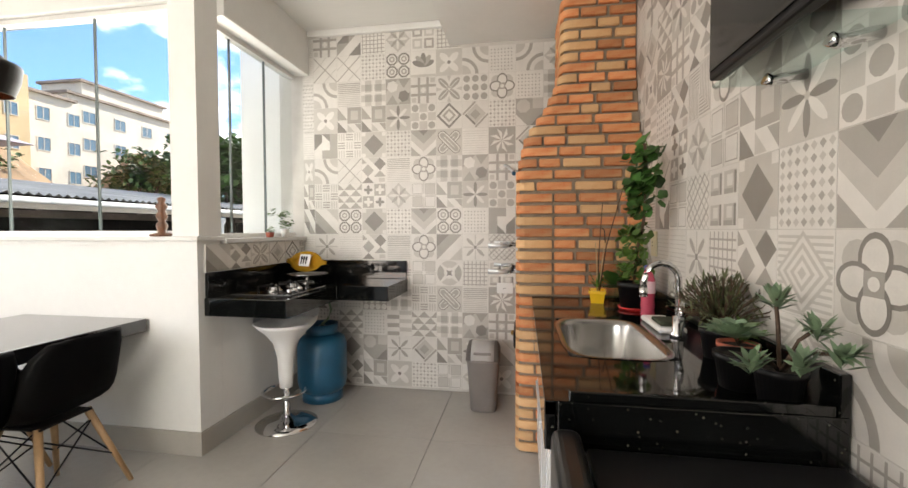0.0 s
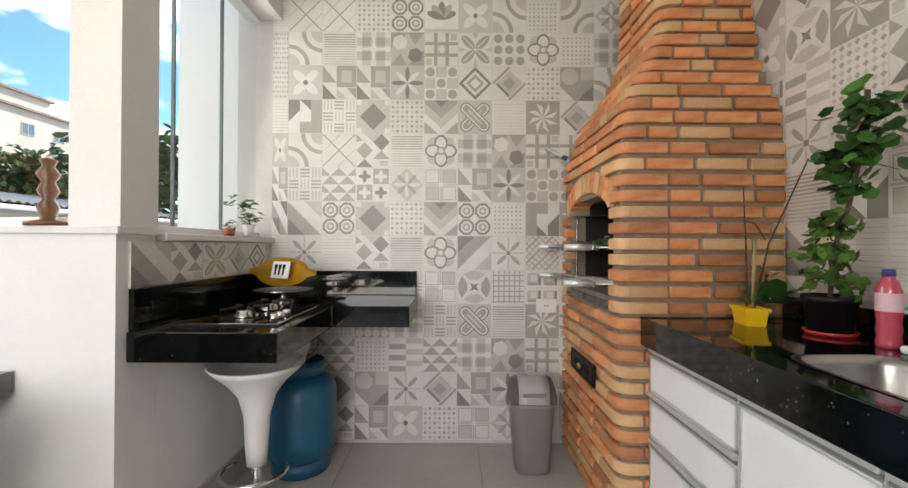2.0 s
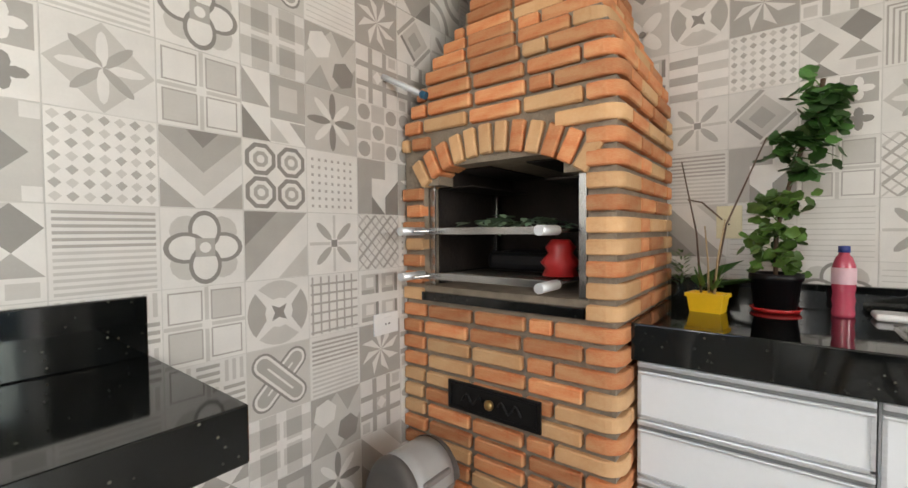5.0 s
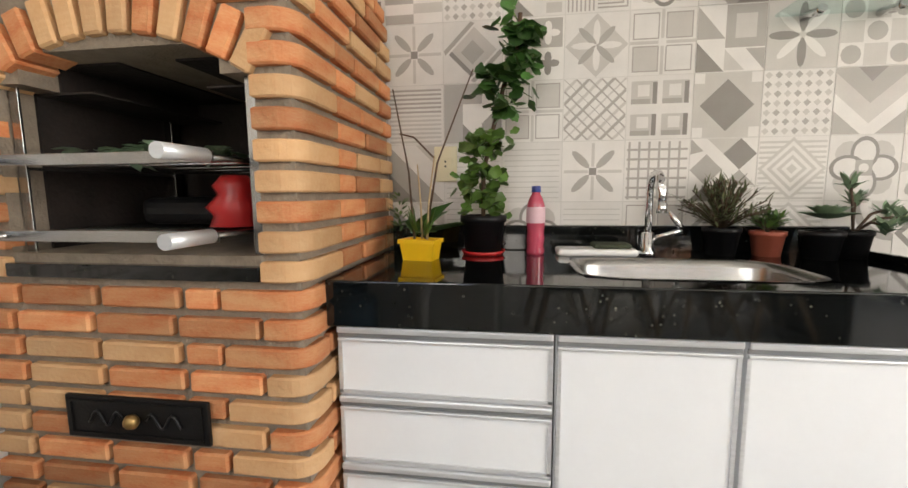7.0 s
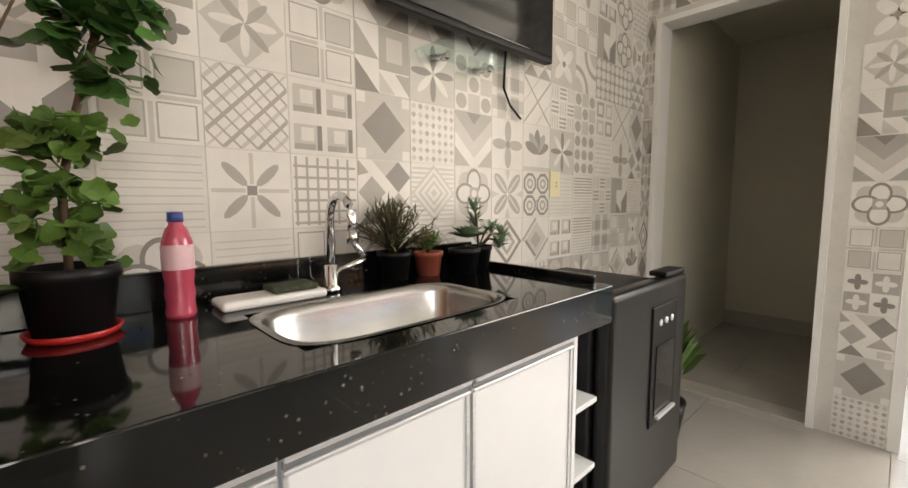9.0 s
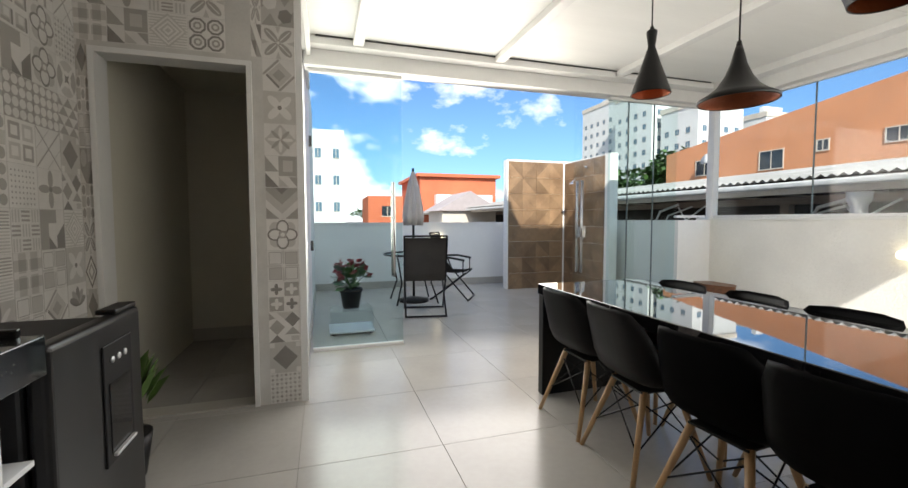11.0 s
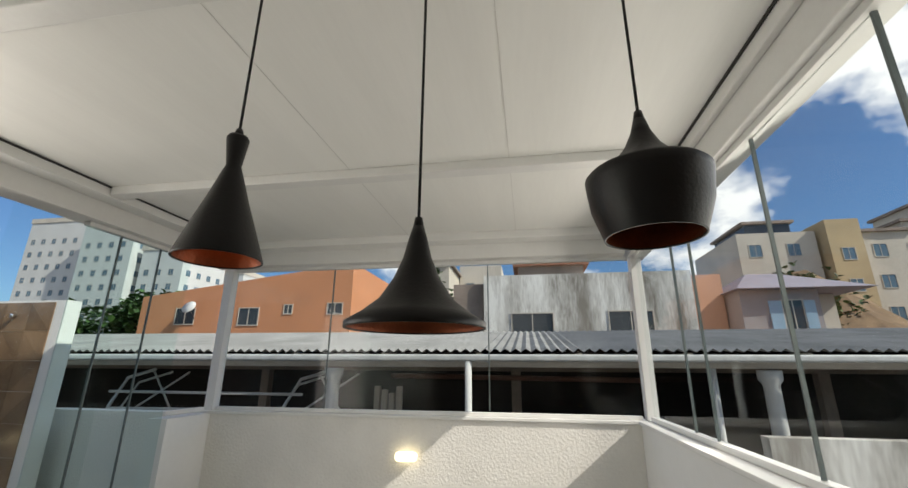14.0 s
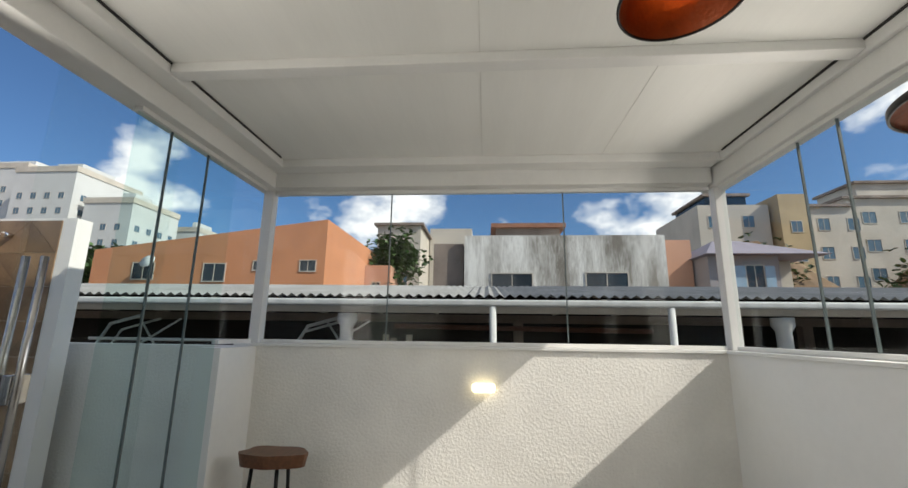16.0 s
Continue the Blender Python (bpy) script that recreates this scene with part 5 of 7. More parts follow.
# ---- neighbourhood ----
GZ0 = -1.2
GROUND = mat("dusty ground", (0.20, 0.17, 0.14), 0.95, vary=0.4, scale=0.3)
ORANGE = mat("sunlit orange render", (0.60, 0.265, 0.13), 0.85, vary=0.16, scale=0.6, bump=0.2, bscale=8)
ORANGE2 = mat("brick red render", (0.52, 0.14, 0.065), 0.85, vary=0.16, scale=0.6)
TOWER = mat("off-white tower render", (0.60, 0.61, 0.60), 0.85, vary=0.1, scale=0.3)
PINKWALL = mat("pinkish orange render", (0.60, 0.33, 0.22), 0.85, vary=0.2, scale=0.5)
TAN = mat("pale beige render", (0.58, 0.53, 0.455), 0.85, vary=0.2, scale=0.4)
OCHRE = mat("ochre render", (0.50, 0.38, 0.22), 0.85, vary=0.2, scale=0.5)
EARTH = mat("bare earth bank", (0.24, 0.16, 0.095), 0.95, vary=0.5, scale=0.9, bump=0.8, bscale=3)
GREYWALL = mat("greyish lilac render", (0.34, 0.31, 0.31), 0.85, vary=0.2, scale=0.4)
WEATHERED = mat("weathered whitewash with dark streaks", (0.78, 0.77, 0.73), 0.9, alt=(0.22, 0.20, 0.17), scale=0.9, streak=(1, 1.3, 0.28))
CEMENT = mat("stained brown cement", (0.30, 0.24, 0.20), 0.9, vary=0.45, scale=0.8)
ROOFTILE = mat("clay roof tiles", (0.30, 0.14, 0.085), 0.85, vary=0.3, scale=2)
CORRUGATED = mat("grey fibre-cement sheet", (0.30, 0.30, 0.29), 0.8, vary=0.35, scale=1.2)
SHUTTER = mat("pale blue painted shutter", (0.30, 0.45, 0.58), 0.5, vary=0.15, scale=3)
LILACROOF = mat("greyish lilac roof sheet", (0.27, 0.25, 0.30), 0.7, vary=0.2, scale=1)
# Near-black colour puts the shade under the shed roof into its wall and floor.
SHEDSHADE = mat("near-black shed shade", (0.022, 0.017, 0.014), 0.9, vary=0.5, scale=0.6)
PANE = mat("dark window pane", (0.02, 0.03, 0.04), 0.08, vary=0.2)
PANEBLUE = mat("blue-grey window pane", (0.10, 0.17, 0.23), 0.12, vary=0.2)
TREELEAF = mat("tree foliage", (0.06, 0.13, 0.028), 0.6, vary=0.5, scale=2, per_island=0.5)
BARK = mat("tree bark", (0.09, 0.065, 0.045), 0.9, vary=0.4)
setting("ground", boxes((-900, -900, GZ0 - 0.5, 900, 900, GZ0)), GROUND, "dusty ground of the neighbourhood out to the horizon", "ground")


def house(name, label, x0, y0, x1, y1, top, wall, windows=(), roof=None, slope=0.0, cat="house"):
    """A house body with windows: rows of (side, along, z, width, height); side is the face it sits in: 'x' (x1 face) or 'y' (y1 face)."""
    t = thing(name, label, cat)
    bm = bmesh.new()
    v = box(bm, x0, y0, GZ0, x1, y1, top)
    if slope:
        for q in v[4:]:
            if q.co.y < (y0 + y1) / 2:
                q.co.z -= slope
    part("wall", bm, wall, t)
    if roof:
        part("roof", boxes((x0 - 0.3, y0 - 0.3, top + 0.001, x1 + 0.3, y1 + 0.3, top + 0.25)), roof, t)
    for side, a, z, w, h in windows:
        wn_ = None
        if side == "x":
            wn_ = part("window", boxes((x1 + 0.002, a - w / 2 - 0.06, z - 0.06, x1 + 0.05, a + w / 2 + 0.06, z), (x1 + 0.002, a - w / 2 - 0.06, z + h, x1 + 0.05, a + w / 2 + 0.06, z + h + 0.05),
                                       (x1 + 0.002, a - w / 2 - 0.05, z, x1 + 0.04, a - w / 2, z + h), (x1 + 0.002, a + w / 2, z, x1 + 0.04, a + w / 2 + 0.05, z + h), (x1 + 0.002, a - 0.02, z, x1 + 0.03, a + 0.02, z + h)), TAN, t)
            part("pane", boxes((x1 - 0.02, a - w / 2, z, x1 + 0.012, a + w / 2, z + h)), PANEBLUE if cat == "apartment building" else PANE, wn_)
        else:
            wn_ = part("window", boxes((a - w / 2 - 0.06, y1 + 0.002, z - 0.06, a + w / 2 + 0.06, y1 + 0.05, z), (a - 0.02, y1 + 0.002, z, a + 0.02, y1 + 0.03, z + h)), TAN, t)
            part("pane", boxes((a - w / 2, y1 - 0.02, z, a + w / 2, y1 + 0.012, z + h)), PANEBLUE if cat == "apartment building" else PANE, wn_)
    return t


house("house", "orange rendered house with small dark windows", -36, -23.2, -25, -8.9, 7.75, ORANGE, [("x", -19.9, 4.2, 1.3, 0.95), ("x", -15.5, 4.1, 1.3, 1.0), ("x", -12.9, 4.75, 0.5, 0.5), ("x", -9.9, 4.7, 0.9, 0.6)], slope=1.8)
house("house", "low orange annex beside the orange house", -38, -8.88, -33, -6.9, 6.3, PINKWALL, [("x", -8.0, 4.2, 0.6, 0.8)])
house("house", "weathered whitewashed house with stained walls", -29, -0.75, -22, 8.8, 6.05, WEATHERED, [("x", 1.55, 3.2, 1.9, 0.95), ("x", 6.0, 3.2, 1.9, 1.0)])
house("house", "stained brown cement house wall", -29.5, -2.3, -22.3, -0.81, 5.7, CEMENT)
house("house", "small upper storey under clay tiles", -30, 0.9, -26, 4.6, 7.4, CEMENT, (), ROOFTILE)
grey = house("house", "greyish house with pale blue shutters and hipped roof", -28, 10.76, -22.2, 13.92, 5.09, GREYWALL, [("x", 12.81, 3.31, 0.77, 1.29)])
for ya, yb in ((11.86, 12.36), (13.25, 13.68)):
    part("shutter", boxes((-22.198, ya, 3.31, -22.14, yb, 4.59)), SHUTTER, grey, "pale blue shutter")
part("side_wing", boxes((-28, 13.93, GZ0, -23.6, 15.39, 5.07)), TAN, grey)
bm = bmesh.new()
lo = [bm.verts.new(p) for p in ((-21.7, 10.46, 5.10), (-21.7, 15.99, 5.10), (-28.5, 15.99, 5.10), (-28.5, 10.46, 5.10))]
hi = [bm.verts.new(p) for p in ((-25, 12.50, 6.38), (-25, 13.90, 6.38))]
for q in ((lo[0], lo[1], hi[1], hi[0]), (lo[1], lo[2], hi[1]), (lo[2], lo[3], hi[0], hi[1]), (lo[3], lo[0], hi[0]), (lo[3], lo[2], lo[1], lo[0])):
    bm.faces.new(q)
part("roof", bm, LILACROOF, grey, "greyish lilac hipped roof")
house("house", "salmon rendered house beside the grey one", -29, 8.73, -23.5, 10.66, 6.13, PINKWALL)
house("apartment_building", "beige apartment block with dark windows", -50, -9.9, -40, -5.8, 11.2, TAN, [("x", -9.0 + 1.6 * i, 3.0 + 2.6 * j, 0.9, 1.1) for i in range(2) for j in range(3)], CEMENT, cat="apartment building")
house("apartment_building", "beige apartment block set further back", -56, -5.7, -46, -1.2, 12.4, TAN, [("x", -4.6 + 1.9 * i, 4.0 + 2.7 * j, 0.9, 1.1) for i in range(2) for j in range(3)], cat="apartment building")
house("apartment_building", "pale beige apartment block with a roof terrace", -52, 20.4, -42, 26.8, 13.6, TAN, [("x", 20.4 + 1.4 + 3.1 * i, 13.6 - 2.2 - 2.7 * j, 1.0, 1.1) for i in range(2) for j in range(3)], cat="apartment building")
house("roof_terrace", "dark-framed covered roof terrace on the pale block", -50, 21.9, -43.5, 25.8, 14.9, PANE, (), CEMENT, cat="roof terrace")
house("apartment_building", "long beige apartment block with flat roof", -52, 34.4, -43, 51.4, 14.4, TAN, [("x", 34.4 + 2.0 + 3.3 * i, 15.2 - 3.2 - 2.7 * j, 1.2, 1.1) for i in range(5) for j in range(3)], CEMENT, cat="apartment building")
house("penthouse", "set-back upper storey of the long block", -50, 37.4, -45, 47.4, 16.6, TAN, (), CEMENT, cat="penthouse")
house("apartment_building", "ochre and beige apartment block on the hillside", -50, 27.1, -41, 29.7, 14.3, OCHRE, [("x", 28.4, 13.7 - 3.0 - 2.7 * j, 0.9, 1.0) for j in range(3)], cat="apartment building")
house("apartment_building", "beige apartment block on the hillside", -50, 29.8, -42, 34.0, 13.3, TAN, [("x", 31.5 + 2.6 * i, 13.7 - 2.6 - 2.7 * j, 1.0, 1.1) for i in range(2) for j in range(3)], CEMENT, cat="apartment building")
for k, (x0, y0, x1, y1, top) in enumerate(((-84, -101, -70, -85, 31), (-80, -82, -66, -70.5, 28.5), (-78, -69, -67, -60, 23), (-94, -66, -82, -58.5, 21.5))):
    rows_ = [("y", x0 + 1.6 + 2.6 * i, 1.5 + 2.7 * j, 1.0, 1.1) for i in range(int((x1 - x0) / 2.6)) for j in range(int(top / 2.9))]
    rows_ += [("x", y0 + 1.6 + 2.6 * i, 1.5 + 2.7 * j, 1.0, 1.1) for i in range(int((y1 - y0) / 2.6)) for j in range(int(top / 2.9))]
    block = house("apartment_building", "tall off-white apartment tower with small windows", x0, y0, x1, y1, top, TOWER, rows_, cat="apartment building")
    part("water_tank_house", boxes((x0 + 3, y0 + 3, top + 0.01, x1 - 4, y1 - 3.5, top + 2.6)), TOWER, block)
    part("parapet", boxes((x0 - 0.15, y0 - 0.15, top - 0.5, x1 + 0.15, y0 + 0.1, top + 0.5), (x0 - 0.15, y1 - 0.1, top - 0.5, x1 + 0.15, y1 + 0.15, top + 0.5), (x1 - 0.1, y0 + 0.11, top - 0.5, x1 + 0.15, y1 - 0.11, top + 0.5)), TAN, block)
house("house", "brick-red and white house beyond the terrace", -14.2, -38, -7.9, -30, 4.6, ORANGE2, [("y", -10.6, 1.9, 1.2, 0.9)], ORANGE2)
house("house", "white lower part of the brick-red house", -13.6, -29.9, -9.0, -29.2, 3.2, TOWER, [("y", -11.6, 1.6, 1.0, 0.9)])
house("house", "low orange house with flat roof", -7.6, -42, -4.5, -36, 3.4, ORANGE2, [("y", -6.2, 1.6, 1.0, 0.9)])
house("apartment_building", "white apartment block beyond the terrace", -2.5, -48, 2.2, -36, 9.0, TOWER, [("y", -1.8 + 1.5 * i, 2.0 + 2.3 * j, 0.5, 0.8) for i in range(3) for j in range(3)], cat="apartment building")
gable = solid("grey_roof_house", boxes((-9.6, -22, GZ0, -6.6, -19, 1.7)), TAN, "small house with dark pitched roof", "house")
bm = bmesh.new()
p = [bm.verts.new(c) for c in ((-9.9, -18.8, 1.7), (-6.3, -18.8, 1.7), (-8.1, -18.8, 2.75), (-9.9, -22.2, 1.7), (-6.3, -22.2, 1.7), (-8.1, -22.2, 2.75))]
for q in ((0, 1, 2), (3, 5, 4), (0, 2, 5, 3), (1, 4, 5, 2), (0, 3, 4, 1)):
    bm.faces.new([p[i] for i in q])
part("roof", bm, GREYWALL, gable, "dark pitched roof")

# earth bank between the grey house and the blocks
bm = bmesh.new()
bank = random.Random(14)
rows_ = []
for i in range(9):
    u = i / 8
    rows_.append([bm.verts.new((-41 + 12 * u, 16.0 + 4 + 2.4 * k, GZ0 + (10.0 - GZ0) * (1 - u) ** 0.8 * (0.75 + 0.25 * math.sin(k * 0.9)) + bank.uniform(-0.25, 0.25) * (0 < i < 8))) for k in range(14)])
for a, b in zip(rows_, rows_[1:]):
    for k in range(13):
        bm.faces.new((a[k], a[k + 1], b[k + 1], b[k]))
setting("earth_bank", bm, EARTH, "bare brown earth bank below the hillside blocks", "bank")

# long shed along the lot line
shed = thing("carport", "long open shed with grey corrugated roof", "shed")
bm = bmesh.new()
SY_0, SY_1, nseg = -34.0, 26.0, 1600
eav, rdg = [], []
for k in range(nseg + 1):
    y = SY_0 + (SY_1 - SY_0) * k / nseg
    w = 0.026 * math.cos(2 * math.pi * k / 4)
    eav.append(bm.verts.new((-7.9, y, 1.86 + w)))
    rdg.append(bm.verts.new((-13.2, y, 2.58 + w)))
for k in range(nseg):
    bm.faces.new((eav[k], eav[k + 1], rdg[k + 1], rdg[k]))
part("roof_sheet", bm, CORRUGATED, shed, "grey corrugated roof sheets")
part("gutter", rbox(-7.92, SY_0, 1.70, -7.80, SY_1, 1.80, 0.03, 3), mat("pale grey gutter", (0.55, 0.56, 0.55), 0.5, vary=0.2), shed, "pale grey gutter")
part("eave_beam", boxes((-8.25, SY_0, 1.62, -8.15, SY_1, 1.78)), TAN, shed)
part("back_wall", boxes((-13.1, SY_0, GZ0, -12.9, SY_1, 2.5)), SHEDSHADE, shed, "back wall, near-black for the shade under the roof")
part("shed_floor", boxes((-12.9, SY_0, GZ0 + 0.004, -7.9, SY_1, GZ0 + 0.03)), SHEDSHADE, shed)
for k in range(40):
    part("rafter", boxes((-12.9, SY_0 + 1.5 * k, 1.80, -8.0, SY_0 + 1.5 * k + 0.06, 1.83)), TAN, shed)
for y in (-14.0, -8.2, -1.86, 4.58, 10.5, 16.0):
    post = part("column", lathe([(0.0, GZ0), (0.16, GZ0), (0.16, GZ0 + 0.2), (0.1, GZ0 + 0.3), (0.1, 1.40), (0.15, 1.48), (0.15, 1.60), (0.0, 1.60)], 16, -8.2, y), TOWER, shed, "white turned column")
for y in (0.4, 2.9, 3.85):
    part("steel_post", tube([(-7.86 if y != 3.85 else -8.2, y, GZ0), (-7.86 if y != 3.85 else -8.2, y, 1.72)], 0.05, 10), TOWER, shed)
for y in (-6.5, -3.0):
    part("arched_frame", tube([(-8.6, y, GZ0), (-8.6, y + 0.05, 0.9), (-8.6, y + 0.35, 1.4), (-8.6, y + 0.9, 1.55)], 0.03, 8), TOWER, shed, "white tubular frame")
for y in (-6.1, -2.75):
    part("arched_frame", tube([(-8.9, y - 0.5, GZ0), (-8.9, y - 0.42, 0.8), (-8.9, y - 0.1, 1.3), (-8.9, y + 0.6, 1.5)], 0.022, 8), TOWER, shed, "white tubular frame")
    part("brace", tube([(-8.75, y - 0.1, 0.75), (-8.75, y + 1.1, 1.5)], 0.018, 6), TOWER, shed)
    part("brace", tube([(-8.75, y + 0.9, 0.75), (-8.75, y + 0.35, 1.5)], 0.018, 6), TOWER, shed)
part("lower_rail", tube([(-8.6, -6.4, 0.86), (-8.6, -1.9, 0.9)], 0.02, 8), TOWER, shed)
part("inner_beam", boxes((-11.2, SY_0, 1.55, -11.05, SY_1, 1.72)), CEMENT, shed)
for y in (-5.0, 0.9, 6.8, 12.6):
    part("inner_post", boxes((-11.22, y, GZ0 + 0.03, -11.03, y + 0.2, 1.549)), CEMENT, shed)
part("frame_rail", tube([(-8.6, -6.5, 1.15), (-8.6, -2.6, 1.15)], 0.025, 8), TOWER, shed)
part("inner_rail", tube([(-10.5, -1.6, 1.45), (-10.5, 3.6, 1.40)], 0.05, 8), mat("rusty steel", (0.16, 0.07, 0.045), 0.7, vary=0.3), shed, "rusty steel rail")
for k in range(4):
    solid("stored_board", rbox(-9.4, -1.55 + 0.14 * k, GZ0 + 0.03, -9.3, -1.45 + 0.14 * k, 1.28 - 0.06 * (k % 3), 0.004), TAN, "pale board leaning inside the shed", "board")
setting("wall_lot", boxes((-7.7, 4.10, GZ0, -7.5, 26.0, 0.82), (-7.5, 25.8, GZ0, 6.0, 26.0, 0.9)), WEATHERED, "peeling white boundary wall", "wall")
dish2 = thing("satellite_dish", "small white satellite dish on the orange house", "satellite dish")
part("reflector", lathe([(0.0, 0.0), (0.25, 0.04), (0.42, 0.12), (0.43, 0.14), (0.0, 0.04)], 24), TOWER, dish2).matrix_local = pose(-24.5, -19.2, 5.1, 0, 60, 0)
part("mast", tube([(-24.6, -19.2, 4.9), (-25.1, -19.2, 4.4)], 0.03, 6), BLACKMETAL, dish2)


def tree(name, label, x, y, base, h, r, seed, n=900):
    t = thing(name, label, "tree")
    g = random.Random(seed)
    trunk = tube([(x, y, base), (x + 0.1 * r, y, base + 0.3 * h), (x, y + 0.1 * r, base + 0.62 * h)], 0.07 * r + 0.08, 8, taper=0.5)
    limbs = []
    for k in range(9):
        a, e = g.random() * 6.28, g.uniform(0.2, 1.2)
        tip = Vector((x, y, base + 0.62 * h)) + Vector((math.cos(a) * math.cos(e) * r * 0.75, math.sin(a) * math.cos(e) * r * 0.75, math.sin(e) * h * 0.3))
        tube([(x, y, base + g.uniform(0.35, 0.6) * h), tip], 0.03 * r + 0.03, 6, trunk, 0.4)
        limbs.append(tip)
    part("trunk", trunk, BARK, t)
    bm = bmesh.new()
    for _ in range(n):
        c = g.choice(limbs)
        p = c + Vector((g.gauss(0, r * 0.3), g.gauss(0, r * 0.3), g.gauss(0, h * 0.09)))
        for k in range(3):
            d = Vector((g.gauss(0, 1), g.gauss(0, 1), g.gauss(0, 0.6))).normalized() * (0.13 * r + 0.12)
            leaf_blade(bm, p, p + d, (0.13 * r + 0.12) * 0.8)
    part("crown", bm, TREELEAF, t)
    return t


tree("tree", "dense dark green tree behind the orange annex", -36, -7.6, GZ0, 10.2, 2.3, 1, 900)
tree("tree", "broad dark green tree beside the towers", -32, -29.0, GZ0, 7.6, 3.6, 2, 1000)
tree("tree", "broad dark green tree beside the towers", -30, -36.0, GZ0, 7.0, 3.6, 4, 800)
tree("tree", "round green tree behind the shed", -11.0, 14.5, GZ0, 5.6, 1.7, 3, 1000)
tree("tree", "olive green tree among the apartment blocks", -36, 21.5, GZ0, 9.2, 2.4, 6, 800)
tree("tree", "olive green tree among the apartment blocks", -34, 33.5, GZ0, 9.2, 3.0, 7, 800)
for k in range(14):
    tree("tree", "far green tree beyond the terrace", -40 + 9 * k, -130 - 6 * (k % 3), GZ0, 6, 4.0, 20 + k, 140)

# ---- brick barbecue ----
bbq = thing("barbecue", "orange brick barbecue with arched mouth and chimney hood", "barbecue")
COURSE, BH = 0.0632, 0.045
OY0, OY1, OZ0, SPRING, CROWN = 2.52, 3.155, 0.925, 1.315, 1.415


def ramp_at(z, rows):
    if z <= rows[0][0]:
        return rows[0][1]
    for (za, va), (zb, vb) in zip(rows, rows[1:]):
        if z <= zb:
            return va + (vb - va) * (z - za) / (zb - za)
    return rows[-1][1]


def face_x(z):
    return ramp_at(z, ((1.56, -0.005), (1.76, 0.04), (1.93, 0.15), (2.12, 0.235), (2.3, 0.245)))


def face_y0(z):
    return ramp_at(z, ((1.58, 2.418), (1.7, 2.44), (1.93, 2.545), (2.16, 2.60), (2.3, 2.61)))


def face_y1(z):
    return ramp_at(z, ((1.50, 3.252), (1.66, 3.20), (1.82, 3.15), (1.98, 3.09), (2.2, 3.06)))


def mouth_top(y):
    """Height of the arch's underside at y."""
    half, mid = (OY1 - OY0) / 2, (OY0 + OY1) / 2
    rise = CROWN - SPRING
    rad = (half * half + rise * rise) / (2 * rise)
    return CROWN - rad + math.sqrt(max(rad * rad - (y - mid) ** 2, 0))


bm, soot = bmesh.new(), bmesh.new()
n_course = int(SLAB / COURSE) + 1
for k in range(n_course):
    z0, z1 = k * COURSE, min((k + 1) * COURSE, SLAB)
    zm = (z0 + z1) / 2
    x0, y0, y1 = face_x(zm) + 0.021, face_y0(zm) + 0.021, face_y1(zm) - 0.002
    if OZ0 < zm < CROWN + 0.005:
        half, mid, rise = (OY1 - OY0) / 2, (OY0 + OY1) / 2, CROWN - SPRING
        rad = (half * half + rise * rise) / (2 * rise)
        hw = half if zm < SPRING else math.sqrt(max(rad * rad - (zm - CROWN + rad) ** 2, 0))
        box(bm, x0, y0, z0, RIGHT - 0.002, mid - hw, z1)
        box(bm, x0, mid + hw, z0, RIGHT - 0.002, y1, z1)
        box(bm, RIGHT - 0.1, mid - hw, z0, RIGHT - 0.002, mid + hw, z1)
        box(soot, 0.10, mid - hw - 0.001, z0, RIGHT - 0.116, mid - hw + 0.008, z1)
        box(soot, 0.10, mid + hw - 0.008, z0, RIGHT - 0.116, mid + hw + 0.001, z1)
        if zm > SPRING - 0.06:
            box(soot, 0.10, mid - hw, z1 - 0.006, RIGHT - 0.116, mid - hw + 0.17, z1 - 0.001)
            box(soot, 0.10, mid + hw - 0.17, z1 - 0.006, RIGHT - 0.116, mid + hw, z1 - 0.001)
    else:
        box(bm, x0, y0, z0, RIGHT - 0.002, y1, z1)
part("mortar_core", bm, MORTAR, bbq, "grey-brown mortar joints")
part("soot_lining", soot, SOOT, bbq, "sooty inner lining")
part("soot_back", boxes((RIGHT - 0.115, OY0, OZ0, RIGHT - 0.101, OY1, CROWN + 0.02)), SOOT, bbq, "sooty inner back wall")
part("hearth_slab", rbox(-0.006, OY0 + 0.001, 0.895, 0.55, OY1 - 0.001, 0.927, 0.003), GRANITE, bbq, "black granite hearth slab")

brick_cache = {}


def brick_mesh(l, h, d, material):
    """A brick along local x, its face at local y = 0, d deep."""
    key = (round(l, 3), round(h, 3), round(d, 3), material.name)
    if key not in brick_cache:
        bm = rbox(0, 0, 0, key[0], key[2], key[1], 0.005, 1)
        brick_cache[key] = mesh_of(bm, material, "brick")
    return brick_cache[key]


corner_cache = {}


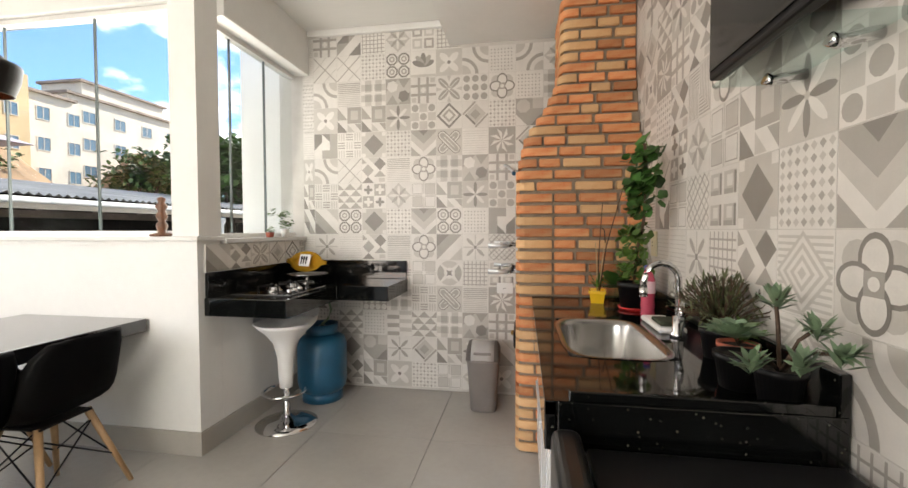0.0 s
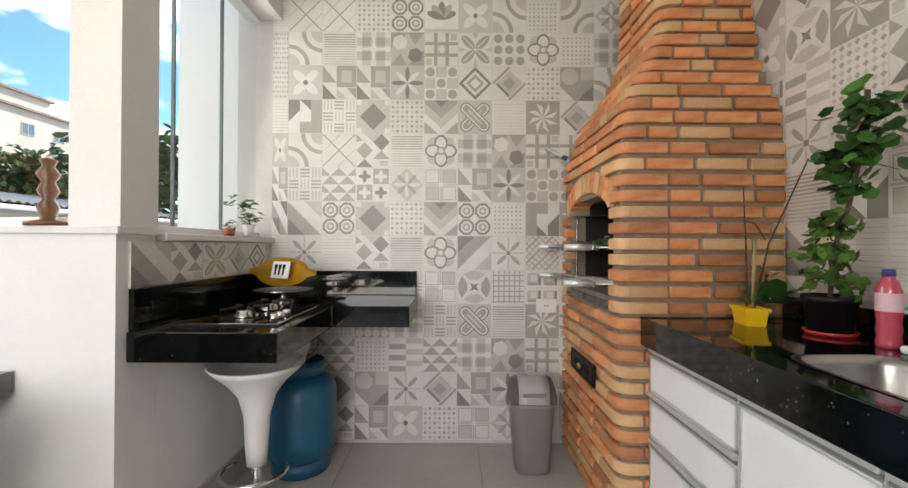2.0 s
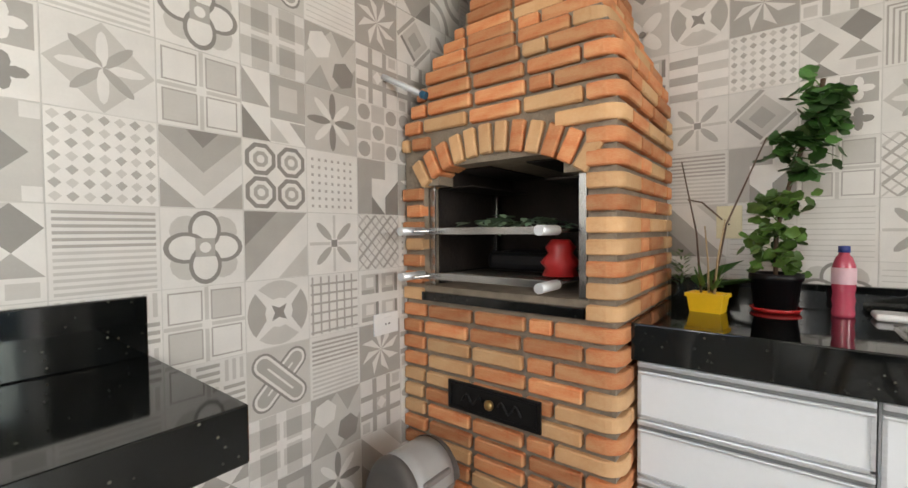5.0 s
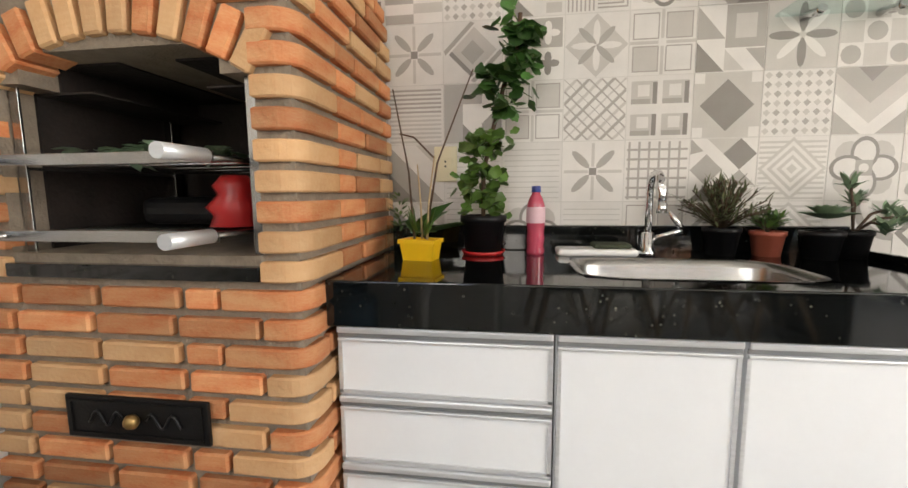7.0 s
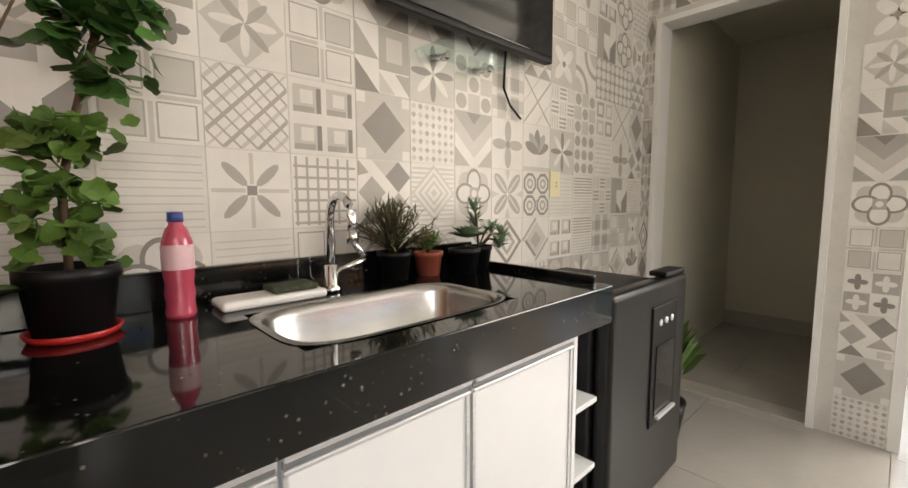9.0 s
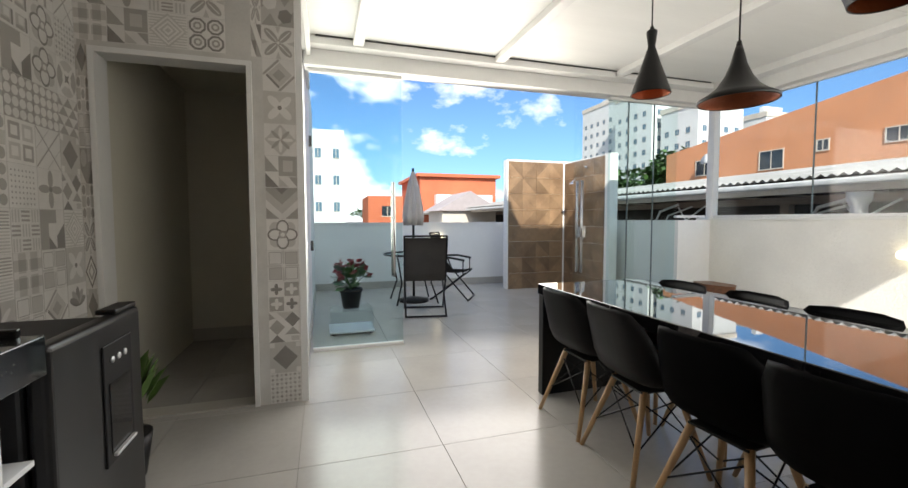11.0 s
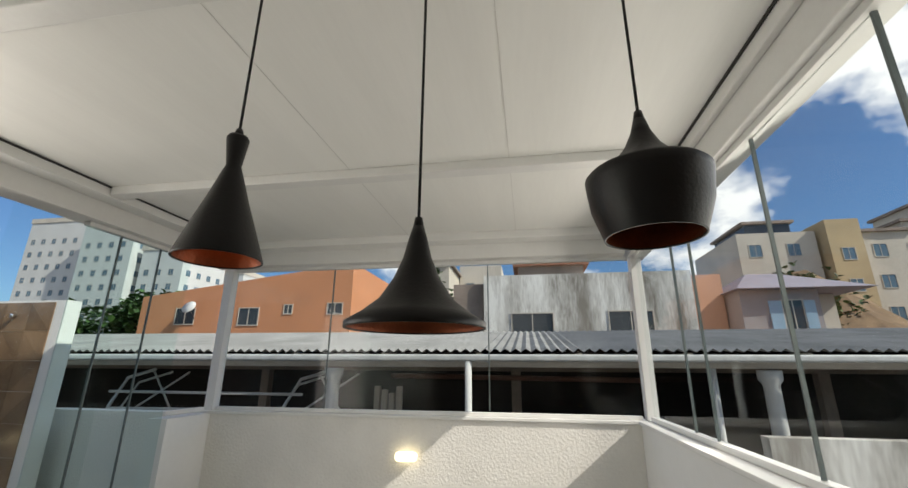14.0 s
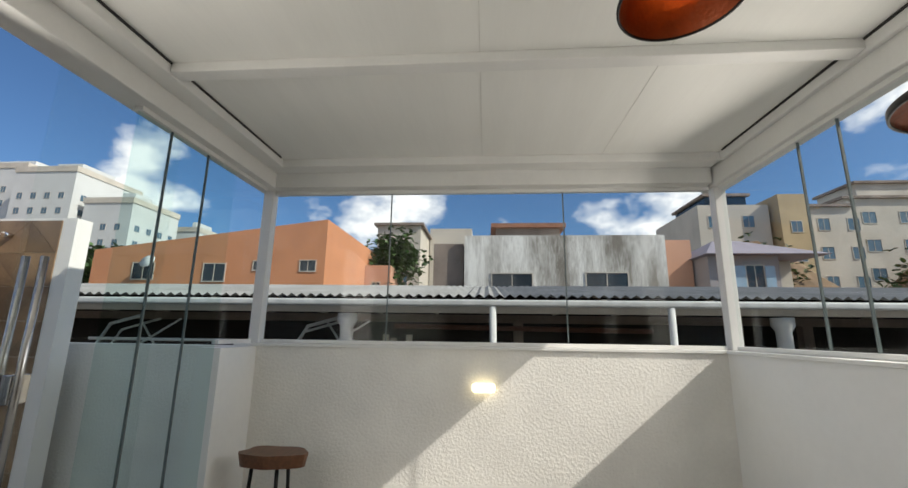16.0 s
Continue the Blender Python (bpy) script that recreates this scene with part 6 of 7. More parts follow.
def corner_mesh(a, b, material):
    """A bullnose corner brick: a along local x, b along local y, rounded at the outer corner (0, 0)."""
    key = (round(a, 3), round(b, 3), material.name)
    if key not in corner_cache:
        bm = bmesh.new()
        r = 0.06
        pts = [(r - r * math.sin(t), r - r * math.cos(t)) for t in np.linspace(0, math.pi / 2, 7)]
        outline = [(a, 0.0)] + pts + [(0.0, b), (0.06, b), (a, 0.06)]
        lo = [bm.verts.new((*p, 0.0)) for p in outline]
        hi = [bm.verts.new((*p, BH)) for p in outline]
        bm.faces.new(lo[::-1]), bm.faces.new(hi)
        m = len(outline)
        for k in range(m):
            bm.faces.new((lo[k], lo[(k + 1) % m], hi[(k + 1) % m], hi[k]))
        bmesh.ops.recalc_face_normals(bm, faces=bm.faces[:])
        bmesh.ops.bevel(bm, geom=[e for e in bm.edges if abs(e.verts[0].co.z - e.verts[1].co.z) < 1e-6], offset=0.004, segments=1, affect="EDGES")
        corner_cache[key] = mesh_of(bm, material, "brick")
    return corner_cache[key]


rb_ = random.Random(21)


def clay():
    return BRICKPALE if rb_.random() < 0.22 else BRICK


def place(me, m):
    ob = new("brick", me)
    ob.parent = bbq
    ob.matrix_basis = m
    return ob


def run(a0, a1, z, put, shift):
    """Stretchers along one face from a0 to a1, with joints; put(start, length)."""
    L, J = 0.192, 0.018
    a = a0 - shift
    while a < a1 - 0.012:
        s0, s1 = max(a, a0), min(a + L, a1)
        if s1 - s0 > 0.03:
            put(s0, s1 - s0)
        a += L + J


ARCH_OUT = 0.105
for k in range(n_course):
    z = k * COURSE + 0.009
    zm = z + BH / 2
    if zm + BH / 2 > SLAB:
        break
    X, Y0, Y1 = face_x(zm), face_y0(zm), face_y1(zm)
    long_front = k % 2 == 0
    ca, cb = (0.195, 0.10) if long_front else (0.10, 0.195)
    # corner brick: local x runs along the side face (+x), local y along the front (+y)
    jamb_only = OZ0 - 0.03 < zm < CROWN + ARCH_OUT
    fl_ = 0.10 if jamb_only and zm < SPRING + 0.06 else cb
    place(corner_mesh(0.10 if fl_ == 0.195 else 0.195, fl_, BRICKPALE if rb_.random() < 0.45 else BRICK), pose(X, Y0, z))
    side0 = X + (0.10 if fl_ == 0.195 else 0.195) + 0.014
    run(side0, RIGHT - 0.006, z, lambda s, l: place(brick_mesh(l, BH, 0.05, clay()), pose(s, Y0 + rb_.uniform(-0.001, 0.003), z)), rb_.uniform(0, 0.1))
    segs = [(Y0 + fl_ + 0.014, Y1)]
    if jamb_only:
        mid = (OY0 + OY1) / 2
        half = (OY1 - OY0) / 2
        if zm < SPRING - 0.01:
            hw = half
        else:
            rad_o = (half ** 2 + (CROWN - SPRING) ** 2) / (2 * (CROWN - SPRING)) + ARCH_OUT
            cz = CROWN + ARCH_OUT - rad_o
            hw = math.sqrt(max(rad_o ** 2 - (max(zm - BH / 2, SPRING) - cz) ** 2, 0.0)) + 0.012
        segs = [(Y0 + fl_ + 0.014, mid - hw), (mid + hw, Y1)]
    for a, b in segs:
        if b - a > 0.03:
            run(a, b, z, lambda s, l: place(brick_mesh(l, BH, 0.05, clay()), pose(X + rb_.uniform(-0.002, 0.003), s + l, z, 0, 0, -90)), (k % 2) * 0.1 + rb_.uniform(0, 0.02))
# arch of upright bricks
half, mid, rise = (OY1 - OY0) / 2, (OY0 + OY1) / 2, CROWN - SPRING
rad = (half * half + rise * rise) / (2 * rise)
span = math.asin(half / rad)
n_arch = 12
for k in range(n_arch):
    a = -span + 2 * span * (k + 0.5) / n_arch
    cy, cz = mid + rad * math.sin(a), CROWN - rad + rad * math.cos(a)
    place(brick_mesh(0.046, 0.1, 0.1, BRICKPALE if rb_.random() < 0.5 else BRICK), pose(-0.004, cy, cz, 0, 0, 0) @ pose(0, 0, 0, -math.degrees(a), 0, 0) @ pose(0, 0.023, 0, 0, 0, -90))

ash = thing("ash_drawer", "black cast iron ash drawer with brass knob", "drawer")
part("plate", rbox(-0.018, 2.655, 0.522, -0.008, 3.02, 0.625, 0.003), BLACKMETAL, ash)
part("raised_border", boxes((-0.022, 2.668, 0.532, -0.0185, 3.007, 0.538), (-0.022, 2.668, 0.609, -0.0185, 3.007, 0.615), (-0.022, 2.668, 0.539, -0.0185, 2.674, 0.608), (-0.022, 3.001, 0.539, -0.0185, 3.007, 0.608)), BLACKMETAL, ash)
for s_ in (-1, 1):
    part("scroll", tube([(-0.021, 2.838 + s_ * (0.03 + 0.011 * t), 0.575 + 0.016 * math.sin(t * 1.3)) for t in np.linspace(0, 8, 22)], 0.003, 6), FRIDGE, ash)
part("knob", lathe([(0.0, 0.0), (0.014, 0.002), (0.018, 0.012), (0.012, 0.022), (0.0, 0.025)], 16), mat("worn brass", (0.40, 0.26, 0.10), 0.35, metal=0.8, vary=0.3), ash, "worn brass knob").matrix_local = pose(-0.018, 2.838, 0.575, 0, -90, 0)

for zr, dz in ((1.155, 0.0), (0.995, 0.004)):
    g = thing("grill_rack", "stainless steel grill rack with tubular handles", "grill", "racks in the barbecue")
    for y in (2.60, 3.08):
        part("side_rod", tube([(-0.13, y, zr), (0.50, y, zr)], 0.006, 8), STEEL, g)
    part("front_bar", rbox(-0.05, 2.58, zr - 0.012, -0.038, 3.10, zr + 0.012, 0.002), STEEL, g)
    bm = bmesh.new()
    for k in range(22):
        y = 2.605 + 0.47 * k / 21
        tube([(-0.035, y, zr), (0.5, y, zr)], 0.0022, 5, bm)
    for x in (0.08, 0.2, 0.32, 0.44):
        tube([(x, 2.60, zr - 0.005), (x, 3.08, zr - 0.005)], 0.003, 5, bm)
    part("wires", bm, STEEL, g)
    for y in (2.585, 3.10):
        part("handle", tube([(-0.055, y, zr + dz), (-0.17, y, zr + dz)], 0.0145, 14), ALUM, g, "brushed tubular handle")
up = thing("rack_stand", "upright notched stainless rack supports", "rack stand")
for x in (0.04, 0.48):
    for y in (2.545, 3.135):
        part("upright", rbox(x, y - 0.012, 0.928, x + 0.006, y + 0.012, 1.33, 0.001), STEEL, up)
for z in (1.145, 0.985):
    for y in (2.545, 3.135):
        part("ledge", rbox(0.047, y - 0.01, z - 0.005, 0.478, y + 0.01, z + 0.002, 0.001), STEEL, up)
bag = solid("red_bag", lathe([(0.0, 1.004), (0.06, 1.006), (0.05, 1.03), (0.066, 1.05), (0.04, 1.08), (0.05, 1.10), (0.03, 1.125), (0.0, 1.115)], 9, 0.12, 2.65), RED, "crumpled red plastic bag on the rack", "bag")
herbs = bmesh.new()
rh = random.Random(3)
for _ in range(26):
    frond_clump(herbs, (rh.uniform(0.05, 0.35), rh.uniform(2.7, 3.0), 1.17 + rh.uniform(0, 0.03)), 0.02, 2, rh, 0.05)
solid("herb_bunch", herbs, LEAFGREY, "loose grey-green herbs on the upper rack", "herbs")
solid("charcoal_bag", rbox(0.2, 2.68, 1.0, 0.45, 3.0, 1.075, 0.03, 3), BLACKPLAST, "black bag lying on the lower rack", "bag")

# ---- patterned tiles ----
def quad(bm, pts, mi, z):
    """One flat figure of the glaze, in tile units from 0 to 1, z above the ground shade."""
    if isinstance(z, int):
        z = 0.0006 * z
    bm.faces.new([bm.verts.new((p[0] * TS, -z, p[1] * TS)) for p in pts]).material_index = mi


TS = 0.1985


def disc(cx, cy, r, n=14, a0=0.0, sx=1.0, sy=1.0, rot=0.0):
    out = []
    for k in range(n):
        a = a0 + 2 * math.pi * k / n
        x, y = r * sx * math.cos(a), r * sy * math.sin(a)
        out.append((cx + x * math.cos(rot) - y * math.sin(rot), cy + x * math.sin(rot) + y * math.cos(rot)))
    return out


def bar(x0, y0, x1, y1, w):
    d = math.hypot(x1 - x0, y1 - y0)
    ux, uy = -(y1 - y0) / d * w / 2, (x1 - x0) / d * w / 2
    return [(x0 + ux, y0 + uy), (x0 - ux, y0 - uy), (x1 - ux, y1 - uy), (x1 + ux, y1 + uy)]


def rect(x0, y0, x1, y1):
    return [(x0, y0), (x1, y0), (x1, y1), (x0, y1)]


def design(kind):
    """Figures of one tile: the ground's shade and rows of (outline, shade, layer)."""
    f, ground = [], 0
    if kind == "plain":
        f = [(rect(0.04, 0.06 + 0.09 * k, 0.96, 0.075 + 0.09 * k), 1, 1) for k in range(10)]
    elif kind == "diamond":
        ground = 1
        f = [([(0.5, 0.1), (0.9, 0.5), (0.5, 0.9), (0.1, 0.5)], 3, 1)] + [(rect(*r), 0, 1) for r in ((0, 0, 0.16, 0.16), (0.84, 0, 1, 0.16), (0, 0.84, 0.16, 1), (0.84, 0.84, 1, 1))]
    elif kind == "pinwheel":
        for i in (0, 1):
            for j in (0, 1):
                x, y = 0.5 * i, 0.5 * j
                f.append((([(x, y), (x + 0.5, y), (x, y + 0.5)] if (i + j) % 2 else [(x + 0.5, y + 0.5), (x + 0.5, y), (x, y + 0.5)]), 2 + (i == j), 1))
    elif kind == "petal":
        ground = 1
        f = [(disc(0.5 + 0.24 * math.cos(a), 0.5 + 0.24 * math.sin(a), 0.25, 14, 0, 1, 0.5, a), 0, 1) for a in (0.785, 2.356, 3.927, 5.498)] + [(disc(0.5, 0.5, 0.07), 3, 2)]
    elif kind == "petal_dark":
        f = [(disc(0.5 + 0.25 * math.cos(a), 0.5 + 0.25 * math.sin(a), 0.23, 14, 0, 1, 0.45, a), 2, 1) for a in (0, 1.571, 3.142, 4.712)] + [(disc(0.5, 0.5, 0.07), 3, 2)]
    elif kind == "four_rings":
        for i in (0.26, 0.74):
            for j in (0.26, 0.74):
                f += [(disc(i, j, 0.245, 8, 0.39), 3, 1), (disc(i, j, 0.18, 8, 0.39), 0, 2), (disc(i, j, 0.12, 8, 0.39), 2, 3), (disc(i, j, 0.06, 8, 0.39), 0, 4)]
    elif kind == "chain":
        f = [(disc(0.5 + 0.3 * math.cos(a), 0.5 + 0.3 * math.sin(a), 0.2, 12), 1, 1) for a in (0.785, 2.356, 3.927, 5.498)]
        for k, a in enumerate((0, 1.571, 3.142, 4.712)):
            f += [(disc(0.5 + 0.23 * math.cos(a), 0.5 + 0.23 * math.sin(a), r, 18, 0, 1, 0.8, a), c, 2 + 2 * k + l_) for r, c, l_ in ((0.25, 3, 0), (0.19, 0, 1))]
        f += [(rect(0.38, 0.38, 0.62, 0.62), 2, 11), (disc(0.5, 0.5, 0.07), 0, 12)]
    elif kind == "arrow":
        f = [([(0, 0.62), (0, 1), (1, 1), (1, 0.62), (0.5, 0.16)], 1, 1), ([(0.0, 0.92), (0.5, 0.46), (1, 0.92), (1, 1), (0, 1)], 2, 2), ([(0.3, 1), (0.7, 1), (0.5, 0.78)], 3, 3), ([(0, 0), (0.4, 0), (0, 0.36)], 2, 1), ([(1, 0), (0.6, 0), (1, 0.36)], 2, 1)]
    elif kind == "circles":
        ground = 2
        f = [(disc(0.125 + 0.25 * i, 0.125 + 0.25 * j, 0.115, 10), 0, 1) for i in range(4) for j in range(4)]
    elif kind == "circles_dark":
        f = [(disc(0.17 + 0.33 * i, 0.17 + 0.33 * j, 0.13, 12), 2, 1) for i in range(3) for j in range(3)]
    elif kind == "grid":
        f = [(rect(0.05 + 0.155 * k, 0.03, 0.085 + 0.155 * k, 0.97), 2, 1) for k in range(6)] + [(rect(0.03, 0.05 + 0.155 * k, 0.97, 0.085 + 0.155 * k), 2, 2) for k in range(6)]
    elif kind == "knot":
        ground = 1
        for s_, base in ((1, 1), (-1, 5)):
            for w, c, l_ in ((0.36, 3, 0), (0.29, 0, 1), (0.21, 2, 2)):
                f.append((bar(0.24, 0.5 - s_ * 0.26, 0.76, 0.5 + s_ * 0.26, w), c, base + l_ + 0.5))
                f += [(disc(cx, 0.5 + s_ * (cx - 0.5), w / 2, 16), c, base + l_ + (0.0 if cx < 0.5 else 0.25)) for cx in (0.24, 0.76)]
            f.append((bar(0.3, 0.5 - s_ * 0.2, 0.7, 0.5 + s_ * 0.2, 0.03), 0, base + 3))
    elif kind == "plaid":
        f = [(rect(0.16, 0, 0.42, 1), 1, 1), (rect(0.58, 0, 0.84, 1), 1, 1), (rect(0, 0.16, 1, 0.42), 1, 2), (rect(0, 0.58, 1, 0.84), 1, 2)] + [(rect(a, b, a + 0.26, b + 0.26), 2, 3) for a in (0.16, 0.58) for b in (0.16, 0.58)] + [(rect(0.47, 0, 0.53, 1), 0, 4), (rect(0, 0.47, 1, 0.53), 0, 4)]
    elif kind == "concentric":
        for k in range(6):
            a = 0.03 + 0.08 * k
            f.append((rect(a, a, 1 - a, 1 - a), 2 if k % 2 == 0 else 0, k + 1))
    elif kind == "cross":
        f = [(bar(0, 0, 1, 1, 0.1), 2, 1), (bar(0, 1, 1, 0, 0.1), 2, 2), (bar(0, 0.45, 0.55, 1, 0.04), 1, 1), (bar(0.45, 0, 1, 0.55, 0.04), 1, 1)]
    elif kind == "star_round":
        f = [(disc(0.5, 0.5, 0.485, 28), 0, 1)]
        for k, a in enumerate((0, 1.571, 3.142, 4.712)):
            f.append(([(0.5 + 0.48 * math.cos(a + t), 0.5 + 0.48 * math.sin(a + t)) for t in np.linspace(-0.72, 0.72, 9)] + [(0.5 + 0.22 * math.cos(a + t), 0.5 + 0.22 * math.sin(a + t)) for t in (0.45, 0, -0.45)], 2 if k % 2 == 0 else 1, 2))
        f.append(([(0.62, 0.62), (0.5, 0.57), (0.38, 0.62), (0.43, 0.5), (0.38, 0.38), (0.5, 0.43), (0.62, 0.38), (0.57, 0.5)], 3, 3))
    elif kind == "burst":
        ground = 1
        f = [(disc(0.5 + 0.26 * math.cos(a), 0.5 + 0.26 * math.sin(a), 0.22, 10, 0, 1, 0.3, a), 0 if k % 2 else 3, 1 + k % 2) for k, a in enumerate(np.linspace(0, 2 * math.pi, 9)[:-1])]
    elif kind == "leaf_star":
        f = [(disc(0.5 + 0.28 * math.cos(a), 0.5 + 0.28 * math.sin(a), 0.2, 10, 0, 1, 0.32, a), 2, 1) for a in (0.785, 2.356, 3.927, 5.498)] + [(bar(0.5, 0.58, 0.5, 0.97, 0.05), 1, 1), (bar(0.5, 0.03, 0.5, 0.42, 0.05), 1, 1), (bar(0.03, 0.5, 0.42, 0.5, 0.05), 1, 1), (bar(0.58, 0.5, 0.97, 0.5, 0.05), 1, 1), (rect(0.44, 0.44, 0.56, 0.56), 3, 2)]
    elif kind == "plus":
        f = [(rect(0.03, 0.03, 0.49, 0.49), 2, 1), (rect(0.51, 0.51, 0.97, 0.97), 2, 1)]
        for cx, cy, c in ((0.26, 0.26, 0), (0.74, 0.74, 0), (0.26, 0.74, 3), (0.74, 0.26, 3)):
            f += [(disc(cx + 0.09 * math.cos(a), cy + 0.09 * math.sin(a), 0.1, 8, 0, 1, 0.6, a), c, 2) for a in (0, 1.571, 3.142, 4.712)]
    elif kind == "steps":
        f = [([(0, 0), (0.33, 0), (0.33, 0.66), (0.66, 0.66), (0.66, 1), (0, 1)], 2, 1), (rect(0.66, 0, 1, 0.33), 3, 1), ([(0.33, 0), (0.66, 0), (0.33, 0.33)], 3, 1), ([(0.66, 0.33), (1, 0.33), (1, 0.66)], 3, 1)]
    elif kind == "half":
        f = [([(0, 0), (1, 0), (0, 1)], 2, 1), ([(0, 0), (0.5, 0), (0, 0.5)], 3, 2), ([(1, 1), (1, 0.5), (0.5, 1)], 1, 1)]
    elif kind == "arcs":
        for cx, cy, a0 in ((0, 0, 0), (1, 1, math.pi)):
            for r, c, l_ in ((0.62, 2, 1), (0.5, 0, 2), (0.34, 1, 3)):
                f.append(([(cx, cy)] + [(cx + r * math.cos(a0 + t), cy + r * math.sin(a0 + t)) for t in np.linspace(0, math.pi / 2, 9)], c, l_ if cx == 0 else l_ + 3))
    elif kind == "nested":
        for k, (r, c) in enumerate(((0.49, 3), (0.38, 0), (0.27, 2), (0.16, 0))):
            f.append(([(0.5, 0.5 - r), (0.5 + r, 0.5), (0.5, 0.5 + r), (0.5 - r, 0.5)], c, k + 1))
    elif kind == "triangles":
        for i in range(4):
            for j in range(4):
                x, y = i / 4, j / 4
                f.append(([(x, y), (x + 0.25, y), (x, y + 0.25)] if (i + j) % 2 else [(x + 0.25, y), (x + 0.25, y + 0.25), (x, y)], 2, 1))
    elif kind == "dots":
        f = [(rect(0.08 + 0.125 * i, 0.08 + 0.125 * j, 0.125 + 0.125 * i, 0.125 + 0.125 * j), 2, 1) for i in range(7) for j in range(7)]
    elif kind == "lattice":
        f = [(bar(max(0, -0.0 + k * 0.2 - 1), max(0, 1 - k * 0.2), min(1, k * 0.2), min(1, 2 - k * 0.2), 0.07), 1 if k % 2 else 2, 1) for k in range(1, 10)]
        f += [(bar(max(0, k * 0.2 - 1), min(1, k * 0.2), min(1, k * 0.2), max(0, k * 0.2 - 1), 0.04), 2, 2) for k in range(1, 10)]
    elif kind == "weave":
        for i in range(3):
            for j in range(3):
                for k in range(3):
                    x, y, o = i / 3, j / 3, 0.04 + 0.1 * k
                    f.append((rect(x + 0.02, y + o, x + 0.31, y + o + 0.05) if (i + j) % 2 else rect(x + o, y + 0.02, x + o + 0.05, y + 0.31), 1 + (i + j) % 2, 1))
    elif kind == "blocks":
        f = [(rect(0, 0.33 * j, 0.5, 0.33 * j + 0.16), 2, 1) for j in range(3)] + [(rect(0.5, 0.33 * j + 0.17, 1, 0.33 * j + 0.33), 1, 1) for j in range(3)]
    elif kind == "frame":
        f = [(rect(0.08, 0.08, 0.46, 0.46), 1, 1), (rect(0.54, 0.08, 0.92, 0.46), 2, 1), (rect(0.08, 0.54, 0.46, 0.92), 2, 1), (rect(0.54, 0.54, 0.92, 0.92), 1, 1)] + [(rect(a, b, a + 0.22, b + 0.22), 0, 2) for a in (0.16, 0.62) for b in (0.16, 0.62)]
    elif kind == "finecheck":
        f = [([(x, y + 0.06), (x + 0.055, y), (x + 0.11, y + 0.06), (x + 0.055, y + 0.11)], 2 if (i + j) % 2 else 1, 1) for i, x in enumerate(np.linspace(0.02, 0.87, 7)) for j, y in enumerate(np.linspace(0.02, 0.87, 7))]
    elif kind == "cells":
        f = [(rect(i / 3 + 0.01, j / 3 + 0.01, (i + 1) / 3 - 0.01, (j + 1) / 3 - 0.01), 1, 1) for i in range(3) for j in range(3) if (i + j) % 2]
        f += [(disc(0.17 + 0.33 * i, 0.17 + 0.33 * j, 0.14, 12), 2, 2) for i in range(3) for j in range(3) if (i + j) % 2 == 0]
    elif kind == "hexes":
        ground = 1
        f = [([(0, 0.5), (0.5, 1), (0, 1)], 2, 1), ([(1, 0.5), (0.5, 0), (1, 0)], 2, 1), ([(0.5, 1), (1, 1), (0.72, 0.62)], 2, 1), ([(0, 0), (0.5, 0), (0.28, 0.38)], 2, 1), (disc(0.27, 0.7, 0.23, 6, 0.3), 0, 2), (disc(0.73, 0.32, 0.23, 6, 0.3), 3, 2)]
    elif kind == "windmill":
        ground = 2
        for a in np.linspace(0, 2 * math.pi, 9)[:-1]:
            ca, sa, cb, sb = math.cos(a), math.sin(a), math.cos(a + 0.42), math.sin(a + 0.42)
            f.append(([(0.5, 0.5), (0.5 + 0.3 * ca, 0.5 + 0.3 * sa), (0.5 + 0.48 * cb, 0.5 + 0.48 * sb), (0.5 + 0.25 * cb, 0.5 + 0.25 * sb)], 0, 1))
    elif kind == "tee":
        f = [(rect(0.06, 0.06, 0.46, 0.40), 1, 1), (rect(0.54, 0.06, 0.94, 0.40), 1, 1), (rect(0.06, 0.56, 0.46, 0.92), 1, 1), (rect(0.54, 0.56, 0.94, 0.92), 1, 1)]
        f += [(rect(a, b, a + 0.3, b + 0.08), 2, 2) for a in (0.06, 0.54) for b in (0.06, 0.56)] + [(rect(a, b, a + 0.07, b + 0.34), 3, 2) for a in (0.39, 0.87) for b in (0.06, 0.56)] + [(rect(a + 0.1, b + 0.12, a + 0.28, b + 0.3), 0, 3) for a in (0.06, 0.54) for b in (0.06, 0.56)]
    elif kind == "panels":
        f = [(rect(a, b, a + 0.36, b + 0.36), 1 if a == b else 0, 2) for a in (0.07, 0.57) for b in (0.07, 0.57)] + [(rect(a, b, a + 0.4, b + 0.4), 2, 1) for a in (0.05, 0.55) for b in (0.05, 0.55)]
        f += [(rect(0.475, 0, 0.525, 1), 1, 1), (rect(0, 0.475, 1, 0.525), 1, 2), (rect(0.44, 0.44, 0.56, 0.56), 0, 3)]
    elif kind == "octo":
        ground = 2
        f = [(disc(0.28, 0.72, 0.26, 8, 0.39), 1, 1), ([(0.55, 0), (1, 0), (1, 0.45), (0.78, 0.28)], 3, 1), ([(0, 0), (0.42, 0), (0, 0.42)], 0, 1), (rect(0.62, 0.62, 1, 1), 1, 2)]
    elif kind == "diag":
        ground = 0
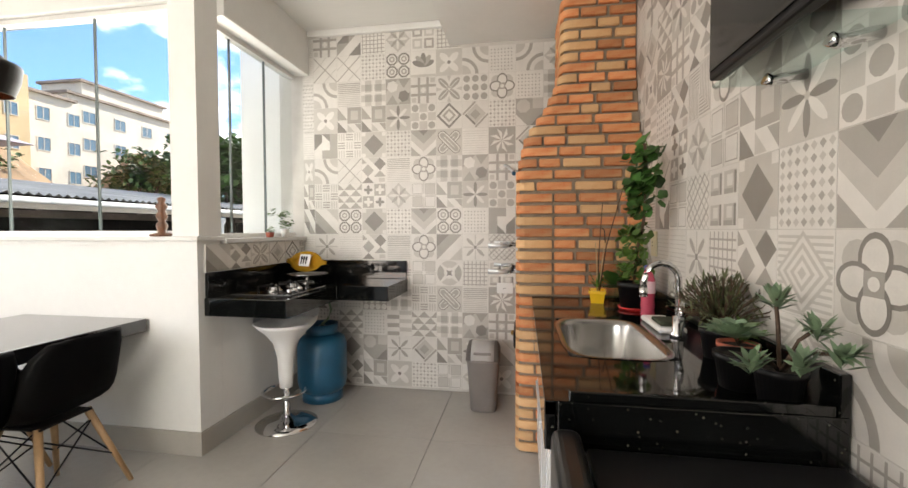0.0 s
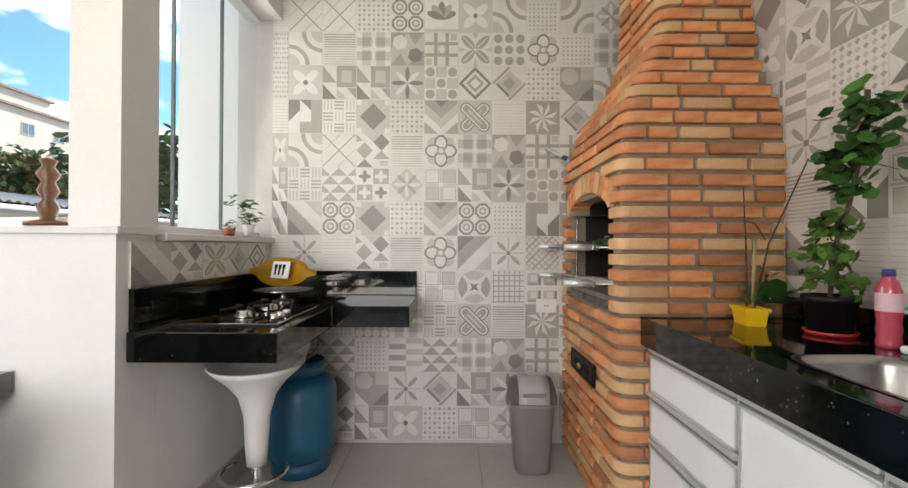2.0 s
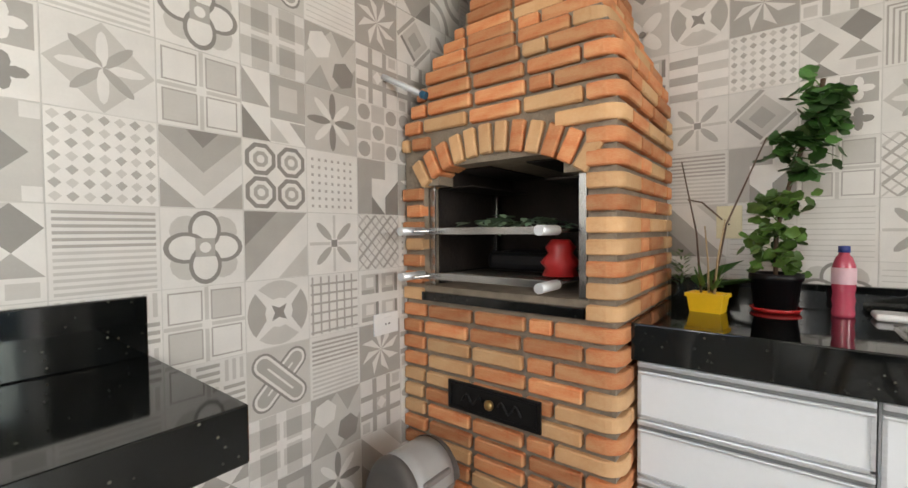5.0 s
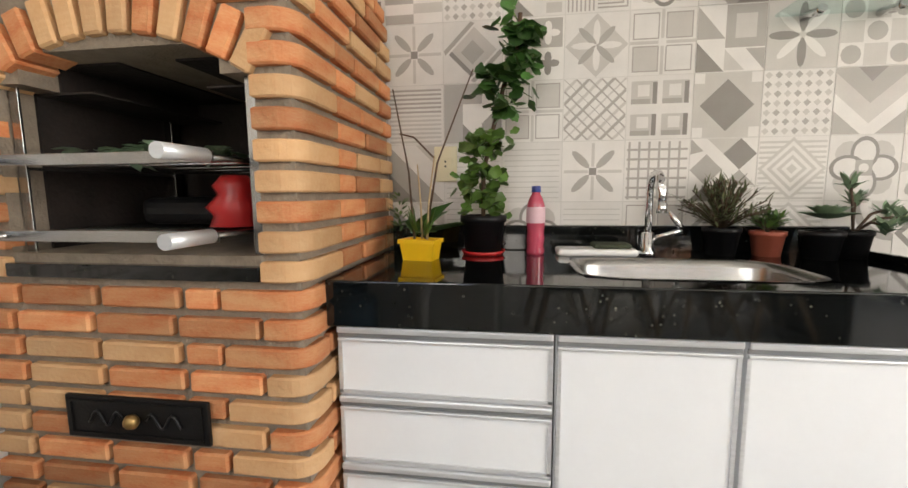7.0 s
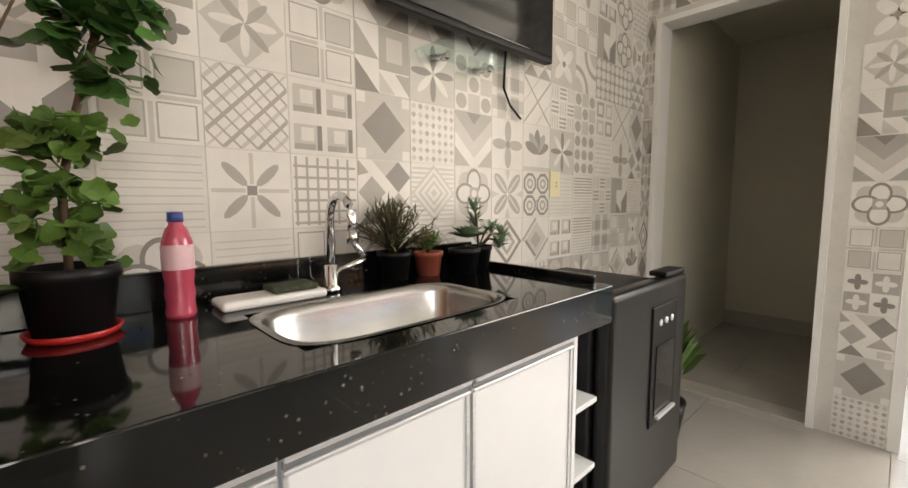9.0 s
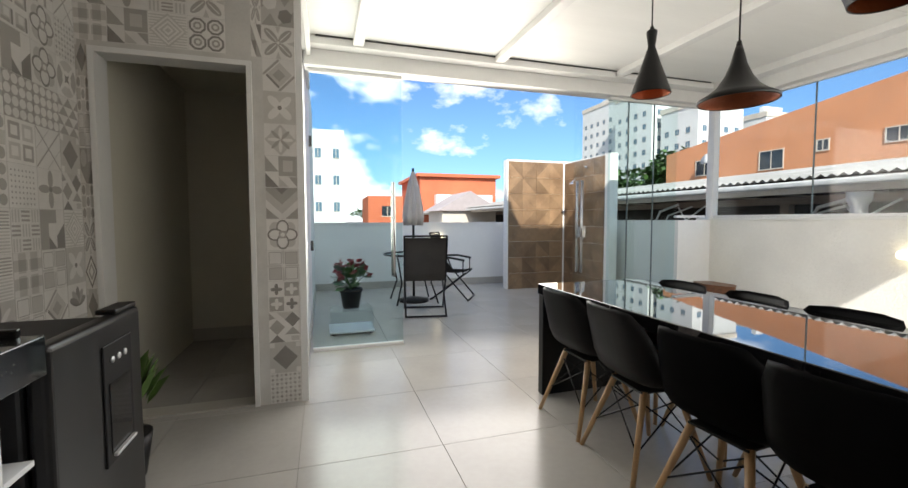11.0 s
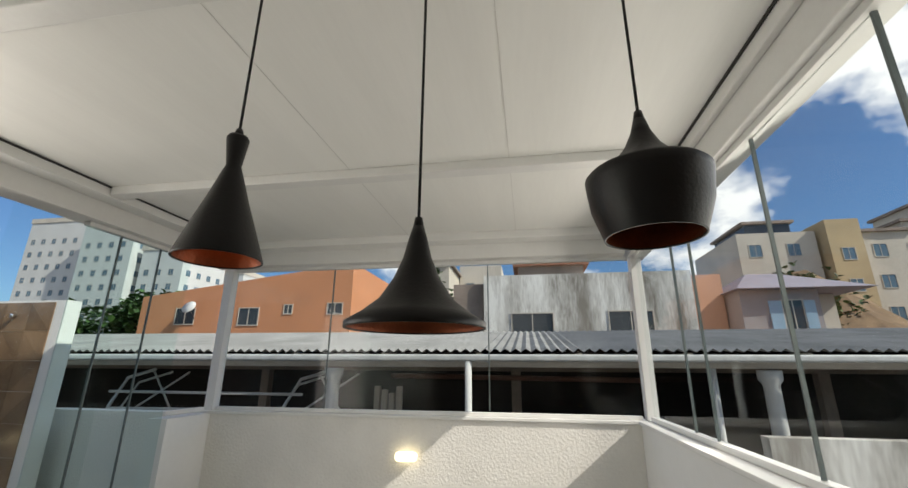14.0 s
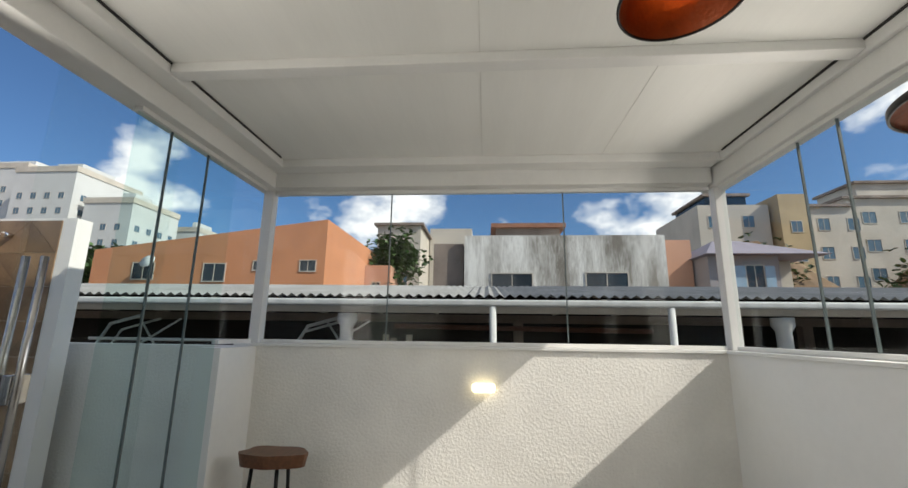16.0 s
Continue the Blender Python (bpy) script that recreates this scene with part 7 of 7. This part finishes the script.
        f = [([(0.5, 0.12), (0.88, 0.5), (0.5, 0.88), (0.12, 0.5)], 1, 1), (bar(0, 0.5, 0.5, 1, 0.1), 2, 2), (bar(0.5, 0, 1, 0.5, 0.1), 2, 2), (bar(0.12, 0.5, 0.5, 0.12, 0.07), 3, 3), (bar(0.5, 0.88, 0.88, 0.5, 0.07), 1, 3), ([(0.5, 0.3), (0.7, 0.5), (0.5, 0.7), (0.3, 0.5)], 2, 3)]
    elif kind == "flag":
        ground = 0
        f = [(rect(0.42, 0.36, 1, 1), 2, 1), (rect(0.56, 0.5, 0.86, 0.86), 1, 2), ([(0, 0.5), (0.42, 0.5), (0, 1)], 2, 1), ([(0, 0), (0.42, 0), (0, 0.46)], 3, 1), ([(0.42, 0.02), (0.72, 0.02), (0.42, 0.34)], 1, 1), ([(0.72, 0.34), (1, 0.34), (1, 0.02)], 2, 1)]
    elif kind == "zigzag":
        f = [([(0.0, 0.5), (0.25, 0.75), (0.5, 0.5), (0.25, 0.25)], 2, 1), ([(0.5, 0.75), (0.75, 1), (1, 0.75), (0.75, 0.5)], 3, 1), ([(0.5, 0.25), (0.75, 0.5), (1, 0.25)], 2, 1), ([(0.25, 1), (0.5, 0.75), (0.75, 1)], 1, 1), ([(0.0, 0.0), (0.25, 0.25), (0.5, 0.0)], 3, 1), ([(0, 1), (0.2, 0.8), (0, 0.75)], 2, 1), (rect(0.7, 0.04, 0.95, 0.2), 1, 1)]
    elif kind == "leafx":
        ground = 0
        for a in (0.785, 2.356, 3.927, 5.498):
            f += [(disc(0.5 + 0.3 * math.cos(a), 0.5 + 0.3 * math.sin(a), 0.27, 14, 0, 1, 0.45, a), 2, 1), (bar(0.5 + 0.08 * math.cos(a), 0.5 + 0.08 * math.sin(a), 0.5 + 0.5 * math.cos(a), 0.5 + 0.5 * math.sin(a), 0.03), 0, 2)]
        f += [([(0.42, 0), (0.58, 0), (0.5, 0.24)], 1, 1), ([(0.42, 1), (0.58, 1), (0.5, 0.76)], 1, 1), ([(0, 0.42), (0, 0.58), (0.24, 0.5)], 1, 1), ([(1, 0.42), (1, 0.58), (0.76, 0.5)], 1, 1)]
    elif kind == "tulip":
        f = [(disc(0.5 + 0.2 * math.cos(a), 0.42 + 0.24 * math.sin(a), 0.26, 12, 0, 1, 0.42, a), 2 if k % 2 else 3, 2 + k) for k, a in enumerate((0.35, 0.9, 1.571, 2.24, 2.79))] + [(rect(0, 0, 1, 0.1), 1, 1)]
    elif kind == "stripes":
        f = [(rect(0.04, 0.03 + 0.0725 * k, 0.96, 0.065 + 0.0725 * k), 1 + (k > 6), 1) for k in range(13)]
    elif kind == "maze":
        for q in range(7):
            a = 0.03 + 0.066 * q
            f += [(rect(a, 0.03, a + 0.026, 0.97 - a * 0.9), 2, 1), (rect(1 - a - 0.026, 0.03 + a * 0.9, 1 - a, 0.97), 2, 1), (rect(a, 0.97 - a * 0.9 - 0.026, 0.5, 0.97 - a * 0.9), 2, 2), (rect(0.5, 0.03 + a * 0.9, 1 - a, 0.056 + a * 0.9), 2, 2)]
    elif kind == "ripple":
        for q in range(7):
            r = 0.5 - 0.07 * q
            f.append(([(0.5, 0.5 - r), (0.5 + r, 0.5), (0.5, 0.5 + r), (0.5 - r, 0.5)], 1 if q % 2 == 0 else 0, 8 + q))
        f += [(rect(0.02, 0.02 + 0.08 * q, 0.98, 0.055 + 0.08 * q), 1, 1) for q in range(12)]
    elif kind == "hash":
        f = [(rect(0.28, 0, 0.38, 1), 2, 1), (rect(0.62, 0, 0.72, 1), 2, 1), (rect(0, 0.28, 1, 0.38), 2, 2), (rect(0, 0.62, 1, 0.72), 2, 2), (rect(0.38, 0.38, 0.62, 0.62), 1, 1), ([(0.5, 0.38), (0.62, 0.5), (0.5, 0.62), (0.38, 0.5)], 0, 3), (rect(0.04, 0.04, 0.22, 0.22), 1, 1), (rect(0.78, 0.78, 0.96, 0.96), 1, 1)]
    elif kind == "softburst":
        f = [([(0.5, 0), (1, 0.5), (0.5, 1), (0, 0.5)], 1, 1)] + [(disc(0.5 + 0.2 * math.cos(a), 0.5 + 0.2 * math.sin(a), 0.2, 10, 0, 1, 0.28, a), 2 if k % 2 else 0, 2 + k) for k, a in enumerate(np.linspace(0, 2 * math.pi, 9)[:-1])]
    return ground, f


KINDS = ["plain", "diamond", "pinwheel", "petal", "petal_dark", "four_rings", "chain", "arrow", "circles", "circles_dark", "grid", "knot", "plaid", "concentric", "cross", "star_round", "burst", "leaf_star",
         "plus", "steps", "half", "arcs", "nested", "triangles", "dots", "lattice", "weave", "blocks", "frame", "finecheck", "cells", "hexes", "windmill", "tee", "panels", "octo", "diag", "flag", "zigzag", "leafx", "tulip", "stripes", "maze", "ripple", "hash", "softburst"]
tile_mesh = {}
for kind in KINDS:
    bm = bmesh.new()
    ground, figs = design(kind)
    box(bm, 0.0006, 0, 0.0006, TS - 0.0006, 0.007, TS - 0.0006, ground)
    for pts, shade, layer in figs:
        quad(bm, [(min(max(p[0], 0.006), 0.994), min(max(p[1], 0.006), 0.994)) for p in pts], shade, layer * 0.00012)
    for fc in bm.faces:
        fc.normal_update()
        if abs(fc.normal.y) > 0.9 and fc.calc_center_median().y < 0.003 and fc.normal.y > 0:
            fc.normal_flip()
    me = bpy.data.meshes.new("tile")
    bm.to_mesh(me)
    bm.free()
    for m in TILES:
        me.materials.append(m)
    tile_mesh[kind] = me


def lay_tile(kind, wall, m, spin=0, w=1.0, h=1.0):
    ob = new("tile", tile_mesh[kind])
    ob.parent = wall
    fit = Matrix.Diagonal((w, 1, h, 1))
    ob.matrix_basis = m @ fit @ pose(TS / 2, 0, TS / 2) @ pose(0, 0, 0, 0, 90 * spin, 0) @ pose(-TS / 2, 0, -TS / 2)


COL = {  # back wall, by column from x = -0.623, upwards from the row at 0.818
    0: "star_round half four_rings flag plaid knot nested leafx petal".split(),
    1: "grid leaf_star dots burst hexes plain diag circles_dark arcs".split(),
    2: "tee lattice steps cells hash windmill finecheck chain dots".split(),
    3: "tee dots windmill cells hash diag octo dots arcs".split(),
    -1: "panels chain arrow panels chain arrow cells hash tulip".split(),
    -2: "weave stripes finecheck softburst stripes finecheck burst hexes four_rings".split(),
    -3: "dots zigzag diamond plus zigzag diamond flag plaid finecheck".split(),
    -4: "blocks plain four_rings triangles cross weave flag stripes cross".split(),
    -5: "plaid leaf_star half weave arcs steps petal arcs cross".split(),
    -6: "steps plain pinwheel flag petal plain finecheck finecheck plain".split(),
}
LOW = {0: "panels flag plaid knot".split(), 1: "softburst burst hexes stripes".split(), 2: "petal half hash windmill".split(), -1: "finecheck diag triangles weave".split(),
       -2: "petal leaf_star blocks plaid".split(), -3: "flag octo dots circles".split(), -4: "zigzag diamond triangles dots".split()}
rt = random.Random(9)
for i in range(-6, 7):
    x0 = -0.6225 + 0.2 * i
    for j in range(-4, 10):
        z0 = 0.818 + 0.2 * j
        if j >= 0:
            kind = COL[i][j] if i in COL and j < len(COL[i]) else rt.choice(KINDS)
        else:
            kind = LOW[i][j + 4] if i in LOW else rt.choice(KINDS)
        xa, xb = max(x0, -1.716), min(x0 + 0.1985, RIGHT)
        zb = min(z0 + 0.1985, 2.815 if x0 < -0.55 else SLAB)
        if xb - xa > 0.03 and zb - z0 > 0.03:
            lay_tile(kind, wall_north, pose(xa, BACK, z0), rt.choice((0, 0, 0, 1, 2)) if kind in ("half", "steps", "arcs", "pinwheel") else 0, (xb - xa) / 0.1985, (zb - z0) / 0.1985)

ROWS_E = {  # side wall rows by height, from y = 2.436 downwards in steps of a tile
    0: "half plain chain plain panels diag ripple arcs nested diag tee stripes plaid".split(),
    1: "half plain plain leaf_star grid zigzag ripple chain leafx four_rings plain stripes weave".split(),
    2: "stripes steps panels lattice tee diamond finecheck arrow petal_dark tulip burst circles_dark dots".split(),
    3: "leaf_star diag plus softburst panels flag burst cells plaid cross weave cells frame".split(),
    4: "blocks finecheck zigzag maze chain octo hexes diag plaid triangles petal arcs circles".split(),
}
for k in range(20):
    y1 = 0.936 + 0.1 + 0.2 * (12 - k) - 0.0008
    for j in range(13):
        z0 = 0.049 + 0.2 * j
        jj, kk = j - 4, k - 5
        kind = ROWS_E[jj][kk] if jj in ROWS_E and 0 <= kk < 13 else rt.choice(KINDS)
        ya, yb, zb = max(y1 - 0.1985, DOORWALL + 0.001), min(y1, BACK - 0.001), min(z0 + 0.1985, SLAB)
        if yb - ya > 0.03 and zb - z0 > 0.03 and not (ya > 2.45 and z0 < 2.4):
            lay_tile(kind, wall_east, pose(RIGHT, yb, z0, 0, 0, -90), 0, (yb - ya) / 0.1985, (zb - z0) / 0.1985)
PIER_TILES = "finecheck diamond zigzag plus panels chain arrow flag softburst petal".split()
# tiles round the doorway, on the face that looks into the kitchen
for x1 in [END + 0.2 * k for k in range(7)]:
    for j in range(14):
        z0 = 0.002 + 0.2 * j
        xa, xb, zb = max(x1, END + 0.008), min(x1 + 0.1985, RIGHT - 0.001), min(z0 + 0.1985, SLAB)
        if x1 >= D0 - 0.1 and z0 < DTOP - 0.1:
            if x1 < D1 - 0.05:
                continue
            xa = D1 + 0.032
        if x1 < D0:
            xb = min(xb, D0 - 0.031)
        if x1 + 0.19 > D0 - 0.03 and z0 < DTOP + 0.03 and x1 < D1:
            z0 = max(z0, DTOP + 0.032) if x1 > D0 - 0.1 else z0
        if xb - xa > 0.03 and zb - z0 > 0.03:
            lay_tile(PIER_TILES[j] if x1 < D0 - 0.1 and j < len(PIER_TILES) else rt.choice(KINDS), wall_door, pose(xb, DOORWALL, z0, 0, 0, 180), 0, (xb - xa) / 0.1985, (zb - z0) / 0.1985)
# strip under the nook window
strip = setting("wall_nook_strip", boxes((NOOK + 0.0005, 2.16, 1.012, NOOK + 0.002, BACK - 0.026, 1.17)), TGROUT, "strip of patterned tiles under the kitchen window", "wall")
for k, kind in enumerate(("half", "zigzag", "leafx", "diag", "nested", "cells")):
    y = 2.16 + 0.2 * k
    w = min(0.1985, BACK - 0.027 - y)
    if w > 0.03:
        lay_tile(kind, strip, pose(NOOK + 0.010, y, 1.012, 0, 0, 90), 0, w / 0.1985, 0.157 / 0.1985)

# ---- floor tiles ----
fx_edges = [-0.5 - 0.725 * k for k in range(-2, 8)]
fy_edges = [0.262 + 0.74 * k for k in range(-8, 6)]
floor_ob = bpy.data.objects["floor"]
ftile = {}
for xe in fx_edges:
    for ye in fy_edges:
        x0, x1, y0, y1 = max(xe - 0.725, LEFT), min(xe, RIGHT + 0.004), max(ye, FAR), min(ye + 0.74, BACK)
        if x1 - x0 < 0.03 or y1 - y0 < 0.03:
            continue
        key = (round(x1 - x0, 3), round(y1 - y0, 3))
        if key not in ftile:
            ftile[key] = mesh_of(rbox(0.0012, 0.0012, -0.006, key[0] - 0.0012, key[1] - 0.0012, 0.0, 0.0008, 1), FLOOR, "floor_tile")
        ob = new("floor_tile", ftile[key])
        ob.parent = floor_ob
        ob.matrix_basis = pose(x0, y0, 0)
